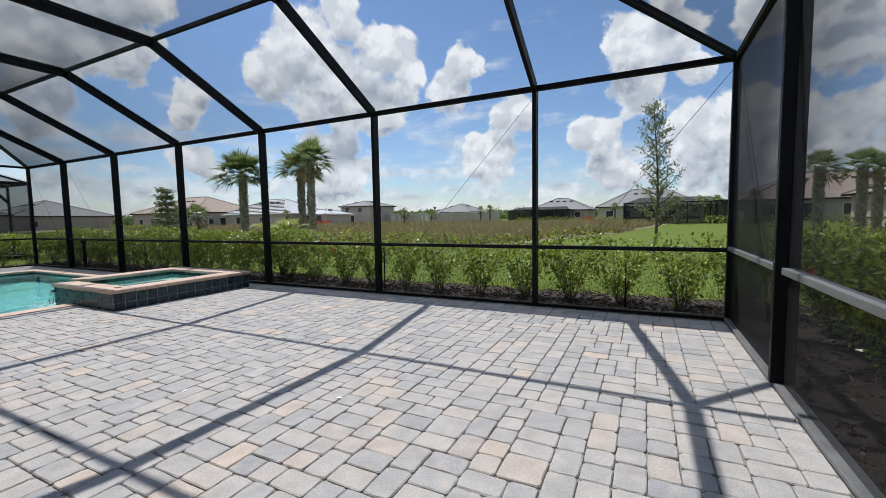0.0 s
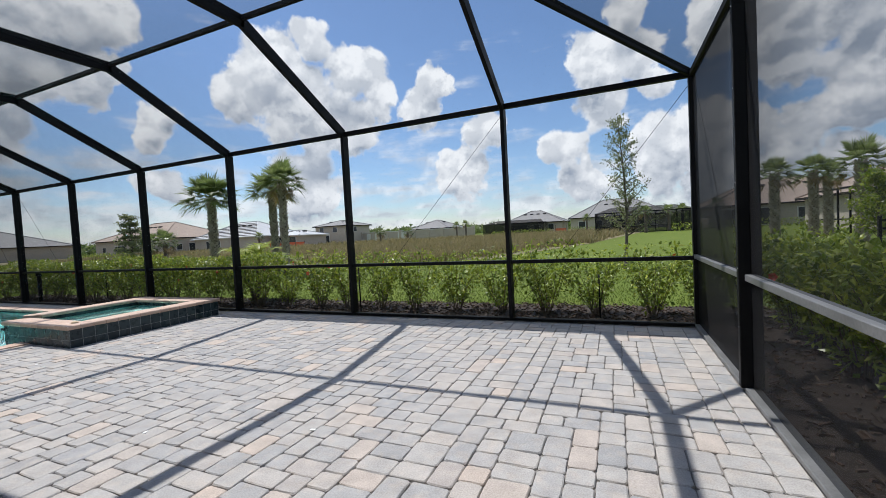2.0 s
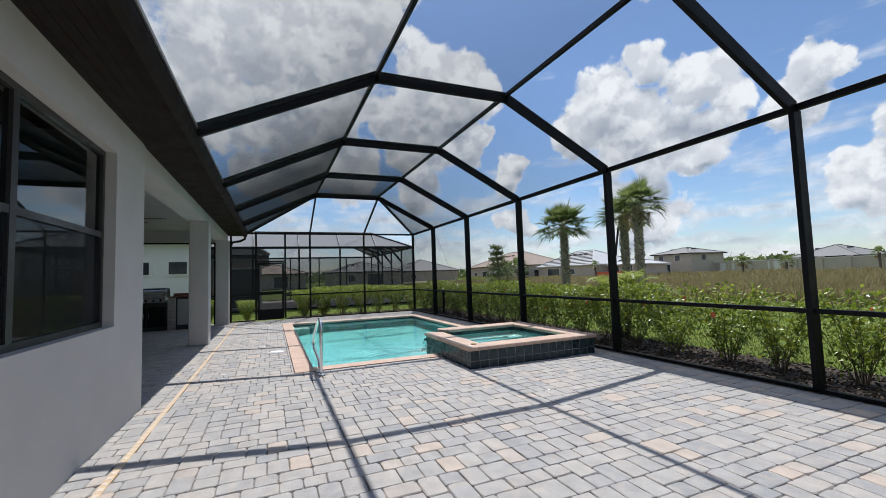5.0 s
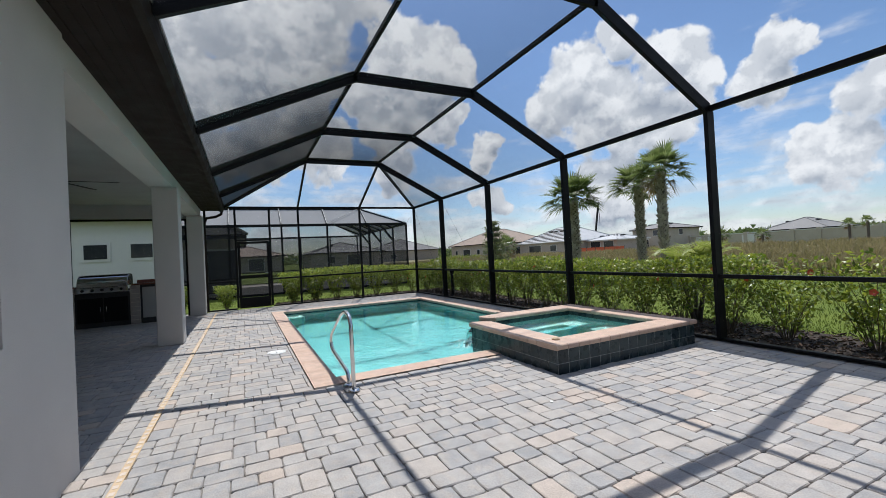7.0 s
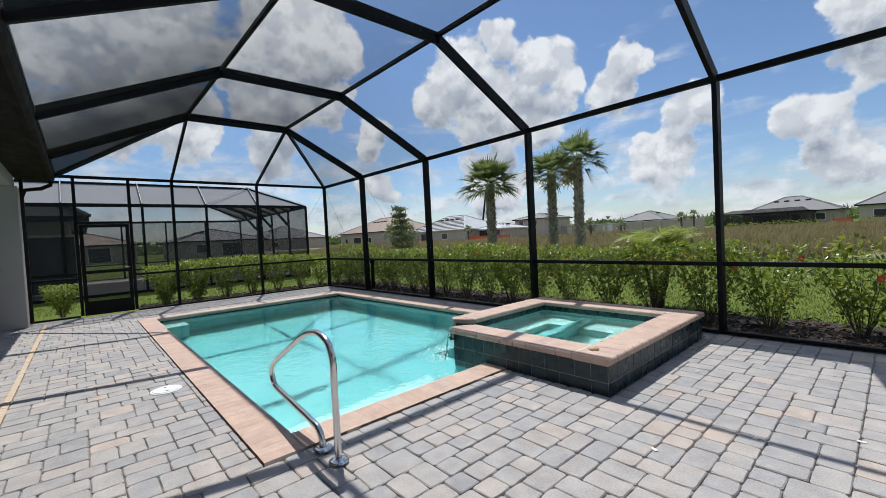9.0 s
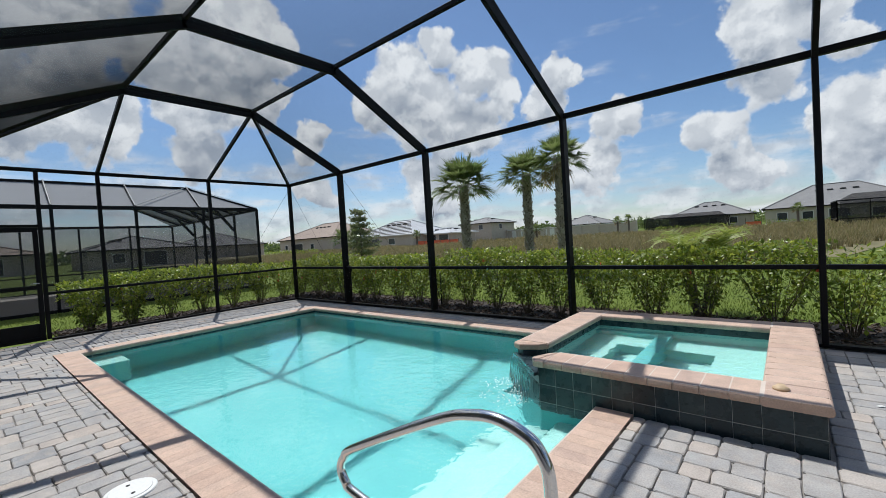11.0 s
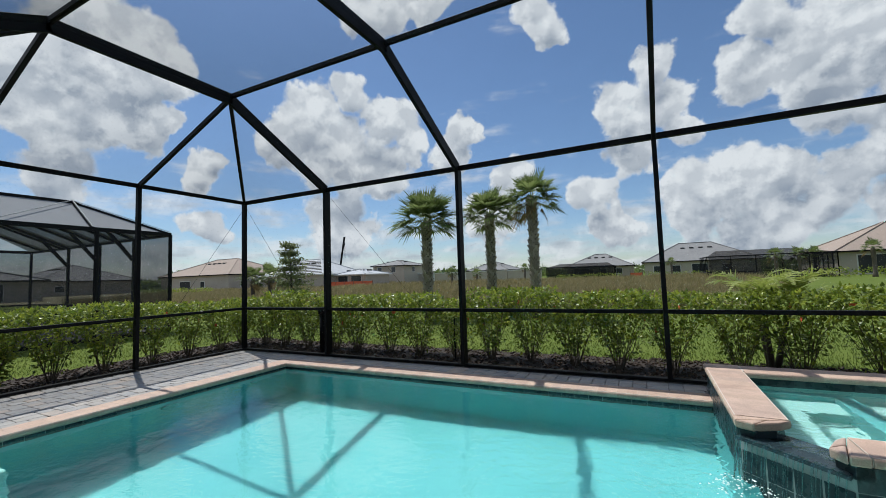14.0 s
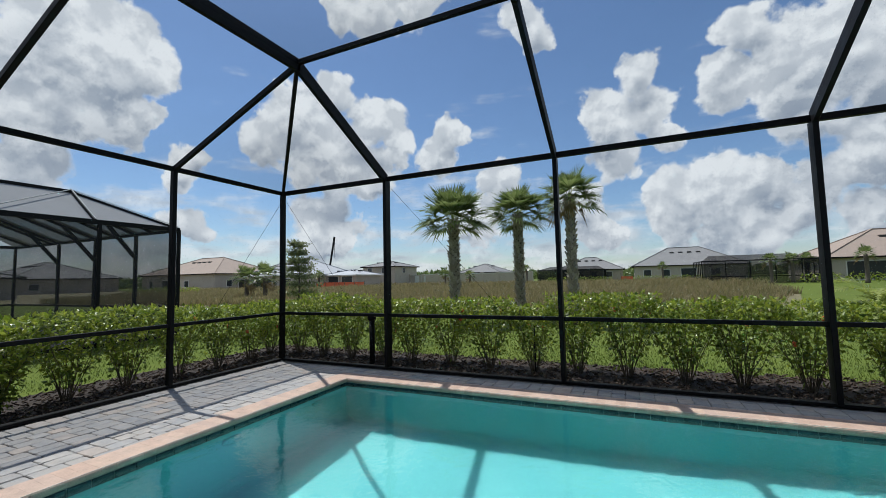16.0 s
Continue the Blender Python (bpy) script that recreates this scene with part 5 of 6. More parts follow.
x, k = 3.9, 0
while x > -17.6:
    plant(sparse if x > -5.3 else dense, x + rng.uniform(-0.06, 0.06), 6.98 + rng.uniform(-0.08, 0.08), rng.randrange(12), rng.uniform(0.95, 1.06))
    x -= 0.80 if x > -5.3 else 0.72
y = 1.75
while y < 6.6:
    plant(dense if y > 3 else bigger, X_E - 1.05 + rng.uniform(-0.08, 0.08), y, rng.randrange(12), rng.uniform(0.9, 1.02))
    y += 0.74
y = -2.6
while y < 6.4:
    plant(bigger, X_R + 1.05 + rng.uniform(-0.08, 0.08), y, rng.randrange(12), rng.uniform(0.95, 1.08))
    y += 0.72
plant(bigger, X_E - 1.3, -0.3, 0, 0.72)
plant(bigger, X_E - 1.5, -1.6, 1, 0.75)
for b in sparse + dense + bigger:
    for o in (*b.children_recursive, b):
        bpy.data.objects.remove(o)


def palm(name, x, y, trunk_h, r, crown, seed, fronds=38, dry=3, label="", boots=True, group="tall palms"):
    rng = random.Random(seed)
    p = thing(name, (x, y, GROUND), label or "cabbage palm with rough booted trunk and fan leaves", "palm tree", group)
    bm = bmesh.new()
    tube(bm, [(0.03 * math.sin(3 * s), 0, trunk_h * s) for s in (0, 0.1, 0.3, 0.6, 0.9, 1.0)], [r * 1.25, r, r * 0.92, r * 0.95, r * 1.05, r * 0.8], 14)
    part("trunk", bm, M_BARK, p, "grey-brown trunk")
    if boots:
        v, f = [], []
        n = int(trunk_h / 0.09)
        for j in range(n):
            z = 0.25 + (trunk_h - 0.25) * j / n
            for q in range(7):
                a = 2 * math.pi * (q + 0.5 * (j % 2)) / 7 + rng.uniform(-0.1, 0.1)
                o, t = Vector((math.cos(a), math.sin(a), 0)), Vector((-math.sin(a), math.cos(a), 0))
                k = len(v)
                c = o * r * 0.9 + Vector((0, 0, z))
                tip = o * (r * 1.28 + rng.uniform(0, 0.09)) + Vector((0, 0, z + rng.uniform(0.12, 0.2)))
                v += [c - t * 0.07, c + t * 0.07, tip + t * 0.03, tip - t * 0.03, tip - o * 0.05 + t * 0.03, tip - o * 0.05 - t * 0.03]
                f += [(k, k + 1, k + 2, k + 3), (k + 3, k + 2, k + 4, k + 5), (k + 1, k + 4, k + 2), (k, k + 3, k + 5)]
        from_arrays("boots", v, f, M_BOOT, p)
    for nm, count, lo, hi, m in (("crown", fronds, -0.28, 0.97, M_PALM), ("dry_fronds", dry, -0.75, -0.5, M_DRYPALM)):
        if not count:
            continue
        v, f = [], []
        for j in range(count):
            a = 2.399 * j + rng.uniform(-0.2, 0.2)
            e = lo + (hi - lo) * (j + 0.5) / count + rng.uniform(-0.12, 0.12)
            e = math.asin(max(-0.98, min(0.98, e)))
            o = Vector((math.cos(a) * math.cos(e), math.sin(a) * math.cos(e), math.sin(e)))
            base = Vector((0, 0, trunk_h - 0.05))
            pl = crown * rng.uniform(0.36, 0.56)
            hub = base + o * pl - Vector((0, 0, 0.12 * pl * math.cos(e)))
            t = o.cross(Vector((0, 0, 1)))
            t = t.normalized() if t.length > 1e-3 else Vector((1, 0, 0))
            n = t.cross(o)
            k = len(v)
            v += [base + t * 0.016, base - t * 0.016, hub - t * 0.01, hub + t * 0.01]
            f.append((k, k + 1, k + 2, k + 3))
            m_leaf = 22
            ll = crown * rng.uniform(0.42, 0.58)
            for q in range(m_leaf):
                b = -1.5 + 3.0 * q / (m_leaf - 1)
                d = (o * math.cos(b) + t * math.sin(b) + n * (0.38 * abs(b) - 0.12)).normalized()
                ln = ll * (1 - 0.12 * abs(b)) * rng.uniform(0.9, 1.08)
                w_ = 0.021 * crown
                s = d.cross(n).normalized() * w_
                mid = hub + d * ln * 0.55
                tip = hub + d * ln - Vector((0, 0, ln * rng.uniform(0.06, 0.30) * (1.25 - 0.9 * o.z)))
                k = len(v)
                v += [hub, mid + s, mid - s, tip]
                f += [(k, k + 1, k + 2), (k + 1, k + 3, k + 2)]
        from_arrays(nm, v, f, m, p)
    return p


palm("cabbage_palm", -15.55, 13.5, 3.60, 0.14, 1.58, 1, 46, 0)
palm("cabbage_palm", -13.7, 15.4, 3.90, 0.135, 1.52, 2, 46, 0)
palm("cabbage_palm", -11.6, 13.9, 4.10, 0.12, 1.22, 3, 36, 3)
for x, y, h, s in ((8.9, 24.5, 3.4, 4), (10.9, 26.0, 3.5, 5), (10.4, 20.5, 3.3, 6), (12.2, 28, 3.4, 8)):
    palm("cabbage_palm", x, y, h, 0.15, 1.15, s, 30, 3)
for x, y, h, s in ((-41, 26, 1.9, 11), (-39.3, 26.5, 2.0, 12), (-42, 71, 2.3, 13), (-40.5, 80, 2.0, 14), (-33.5, 92, 3.0, 15), (-31.5, 93, 3.3, 16), (-63, 60, 2.6, 17), (8.8, 66, 3.0, 18), (10.6, 67, 2.9, 19), (5.6, 62, 2.9, 21), (13.5, 60, 3.2, 22), (-4, 95, 3.0, 20)):
    palm("cabbage_palm", x, y, h, 0.2, 1.7 if s < 15 else 1.3, s, 26, 2, "small rounded cabbage palm beyond the field", False, "far palms")


def date_palm(x, y, seed):
    rng = random.Random(seed)
    p = thing("pygmy_date_palm", (x, y, GROUND + 0.03), "low feathery date palm growing behind the hedge", "palm tree")
    for k in range(3):
        bm = bmesh.new()
        a = 2.1 * k
        tube(bm, [(0.05 * math.cos(a), 0.05 * math.sin(a), 0), (0.14 * math.cos(a), 0.14 * math.sin(a), 0.45), (0.26 * math.cos(a), 0.26 * math.sin(a), 0.95)], [0.045, 0.036, 0.032], 9)
        part("trunk", bm, M_BARK, p)
    v, f = [], []
    for j in range(22):
        a = 2.399 * j
        k3 = j % 3
        base = Vector((0.26 * math.cos(2.1 * k3), 0.26 * math.sin(2.1 * k3), 0.95))
        e = radians(rng.uniform(30, 82))
        o = Vector((math.cos(a), math.sin(a), 0))
        L_ = rng.uniform(1.1, 1.5)
        prev = None
        for q in range(13):
            s = q / 12
            c = base + o * (L_ * s * math.cos(e) + 0.15 * s * s) + Vector((0, 0, L_ * (s * math.sin(e) - 0.70 * s * s)))
            if prev is not None:
                d = (c - prev).normalized()
                t = d.cross(Vector((0, 0, 1))).normalized()
                k = len(v)
                v += [prev + t * 0.006, prev - t * 0.006, c]
                f.append((k, k + 1, k + 2))
                for sd in (1, -1):
                    for h in (0.0, 0.5):
                        pp = prev.lerp(c, h)
                        ln = 0.30 * math.sin(math.pi * min(1, s + 0.08)) + 0.04
                        tip = pp + (t * sd * 0.8 + d * 0.6 + Vector((0, 0, rng.uniform(-0.25, 0.15)))) * ln
                        k = len(v)
                        v += [pp - d * 0.022, pp + d * 0.022, tip]
                        f.append((k, k + 1, k + 2))
            prev = c
    from_arrays("crown", v, f, M_DATE, p)


date_palm(-6.6, 7.65, 3)


def tree(name, x, y, h, spread, leaves, seed, label, material, tiers=None, lsize=0.06, first=0.25):
    rng = random.Random(seed)
    t = thing(name, (x, y, GROUND), label, "tree")
    bm = bmesh.new()
    tube(bm, [(0.02 * h * math.sin(4 * s), 0.015 * h * math.sin(3 * s), h * s) for s in (0, 0.15, 0.35, 0.6, 0.8, 1.0)], [(0.018 if tiers else 0.011) * h * (1 - 0.9 * s) + 0.004 for s in (0, 0.15, 0.35, 0.6, 0.8, 1.0)], 9, cap=False)
    v, f = [], []
    n = 46 if tiers is None else tiers * 9
    for k in range(n):
        s = first + (0.98 - first) * (k / n) if tiers is None else first + (0.97 - first) * (int(k / 9) / max(1, tiers - 1))
        a = 2.399 * k + rng.uniform(-0.3, 0.3)
        ln = spread * (1.0 - 0.68 * (s - first) / (1 - first)) * rng.uniform(0.55, 1.1)
        rise = rng.uniform(0.5, 1.2) if tiers is None else rng.uniform(-0.05, 0.18)
        o = Vector((math.cos(a), math.sin(a), rise)).normalized()
        b0 = Vector((0.02 * h * math.sin(4 * s), 0.015 * h * math.sin(3 * s), h * s))
        pts = [b0, b0 + o * ln * 0.5 + rand_dir(rng) * 0.04, b0 + o * ln + rand_dir(rng) * 0.07]
        tube(bm, pts, [0.006 * h * (1 - 0.7 * s), 0.004 * h * (1 - 0.7 * s), 0.002], 5, cap=False)
        for j in range(leaves):
            u = 0.2 + 0.8 * rng.random()
            p = (pts[0].lerp(pts[1], u * 2) if u < 0.5 else pts[1].lerp(pts[2], u * 2 - 1)) + rand_dir(rng) * rng.uniform(0.02, 0.16)
            leaf_quad(v, f, p, rand_dir(rng, -0.1), rand_dir(rng, 1.5), lsize * rng.uniform(0.7, 1.3), lsize * 0.28)
    part("trunk", bm, M_BARK, t, "slender grey trunk and limbs")
    from_arrays("crown", v, f, material, t)


tree("young_oak_tree", 2.05, 14.1, 4.75, 1.2, 75, 8, "slender young tree with sparse olive leaves on the lawn", M_TREELEAF, None, 0.07, 0.22)
tree("layered_tree", -24.0, 14.7, 3.4, 1.25, 60, 9, "small green tree with layered feathery branches", M_TREELEAF, 7, 0.13, 0.3)
tree("young_oak_tree", 9.5, 17.5, 2.6, 1.2, 60, 10, "dense young tree beside the fence", M_LEAF, None, 0.11, 0.2)


# ---------------------------------------------------------------- neighbour's cage and house
NX, NY0, NY1 = -22.4, -2.4, 8.15
NB = -33.0
ncage = thing("neighbour_screen_enclosure", (0, 0, 0), "neighbouring black pool cage, its screen roof coloured sunlit grey", "pool cage")


def nbar(name, p, q, w, h, m=None):
    part(name, beam_mesh(p, q, w, h, 0), m or M_ALU, ncage)


def nscreen(*pts, m=M_SCREEN_SUNLIT):
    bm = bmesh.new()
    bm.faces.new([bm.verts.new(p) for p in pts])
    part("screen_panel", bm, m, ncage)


ZN, ZR = 3.10, 4.0
for y in (NY1, 6.1, 4.0, 1.9, -0.3, NY0):
    nbar("post", (NX, y, GROUND), (NX, y, ZN), 0.08, 0.08)
    nbar("post", (NB, y, GROUND), (NB, y, ZN), 0.08, 0.08)
for x in (-24.6, -27.0, -29.5):
    nbar("post", (x, NY1, GROUND), (x, NY1, ZN), 0.10, 0.08)
for p, q in (((NX, NY0), (NX, NY1)), ((NX, NY1), (NB, NY1)), ((NB, NY1), (NB, NY0))):
    nbar("eave_beam", (*p, ZN), (*q, ZN), 0.07, 0.12)
    nbar("chair_rail", (*p, 0.75), (*q, 0.75), 0.06, 0.06)
    nbar("base_plate", (*p, GROUND + 0.05), (*q, GROUND + 0.05), 0.08, 0.1)
    for z0, z1 in ((GROUND, 0.75), (0.75, ZN)):
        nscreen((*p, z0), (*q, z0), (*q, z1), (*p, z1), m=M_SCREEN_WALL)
RX0, RX1, RY = NX - 1.25, NB + 1.25, 6.0
for x in (RX0, -25.8, -28.0, -30.0, RX1):
    nbar("roof_beam", (x, RY, ZR), (x, NY0, ZR), 0.05, 0.14)
    nbar("roof_beam", (x if x not in (RX0, RX1) else x, NY1, ZN), (x, RY, ZR), 0.05, 0.14)
for y in (RY, 4.0, 1.9, -0.3):
    nbar("purlin", (RX0, y, ZR + 0.09), (RX1, y, ZR + 0.09), 0.03, 0.03, M_LINE)
    nbar("rafter", (NX, y, ZN), (RX0, y, ZR), 0.05, 0.12)
    nbar("purlin", (NX, y, ZN + 0.09), (RX0, y, ZR + 0.09), 0.022, 0.02, M_LINE)
nbar("hip_beam", (NX, NY1, ZN), (RX0, RY, ZR), 0.06, 0.10)
nbar("hip_beam", (NX, NY1, ZN + 0.08), (RX0, RY, ZR + 0.08), 0.022, 0.02, M_LINE)
nbar("purlin", (NX, 4.0, ZN + 0.09), (RX0, RY, ZR + 0.09), 0.022, 0.02, M_LINE)
# roof panels in the lighter screen that paints in the sun on them
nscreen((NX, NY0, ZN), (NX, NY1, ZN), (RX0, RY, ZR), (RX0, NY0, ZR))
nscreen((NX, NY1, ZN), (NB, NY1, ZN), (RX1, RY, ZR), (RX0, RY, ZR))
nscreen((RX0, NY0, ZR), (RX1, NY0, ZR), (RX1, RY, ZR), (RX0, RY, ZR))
for x in (-24.6, -27.0, -29.5):
    nbar("knee_brace", (x, NY1 - 0.03, ZN - 0.75), (x, NY1 - 0.95, ZN + 0.40), 0.05, 0.12)
for x in (-24.6, -27.0, -29.5):
    nbar("roof_beam", (x, NY1, ZN), (x, RY, ZR), 0.05, 0.14)
bm = bmesh.new()
box(bm, NB, NX - 0.05, NY0, NY1 - 0.05, GROUND - 0.1, GROUND + 0.06)
structure("neighbour_patio", bm, M_SAND, "pale paved patio inside the neighbouring cage", "patio")


def house(name, x0, x1, y0, y1, wall_h, ridge, wall_m, roof_m, label, windows=(), over=0.6, porch=None, base=GROUND):
    """A hip-roofed house. windows: (side, along from that side's low end, sill, width, height)."""
    h = thing(name, ((x0 + x1) / 2, (y0 + y1) / 2, base), label, "house", "far houses")
    h.location = (0, 0, 0)
    part("wall", box_mesh(x0, x1, y0, y1, base, base + wall_h), wall_m, h)
    bm = bmesh.new()
    a, b, c, d = x0 - over, x1 + over, y0 - over, y1 + over
    w = min(b - a, d - c) / 2
    e = base + wall_h
    if b - a >= d - c:
        r = [(a + w, (c + d) / 2), (b - w, (c + d) / 2)]
    else:
        r = [((a + b) / 2, c + w), ((a + b) / 2, d - w)]
    lo = [bm.verts.new(p) for p in ((a, c, e), (b, c, e), (b, d, e), (a, d, e))]
    hi = [bm.verts.new((*p, base + ridge)) for p in r]
    if b - a >= d - c:
        fs = ((lo[0], lo[1], hi[1], hi[0]), (lo[1], lo[2], hi[1]), (lo[2], lo[3], hi[0], hi[1]), (lo[3], lo[0], hi[0]))
    else:
        fs = ((lo[0], lo[1], hi[0]), (lo[1], lo[2], hi[1], hi[0]), (lo[2], lo[3], hi[1]), (lo[3], lo[0], hi[0], hi[1]))
    for f in fs:
        bm.faces.new(f)
    bm.faces.new(lo[::-1])
    # courses of tiles as shallow ridges along the long slopes
    roof = part("roof", bm, roof_m, h)
    bm = bmesh.new()
    for p, q in ((lo and (a, c), (b, c)), ((b, c), (b, d)), ((b, d), (a, d)), ((a, d), (a, c))):
        beam(bm, (*p, e - 0.06), (*q, e - 0.06), 0.05, 0.22)
    part("fascia", bm, M_SOFFIT if roof_m is not M_ROOF_WHITE else M_TRIM, h)
    bm = bmesh.new()
    for pt in r:
        for corner in ((a, c), (b, c), (b, d), (a, d)):
            if abs(pt[0] - corner[0]) < w * 1.05 and abs(pt[1] - corner[1]) < w * 1.05:
                beam(bm, (*corner, e + 0.05), (*pt, base + ridge + 0.05), 0.25, 0.12)
    beam(bm, (*r[0], base + ridge + 0.05), (*r[1], base + ridge + 0.05), 0.25, 0.12)
    part("ridge_cap", bm, roof_m, roof)
    cxm, cym = (r[0][0] + r[1][0]) / 2, (r[0][1] + r[1][1]) / 2
    for k in range(4):
        vb = bmesh.new()
        u = 0.25 + 0.12 * k
        vx = cxm + (k - 1.5) * 1.9
        box(vb, vx - 0.45, vx + 0.45, cym - w * 0.30 - 0.25, cym - w * 0.30 + 0.25, base + ridge - (ridge - wall_h) * 0.30 - 0.1, base + ridge - (ridge - wall_h) * 0.30 + 0.22)
        part("roof_vent", vb, M_BRONZE, roof, "small dark roof vent")
    for side, at, sill, w_, hh in windows:
        bm, pm = bmesh.new(), bmesh.new()
        z0, z1 = base + sill, base + sill + hh
        if side in "sn":
            yy = y0 if side == "s" else y1
            sg = -1 if side == "s" else 1
            u0, u1 = x0 + at, x0 + at + w_
            box(bm, u0 - 0.12, u1 + 0.12, min(yy, yy + sg * 0.06), max(yy, yy + sg * 0.06), z0 - 0.12, z1 + 0.12)
            box(pm, u0, u1, min(yy + sg * 0.05, yy + sg * 0.075), max(yy + sg * 0.05, yy + sg * 0.075), z0, z1)
        else:
            xx = x1 if side == "e" else x0
            sg = 1 if side == "e" else -1
            u0, u1 = y0 + at, y0 + at + w_
            box(bm, min(xx, xx + sg * 0.06), max(xx, xx + sg * 0.06), u0 - 0.1, u1 + 0.1, z0 - 0.1, z1 + 0.1)
            box(pm, min(xx + sg * 0.05, xx + sg * 0.075), max(xx + sg * 0.05, xx + sg * 0.075), u0, u1, z0, z1)
        win = part("window", bm, M_TRIM if wall_m is not M_HOUSE_WHITE else wall_m, h)
        part("pane", pm, M_WINDOW_FAR, win, "dark window glass")
    return h


house("neighbour_house", -36, -22.15, -14, -2.75, 3.6, 6.4, M_HOUSE_WHITE, M_ROOF_GREY, "white stucco neighbouring house with small high windows", [("e", 8.72, 1.98, 0.72, 0.56), ("e", 10.2, 1.98, 0.72, 0.56)])
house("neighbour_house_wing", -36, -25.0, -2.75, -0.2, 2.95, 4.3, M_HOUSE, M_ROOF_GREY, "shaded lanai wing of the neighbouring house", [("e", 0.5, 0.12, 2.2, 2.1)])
# distant houses
house("tile_roof_house", -98, -84, 12, 26, 2.9, 5.2, M_HOUSE, M_ROOF_GREY, "beige house with grey roof beyond the neighbouring cage", [("e", 3, 0.9, 1.4, 1.3), ("e", 7, 0.2, 3.0, 2.2)])
house("tile_roof_house", -100, -86, -5, 7, 2.9, 5.0, M_HOUSE, M_ROOF_TAN, "beige house with tan roof beyond the neighbouring cage", [("e", 2, 0.9, 1.4, 1.3), ("e", 6, 0.2, 2.6, 2.2)])
house("tile_roof_house", -118, -92, 60, 78, 3.7, 7.9, M_HOUSE, M_ROOF_TAN, "beige house with pale tan tile hip roof", [("s", 3, 0.9, 1.2, 1.3), ("s", 8, 0.2, 4.0, 2.2), ("e", 3, 0.9, 1.2, 1.3), ("e", 6, 0.1, 4.5, 2.2), ("s", 16, 0.9, 1.4, 1.3)])
house("unfinished_house", -90, -70, 66, 80, 3.0, 6.6, M_HOUSE, M_ROOF_WHITE, "unfinished house with white striped roof underlay", [("s", 4, 0.1, 4.5, 2.2), ("e", 4, 0.9, 1.4, 1.4), ("s", 12, 0.9, 2.0, 1.3)])
house("unfinished_house", -70, -62, 70, 79, 2.7, 3.9, M_HOUSE, M_ROOF_WHITE, "open framed porch wing of the unfinished house", [("s", 0.8, 0.1, 2.6, 2.3), ("s", 4.4, 0.1, 2.6, 2.3)])
for k in range(9):
    z = 3.3 + k * 0.36
    ins = (z - 3.0) / 3.4 * 7.0
    stripe = tagged(part("roof_batten", beam_mesh((-90.6 + ins, 65.3 + ins, GROUND + z), (-69.4 - ins, 65.3 + ins, GROUND + z), 0.10, 0.12, 0), M_BARK), "dark roof batten on the unfinished roof", "roof batten", "roof battens") if ins < 7 else None
house("two_storey_house", -76, -66, 92, 104, 5.0, 6.6, M_HOUSE, M_ROOF_GREY, "two-storey beige house behind a long wall", [("s", 1.5, 3.3, 1.3, 1.3), ("s", 6, 3.3, 1.3, 1.3), ("e", 4, 3.3, 1.3, 1.3), ("s", 2, 0.2, 2.6, 2.2)])
house("grey_roof_house", -29, -12, 120, 134, 3.0, 6.6, M_HOUSE, M_ROOF_GREY, "beige house with light grey hip roof", [("s", 2, 0.2, 5, 2.3), ("s", 9, 0.9, 1.5, 1.4), ("s", 13, 0.9, 1.5, 1.4)])
house("grey_roof_house", -9, 14, 112, 128, 3.4, 8.0, M_HOUSE, M_ROOF_GREY, "large beige house with grey hip roof", [("s", 2, 0.9, 1.6, 1.5), ("s", 6, 0.9, 1.6, 1.5), ("s", 10, 0.3, 3, 2.3), ("s", 16, 0.9, 1.8, 1.5)])
house("tan_roof_house", 15, 37, 74, 90, 3.2, 7.4, M_HOUSE, M_ROOF_TAN, "beige house with tan tile hip roof", [("s", 2, 0.2, 6, 2.4), ("s", 11, 0.9, 1.6, 1.5), ("s", 16, 0.9, 1.6, 1.5)])
house("tan_roof_house", 20, 40, 40, 54, 3.0, 6.6, M_HOUSE, M_ROOF_TAN, "tan tile-roofed house seen through the side screen", [("s", 3, 0.9, 1.6, 1.5), ("s", 8, 0.2, 5, 2.3), ("e", 4, 0.9, 1.5, 1.4), ("s", 16, 0.9, 1.4, 1.5)])
house("tan_roof_house", 17, 32, 16, 26, 3.0, 6.0, M_HOUSE, M_ROOF_TAN, "nearby tan-roofed house beyond the black fence", [("s", 3, 0.9, 1.6, 1.5), ("s", 9, 0.9, 1.6, 1.5)])
house("grey_roof_house", -56, -44, 112, 126, 3.0, 5.6, M_HOUSE, M_ROOF_GREY, "far beige house behind the wall", [("s", 3, 0.9, 1.6, 1.3)])
house("grey_roof_house", -150, -128, 40, 60, 3.4, 7.6, M_HOUSE, M_ROOF_GREY, "far beige house with grey roof", [("e", 3, 0.9, 1.6, 1.3), ("s", 4, 0.9, 1.6, 1.3)])

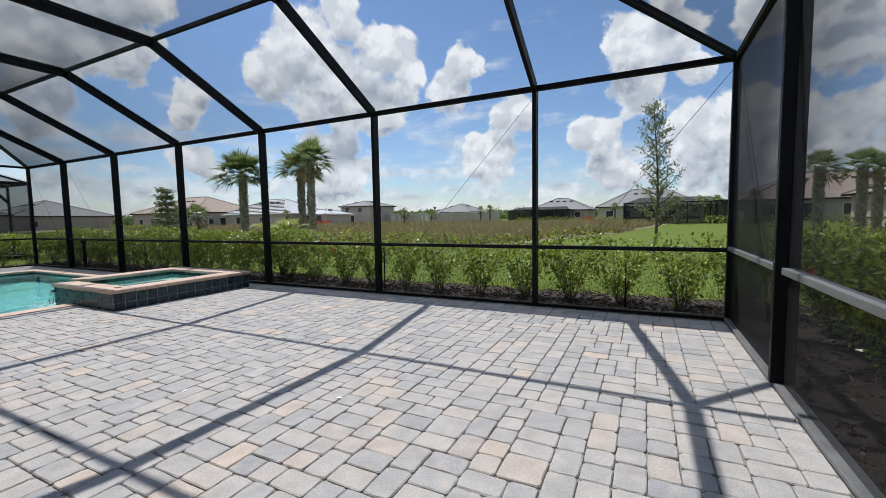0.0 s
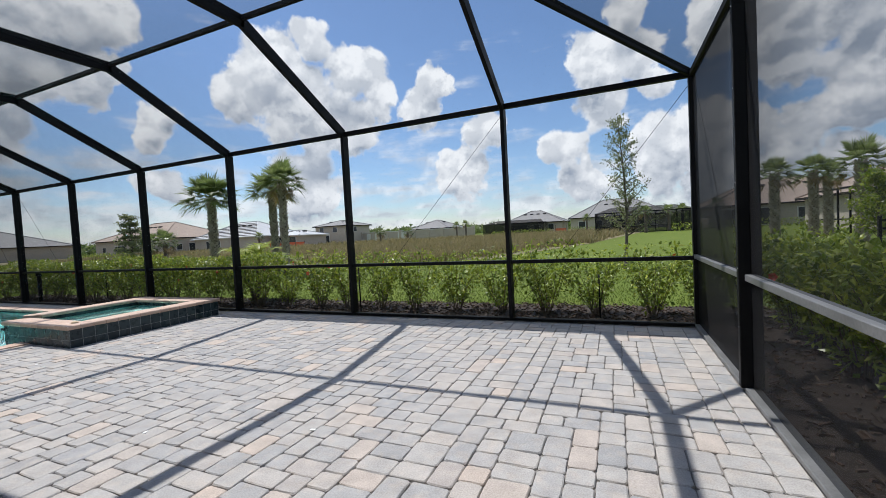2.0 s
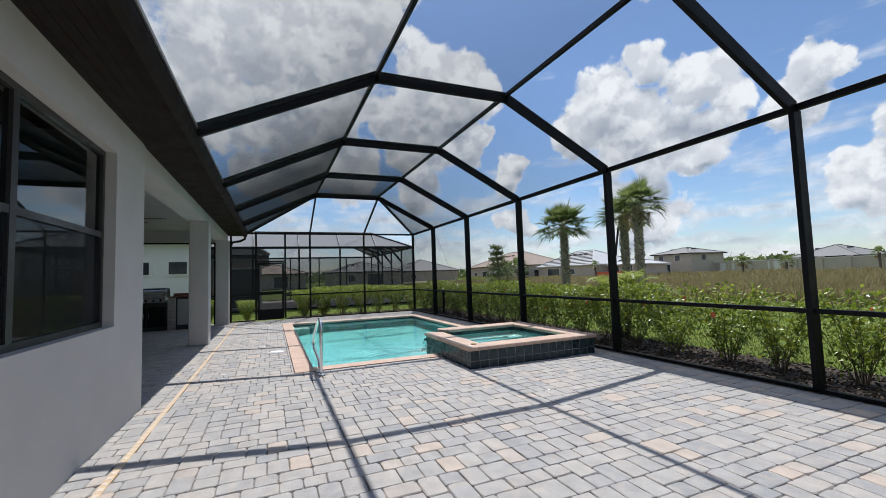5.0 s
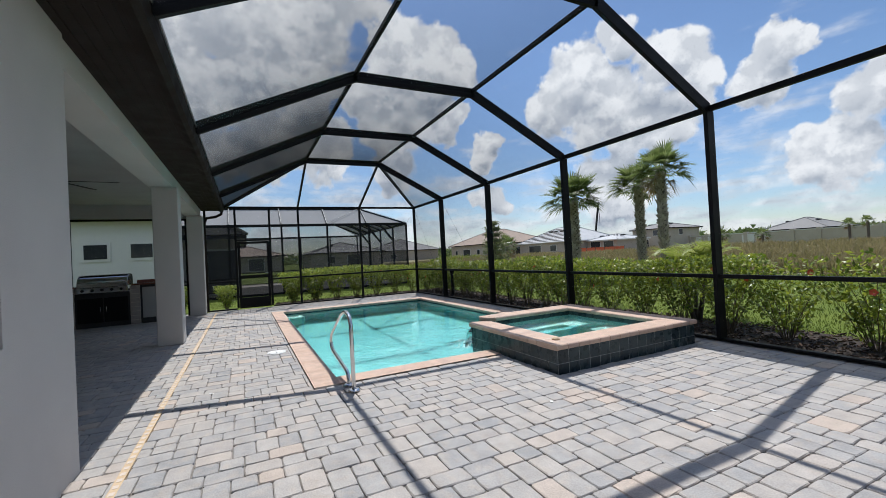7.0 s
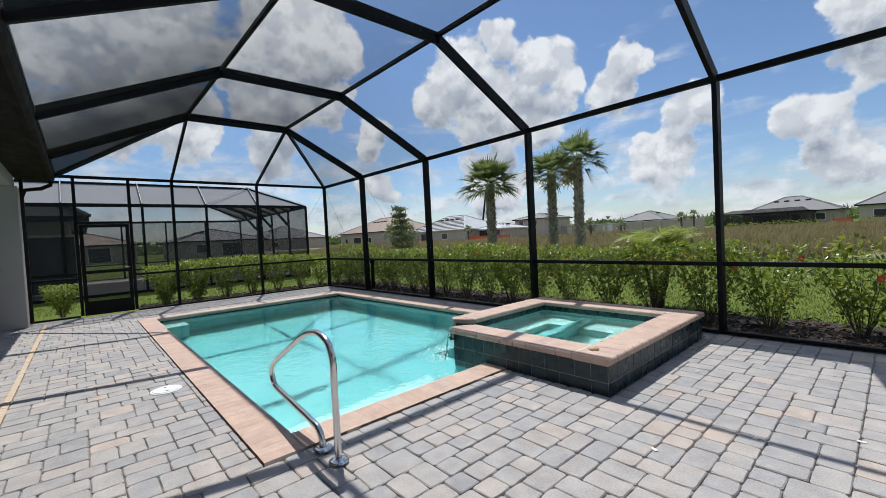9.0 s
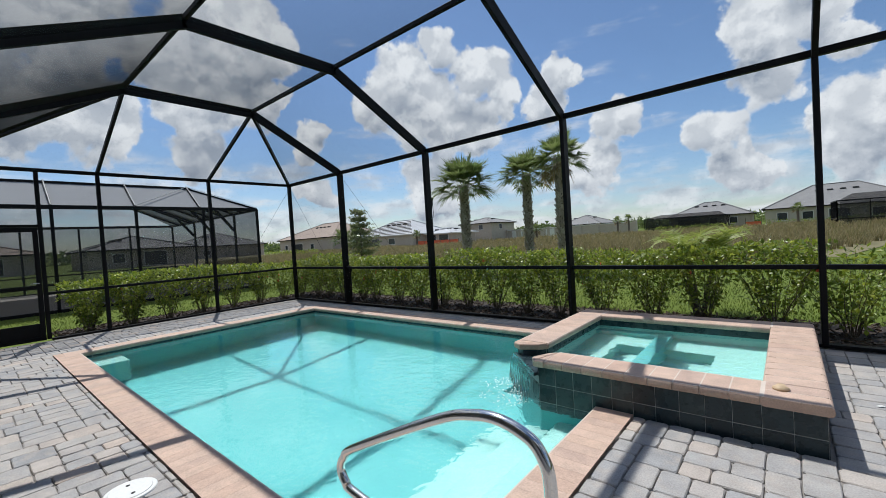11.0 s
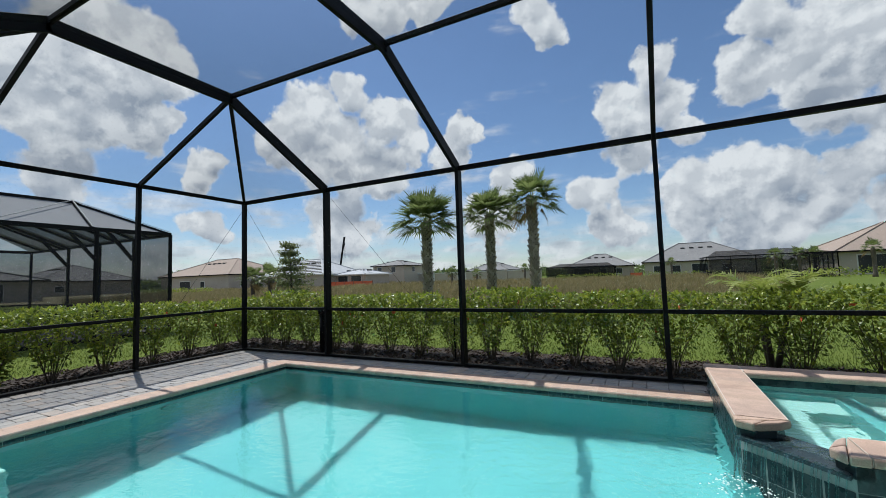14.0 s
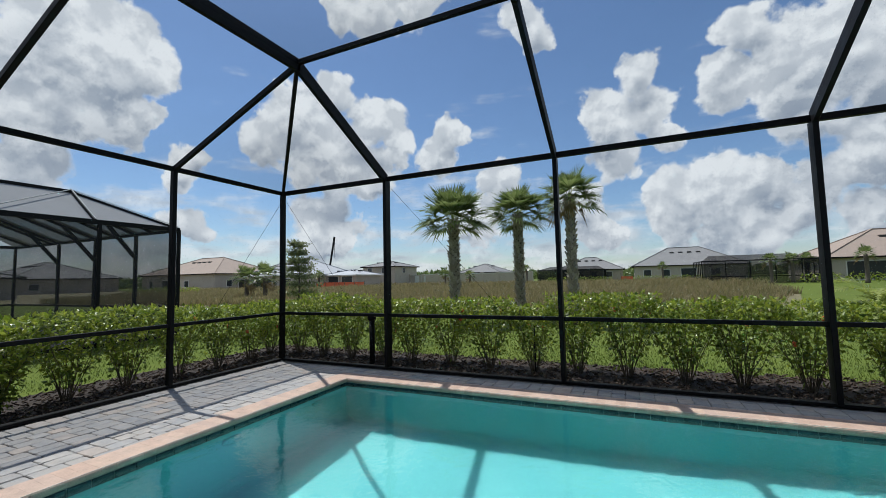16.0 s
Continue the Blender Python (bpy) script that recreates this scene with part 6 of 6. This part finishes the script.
# dark lanai cages on the backs of far houses
for x0, x1, y0, y1 in ((-33, -16, 112, 120), (-1, 12.5, 66, 74), (16, 24, 32, 40)):
    c = thing("far_screen_enclosure", (0, 0, 0), "dark screened pool cage behind a far house", "pool cage", "far cages")
    bm = bmesh.new()
    for a, b in (((x0, y0), (x1, y0)), ((x0, y0), (x0, y1)), ((x1, y0), (x1, y1))):
        n = 5
        for k in range(n + 1):
            px, py = a[0] + (b[0] - a[0]) * k / n, a[1] + (b[1] - a[1]) * k / n
            beam(bm, (px, py, GROUND), (px, py, 2.9), 0.1, 0.1)
        beam(bm, (*a, 2.9), (*b, 2.9), 0.1, 0.14)
        beam(bm, (*a, 0.8), (*b, 0.8), 0.08, 0.1)
    part("cage_frame", bm, M_ALU, c)
    for rep in range(2):
        o = 0.25 * rep
        for pts in (((x0 + o, y0 + o, GROUND), (x1 - o, y0 + o, GROUND), (x1 - o, y0 + o, 2.9), (x0 + o, y0 + o, 2.9)), ((x0 + o, y0 + o, 2.9), (x1 - o, y0 + o, 2.9), (x1 - 2, y1, 3.9), (x0 + 2, y1, 3.9))):
            bm = bmesh.new()
            bm.faces.new([bm.verts.new(p) for p in pts])
            part("screen_panel", bm, M_SCREEN_FAR, c)

# long beige wall across the field, with pillars
gw = thing("garden_wall", (0, 0, 0), "long beige stucco boundary wall with pillars", "wall")
part("wall_panel", box_mesh(-66, -32, 99.8, 100.2, GROUND, 2.4), M_HOUSE, gw)
part("cap", box_mesh(-66.1, -31.9, 99.7, 100.3, 2.4, 2.55), M_TRIM, gw)
for k in range(9):
    x = -66 + k * 4.25
    part("pillar", box_mesh(x - 0.35, x + 0.35, 99.5, 100.5, GROUND, 2.75), M_HOUSE, gw)
for x, w_ in ((-64.2, 1.2), (-62.2, 1.2), (-54, 2.4)):
    part("gate_panel", box_mesh(x, x + w_, 99.6, 99.8, GROUND, 2.2), M_TRIM, gw, "white gate panel")
gw2 = thing("garden_wall", (0, 0, 0), "long beige stucco boundary wall in the distance", "wall")
part("wall_panel", box_mesh(-130, -92, 95.8, 96.2, GROUND, 2.6), M_HOUSE, gw2)
part("cap", box_mesh(-130, -92, 95.7, 96.3, 2.6, 2.72), M_TRIM, gw2)
net = thing("barrier_net", (0, 0, 0), "orange construction barrier net on thin stakes", "barrier net")
part("net", box_mesh(-69, -57, 66, 66.05, GROUND + 0.2, 1.1), M_ORANGE, net)
for k in range(6):
    x = -69 + 2.4 * k
    part("stake", box_mesh(x - 0.04, x + 0.04, 65.93, 66.0, GROUND, 1.3), M_BARK, net)
net = thing("barrier_net", (0, 0, 0), "short orange barrier net beside a far house", "barrier net")
part("net", box_mesh(-12, -9.5, 105, 105.05, GROUND + 0.2, 0.9), M_ORANGE, net)
part("stake", box_mesh(-12.1, -12, 105, 105.05, GROUND, 1.8), M_BARK, net)
part("stake", box_mesh(-9.5, -9.4, 105, 105.05, GROUND, 1.8), M_BARK, net)
crane = thing("crane", (0, 0, 0), "thin dark crane boom above the building site", "crane")
part("boom", beam_mesh((-80, 82, GROUND), (-77.5, 82, 12.5), 0.35, 0.35, 0), M_ALU, crane)
part("hook_line", beam_mesh((-77.5, 82, 12.5), (-77.4, 82, 7), 0.08, 0.08, 0), M_ALU, crane)

# black picket fence beyond the side screen
fence = thing("picket_fence", (0, 0, 0), "black aluminium picket fence on the lawn", "fence")
FY = 12.2
for z in (0.15, 1.02, 1.2):
    part("rail", box_mesh(7.2, 22, FY - 0.02, FY + 0.02, GROUND + z, GROUND + z + 0.035), M_ALU, fence)
picket = mesh_of("picket", box_mesh(-0.009, 0.009, -0.009, 0.009, 0, 1.22), M_ALU)
post_me = mesh_of("fence_post", box_mesh(-0.03, 0.03, -0.03, 0.03, 0, 1.32, 0.004), M_ALU)
for k in range(130):
    ob = new("picket" if k % 16 else "fence_post", picket if k % 16 else post_me)
    ob.location = (7.2 + k * 0.114, FY, GROUND)
    ob.parent = fence

# small things in the bed: a post light and stakes
bl = thing("bollard_light", (-14.3, 6.62, GROUND + 0.03), "short black garden post light among the shrubs", "garden light")
bm = bmesh.new()
cyl(bm, (0, 0), 0.05, 0, 0.78, 14)
part("post", bm, M_ALU, bl)
bm = bmesh.new()
tube(bm, [(0, 0, z) for z in (0.78, 0.80, 0.90, 0.93)], [0.05, 0.075, 0.075, 0.03], 16)
part("cap", bm, M_ALU, bl)
for x, y, h in ((1.55, 6.72, 0.72), (-2.75, 6.62, 0.85), (-11.35, 6.85, 0.75)):
    st = thing("garden_stake", (x, y, GROUND), "thin black stake standing in the mulch", "stake", "garden stakes")
    bm = bmesh.new()
    cyl(bm, (0, 0), 0.012, 0, h, 8)
    part("rod", bm, M_ALU, st)
    bm = bmesh.new()
    tube(bm, [(0, 0, h), (0, 0, h + 0.03)], [0.02, 0.012], 8)
    part("cap", bm, M_ALU, st)


# ---------------------------------------------------------------- grasses, mulch, far woods
def blades(name, pts, hgt, wid, material, per, lean, seed, label, category):
    r = np.random.default_rng(seed)
    n = len(pts)
    P = np.repeat(pts, per, 0)
    m = len(P)
    a = r.uniform(0, 2 * np.pi, m)
    h = np.repeat(hgt, per) * r.uniform(0.55, 1.1, m)
    sp = np.repeat(wid, per)
    off = np.stack([np.cos(a), np.sin(a), np.zeros(m)], 1)
    base = P + off * (r.uniform(0, 1, m) * lean * 0.5)[:, None]
    side = np.stack([-np.sin(a + 0.7), np.cos(a + 0.7), np.zeros(m)], 1) * sp[:, None]
    mid = base + off * (h * lean * 0.35)[:, None] + np.array([0, 0, 1.0]) * (h * 0.6)[:, None]
    tip = base + off * (h * lean * r.uniform(0.5, 1.2, m))[:, None] + np.array([0, 0, 1.0]) * h[:, None]
    V = np.stack([base - side, base + side, mid + side * 0.7, mid - side * 0.7, tip], 1).reshape(-1, 3)
    i = np.arange(m) * 5
    F = [(k, k + 1, k + 2, k + 3) for k in i.tolist()] + [(k + 3, k + 2, k + 4) for k in i.tolist()]
    ob = from_arrays(name, V.tolist(), F, material)
    return tagged(ob, label, category, kind="stuff")


r = np.random.default_rng(4)
# tall field grass, thinning with distance
pts = []
for y0, y1, n in ((18.5, 26, 1500), (26, 38, 1700), (38, 56, 1500), (56, 92, 1600)):
    y = r.uniform(y0, y1, n)
    xr = np.where(y < 34, -6 + (y - 18) * 0.35, 0 + (y - 34) * 0.12)
    x = xr - r.uniform(0, 1, n) ** 1.1 * (26 + 1.45 * y)
    pts.append(np.stack([x, y, np.full(n, GROUND)], 1))
pts = np.concatenate(pts)
dist = pts[:, 1]
patch = np.array([noise.noise(Vector((p[0] * 0.12, p[1] * 0.12, 0))) for p in pts.tolist()])
blades("tall_grass", pts, (0.72 + 0.45 * patch) * (0.85 + 0.004 * dist), 0.012 + 0.00042 * dist, M_FIELD, 15, 0.55, 6, "tall dry green wild grass across the field", "grass")
# lawn blades near the beds
n = 45000
gx, gy = r.uniform(X_E - 7, 12, n), 7.6 + r.uniform(0, 1, n) ** 1.5 * 11
pts = np.stack([gx, gy, np.full(n, GROUND)], 1)
n2 = 5000
pts = np.concatenate([pts, np.stack([r.uniform(NX + 0.3, X_E - 1.9, n2), r.uniform(-3, 8, n2), np.full(n2, GROUND)], 1)])
blades("lawn_grass", pts, np.full(len(pts), 0.055), np.full(len(pts), 0.006), M_BLADE, 2, 0.8, 7, "short mown lawn blades", "grass")
# bark chips
n = 9000
cx = np.concatenate([r.uniform(X_E - 1.9, X_R + 1.7, 6000), r.uniform(X_E - 1.9, X_E - 0.1, 1500), r.uniform(X_R + 0.1, X_R + 1.7, 1500)])
cy = np.concatenate([r.uniform(Y_L + 0.08, 7.8, 6000), r.uniform(1.2, 6, 1500), r.uniform(-2, 6, 1500)])
V, F = [], []
for k in range(n):
    a, t = r.uniform(0, 6.28), r.uniform(-0.5, 0.5)
    l_, w_, h_ = r.uniform(0.015, 0.05), r.uniform(0.006, 0.014), r.uniform(0.004, 0.01)
    d = Vector((math.cos(a), math.sin(a), t)).normalized()
    s = d.cross(Vector((0, 0, 1))).normalized()
    u = s.cross(d)
    c = Vector((cx[k], cy[k], GROUND + 0.035 + abs(t) * l_))
    b = len(V)
    V += [c + d * l_ * i + s * w_ * j + u * h_ * q for i, j, q in ((-1, -1, -1), (1, -1, -1), (1, 1, -1), (-1, 1, -1), (-0.8, -0.8, 1), (0.9, -0.6, 1), (0.8, 0.8, 1), (-0.9, 0.7, 1))]
    F += [(b + 4, b + 5, b + 6, b + 7), (b, b + 1, b + 5, b + 4), (b + 1, b + 2, b + 6, b + 5), (b + 2, b + 3, b + 7, b + 6), (b + 3, b, b + 4, b + 7)]
tagged(from_arrays("bark_chips", V, F, M_MULCH), "loose brown bark mulch chips", "mulch", kind="stuff")
# far woods along the skyline: many small leaf clumps
V, F = [], []
for k in range(6000):
    az = r.uniform(55, 186)
    D = r.uniform(230, 320)
    nn = noise.noise(Vector((az * 0.25, 3, 0)))
    top = 3.2 + 5.5 * max(0, nn + 0.15)
    c = Vector((D * math.cos(radians(az)), D * math.sin(radians(az)), r.uniform(0.5, max(1.0, top))))
    b = len(V)
    for q in range(5):
        o = Vector((r.normal(), r.normal(), r.normal() * 0.6)) * 1.0
        d1, d2 = Vector((r.normal(), r.normal(), r.normal())) * 1.3, Vector((r.normal(), r.normal(), r.normal())) * 1.3
        b = len(V)
        V += [c + o, c + o + d1, c + o + d2]
        F.append((b, b + 1, b + 2))
tagged(from_arrays("far_woods", V, F, M_PALM), "distant dark treeline along the skyline", "trees", kind="stuff")
# low shrubs before the far houses
V, F = [], []
rg = random.Random(77)
for x0, x1, y in ((-9, 8, 108), (9, 28, 64), (12, 20, 31), (-86, -68, 40), (-30, -14, 110), (14, 22, 15.4)):
    for k in range(int((x1 - x0) * 45)):
        hh = 1.1
        p = Vector((rg.uniform(x0, x1), y + rg.uniform(-0.6, 0.6), GROUND + rg.uniform(0.05, hh)))
        leaf_quad(V, F, p, rand_dir(rg), rand_dir(rg, 1), 0.28, 0.09)
tagged(from_arrays("far_shrubs", V, F, M_LEAF), "clipped green shrubs before the far houses", "shrubs", kind="stuff")


# ---------------------------------------------------------------- pavers, last
def paver_outline(w, l, rg):
    """Four worn corners and a wavering point halfway along each side."""
    a, b, out = w / 2, l / 2, []
    for x, y, ux, uy in ((-a, -b, 1, 0), (a, -b, 0, 1), (a, b, -1, 0), (-a, b, 0, -1)):
        c, ln = rg.uniform(0.009, 0.02), w if ux else l
        nx, ny = -uy, ux
        for u, v in ((c, rg.uniform(-0.001, 0.003)), (ln * rg.uniform(0.35, 0.65), rg.uniform(-0.003, 0.004)), (ln - rg.uniform(0.009, 0.02), rg.uniform(-0.001, 0.003))):
            out.append((x + ux * u + nx * v, y + uy * u + ny * v))
    return out


def paver_geo(w, l, rg):
    o = paver_outline(w, l, rg)
    n = len(o)
    t = (rg.uniform(-0.012, 0.012), rg.uniform(-0.012, 0.012))
    v = [(x, y, -0.034) for x, y in o] + [(x, y, -0.007 + rg.uniform(-0.002, 0.003)) for x, y in o]
    v += [(x * (1 - rg.uniform(0.007, 0.016) / w), y * (1 - rg.uniform(0.007, 0.016) / l), t[0] * x + t[1] * y) for x, y in o]
    f = []
    for k in range(n):
        j = (k + 1) % n
        f += [(k, j, n + j, n + k), (n + k, n + j, 2 * n + j, 2 * n + k)]
    f.append(tuple(range(2 * n, 3 * n)))
    return v, f


rg = random.Random(21)
SIZES = (0.155, 0.2325)
shapes = {}
for w in SIZES:
    for l in SIZES:
        shapes[w, l] = [paver_geo(w - 0.004, l - 0.004, rg) for _ in range(9)]
paver_meshes = {}
for key, geos in shapes.items():
    for k, (v, f) in enumerate(geos):
        me = bpy.data.meshes.new("paver")
        me.from_pydata(v, [], f)
        me.materials.append(M_PAVER)
        paver_meshes[key, k] = me


def paved(x0, x1, y0, y1):
    """True where a stone of that reach lies on the deck and clear of pool, spa and drain."""
    def clear(a0, a1, b0, b1):
        return x1 <= a0 or x0 >= a1 or y1 <= b0 or y0 >= b1
    return clear(POOL[0] - 0.004, POOL[1] + 0.004, POOL[2] - 0.004, POOL[3] + 0.004) and clear(SPA[0], SPA[1] - 0.02, SPA[2] + 0.02, SPA[3] - 0.02)


CELL = 0.0775
NCOL = int((X_R - 0.05 - X_E - 0.04) / CELL)
X_LEFT = X_R - 0.05 - NCOL * CELL
level = [0] * NCOL
TOP = int((Y_L - 0.05 - H_IN) / CELL)
V, F, singles = [], [], 0


def lay(cx_, cy_, w, l):
    """One stone, whole, or cut against the coping and the spa."""
    global singles
    if cy_ < Y_W - 0.1 and cx_ > XL1:
        return
    dz = rg.uniform(-0.003, 0.002)
    k = rg.randrange(9)
    if paved(cx_ - w / 2, cx_ + w / 2, cy_ - l / 2, cy_ + l / 2) and l in SIZES:
        if singles < 300 and -3.7 < cx_ < 2.4 and 1.1 < cy_ < 3.2:
            ob = new("paver", paver_meshes[(w, l), k])
            ob.location = (cx_, cy_, dz)
            ob.parent = patio
            singles += 1
            return
        v, f = shapes[w, l][k]
        rx, ry = cx_, cy_
    else:
        rx0, rx1, ry0, ry1 = cx_ - w / 2 + 0.003, cx_ + w / 2 - 0.003, cy_ - l / 2 + 0.003, cy_ + l / 2 - 0.003
        for a0, a1, b0, b1 in ((POOL[0] - 0.006, POOL[1] + 0.006, POOL[2] - 0.006, POOL[3] + 0.006), (SPA[0], SPA[1] - 0.02, SPA[2] + 0.02, SPA[3] - 0.02)):
            if rx1 <= a0 or rx0 >= a1 or ry1 <= b0 or ry0 >= b1:
                continue
            opts = [(rx0, min(rx1, a0), ry0, ry1), (max(rx0, a1), rx1, ry0, ry1), (rx0, rx1, ry0, min(ry1, b0)), (rx0, rx1, max(ry0, b1), ry1)]
            opts = [o for o in opts if o[1] - o[0] > 0.015 and o[3] - o[2] > 0.015]
            if not opts:
                return
            rx0, rx1, ry0, ry1 = max(opts, key=lambda o: (o[1] - o[0]) * (o[3] - o[2]))
        v, f = paver_geo(rx1 - rx0, ry1 - ry0, rg)
        rx, ry = (rx0 + rx1) / 2, (ry0 + ry1) / 2
    b = len(V)
    V.extend((px + rx, py + ry, pz + dz) for px, py, pz in v)
    F.extend(tuple(b + q for q in ff) for ff in f)


# stones of two by two, two by three and three by three modules, fitted at random
while True:
    low = min(level)
    if low >= TOP:
        break
    a = level.index(low)
    b = a
    while b < NCOL and level[b] == low:
        b += 1
    run = b - a
    if run in (2, 3):
        w = run
    elif run == 4:
        w = 2
    else:
        w = 3 if rg.random() < 0.55 else 2
        if run - w == 1:
            w = 5 - w
    h = 3 if rg.random() < (0.22 if w == 3 else 0.45) else 2
    h = min(h, TOP - low)
    if h == TOP - low - 1:
        h = min(3, TOP - low)
    lay(X_LEFT + (a + w / 2) * CELL, H_IN + (low + h / 2) * CELL, SIZES[w - 2], SIZES[h - 2] if h > 1 else CELL)
    for q in range(a, a + w):
        level[q] = low + h
rest = from_arrays("paver_field", V, F, M_PAVER_REST, patio)
tagged(rest, "tumbled grey, charcoal and tan pavers", kind="stuff")
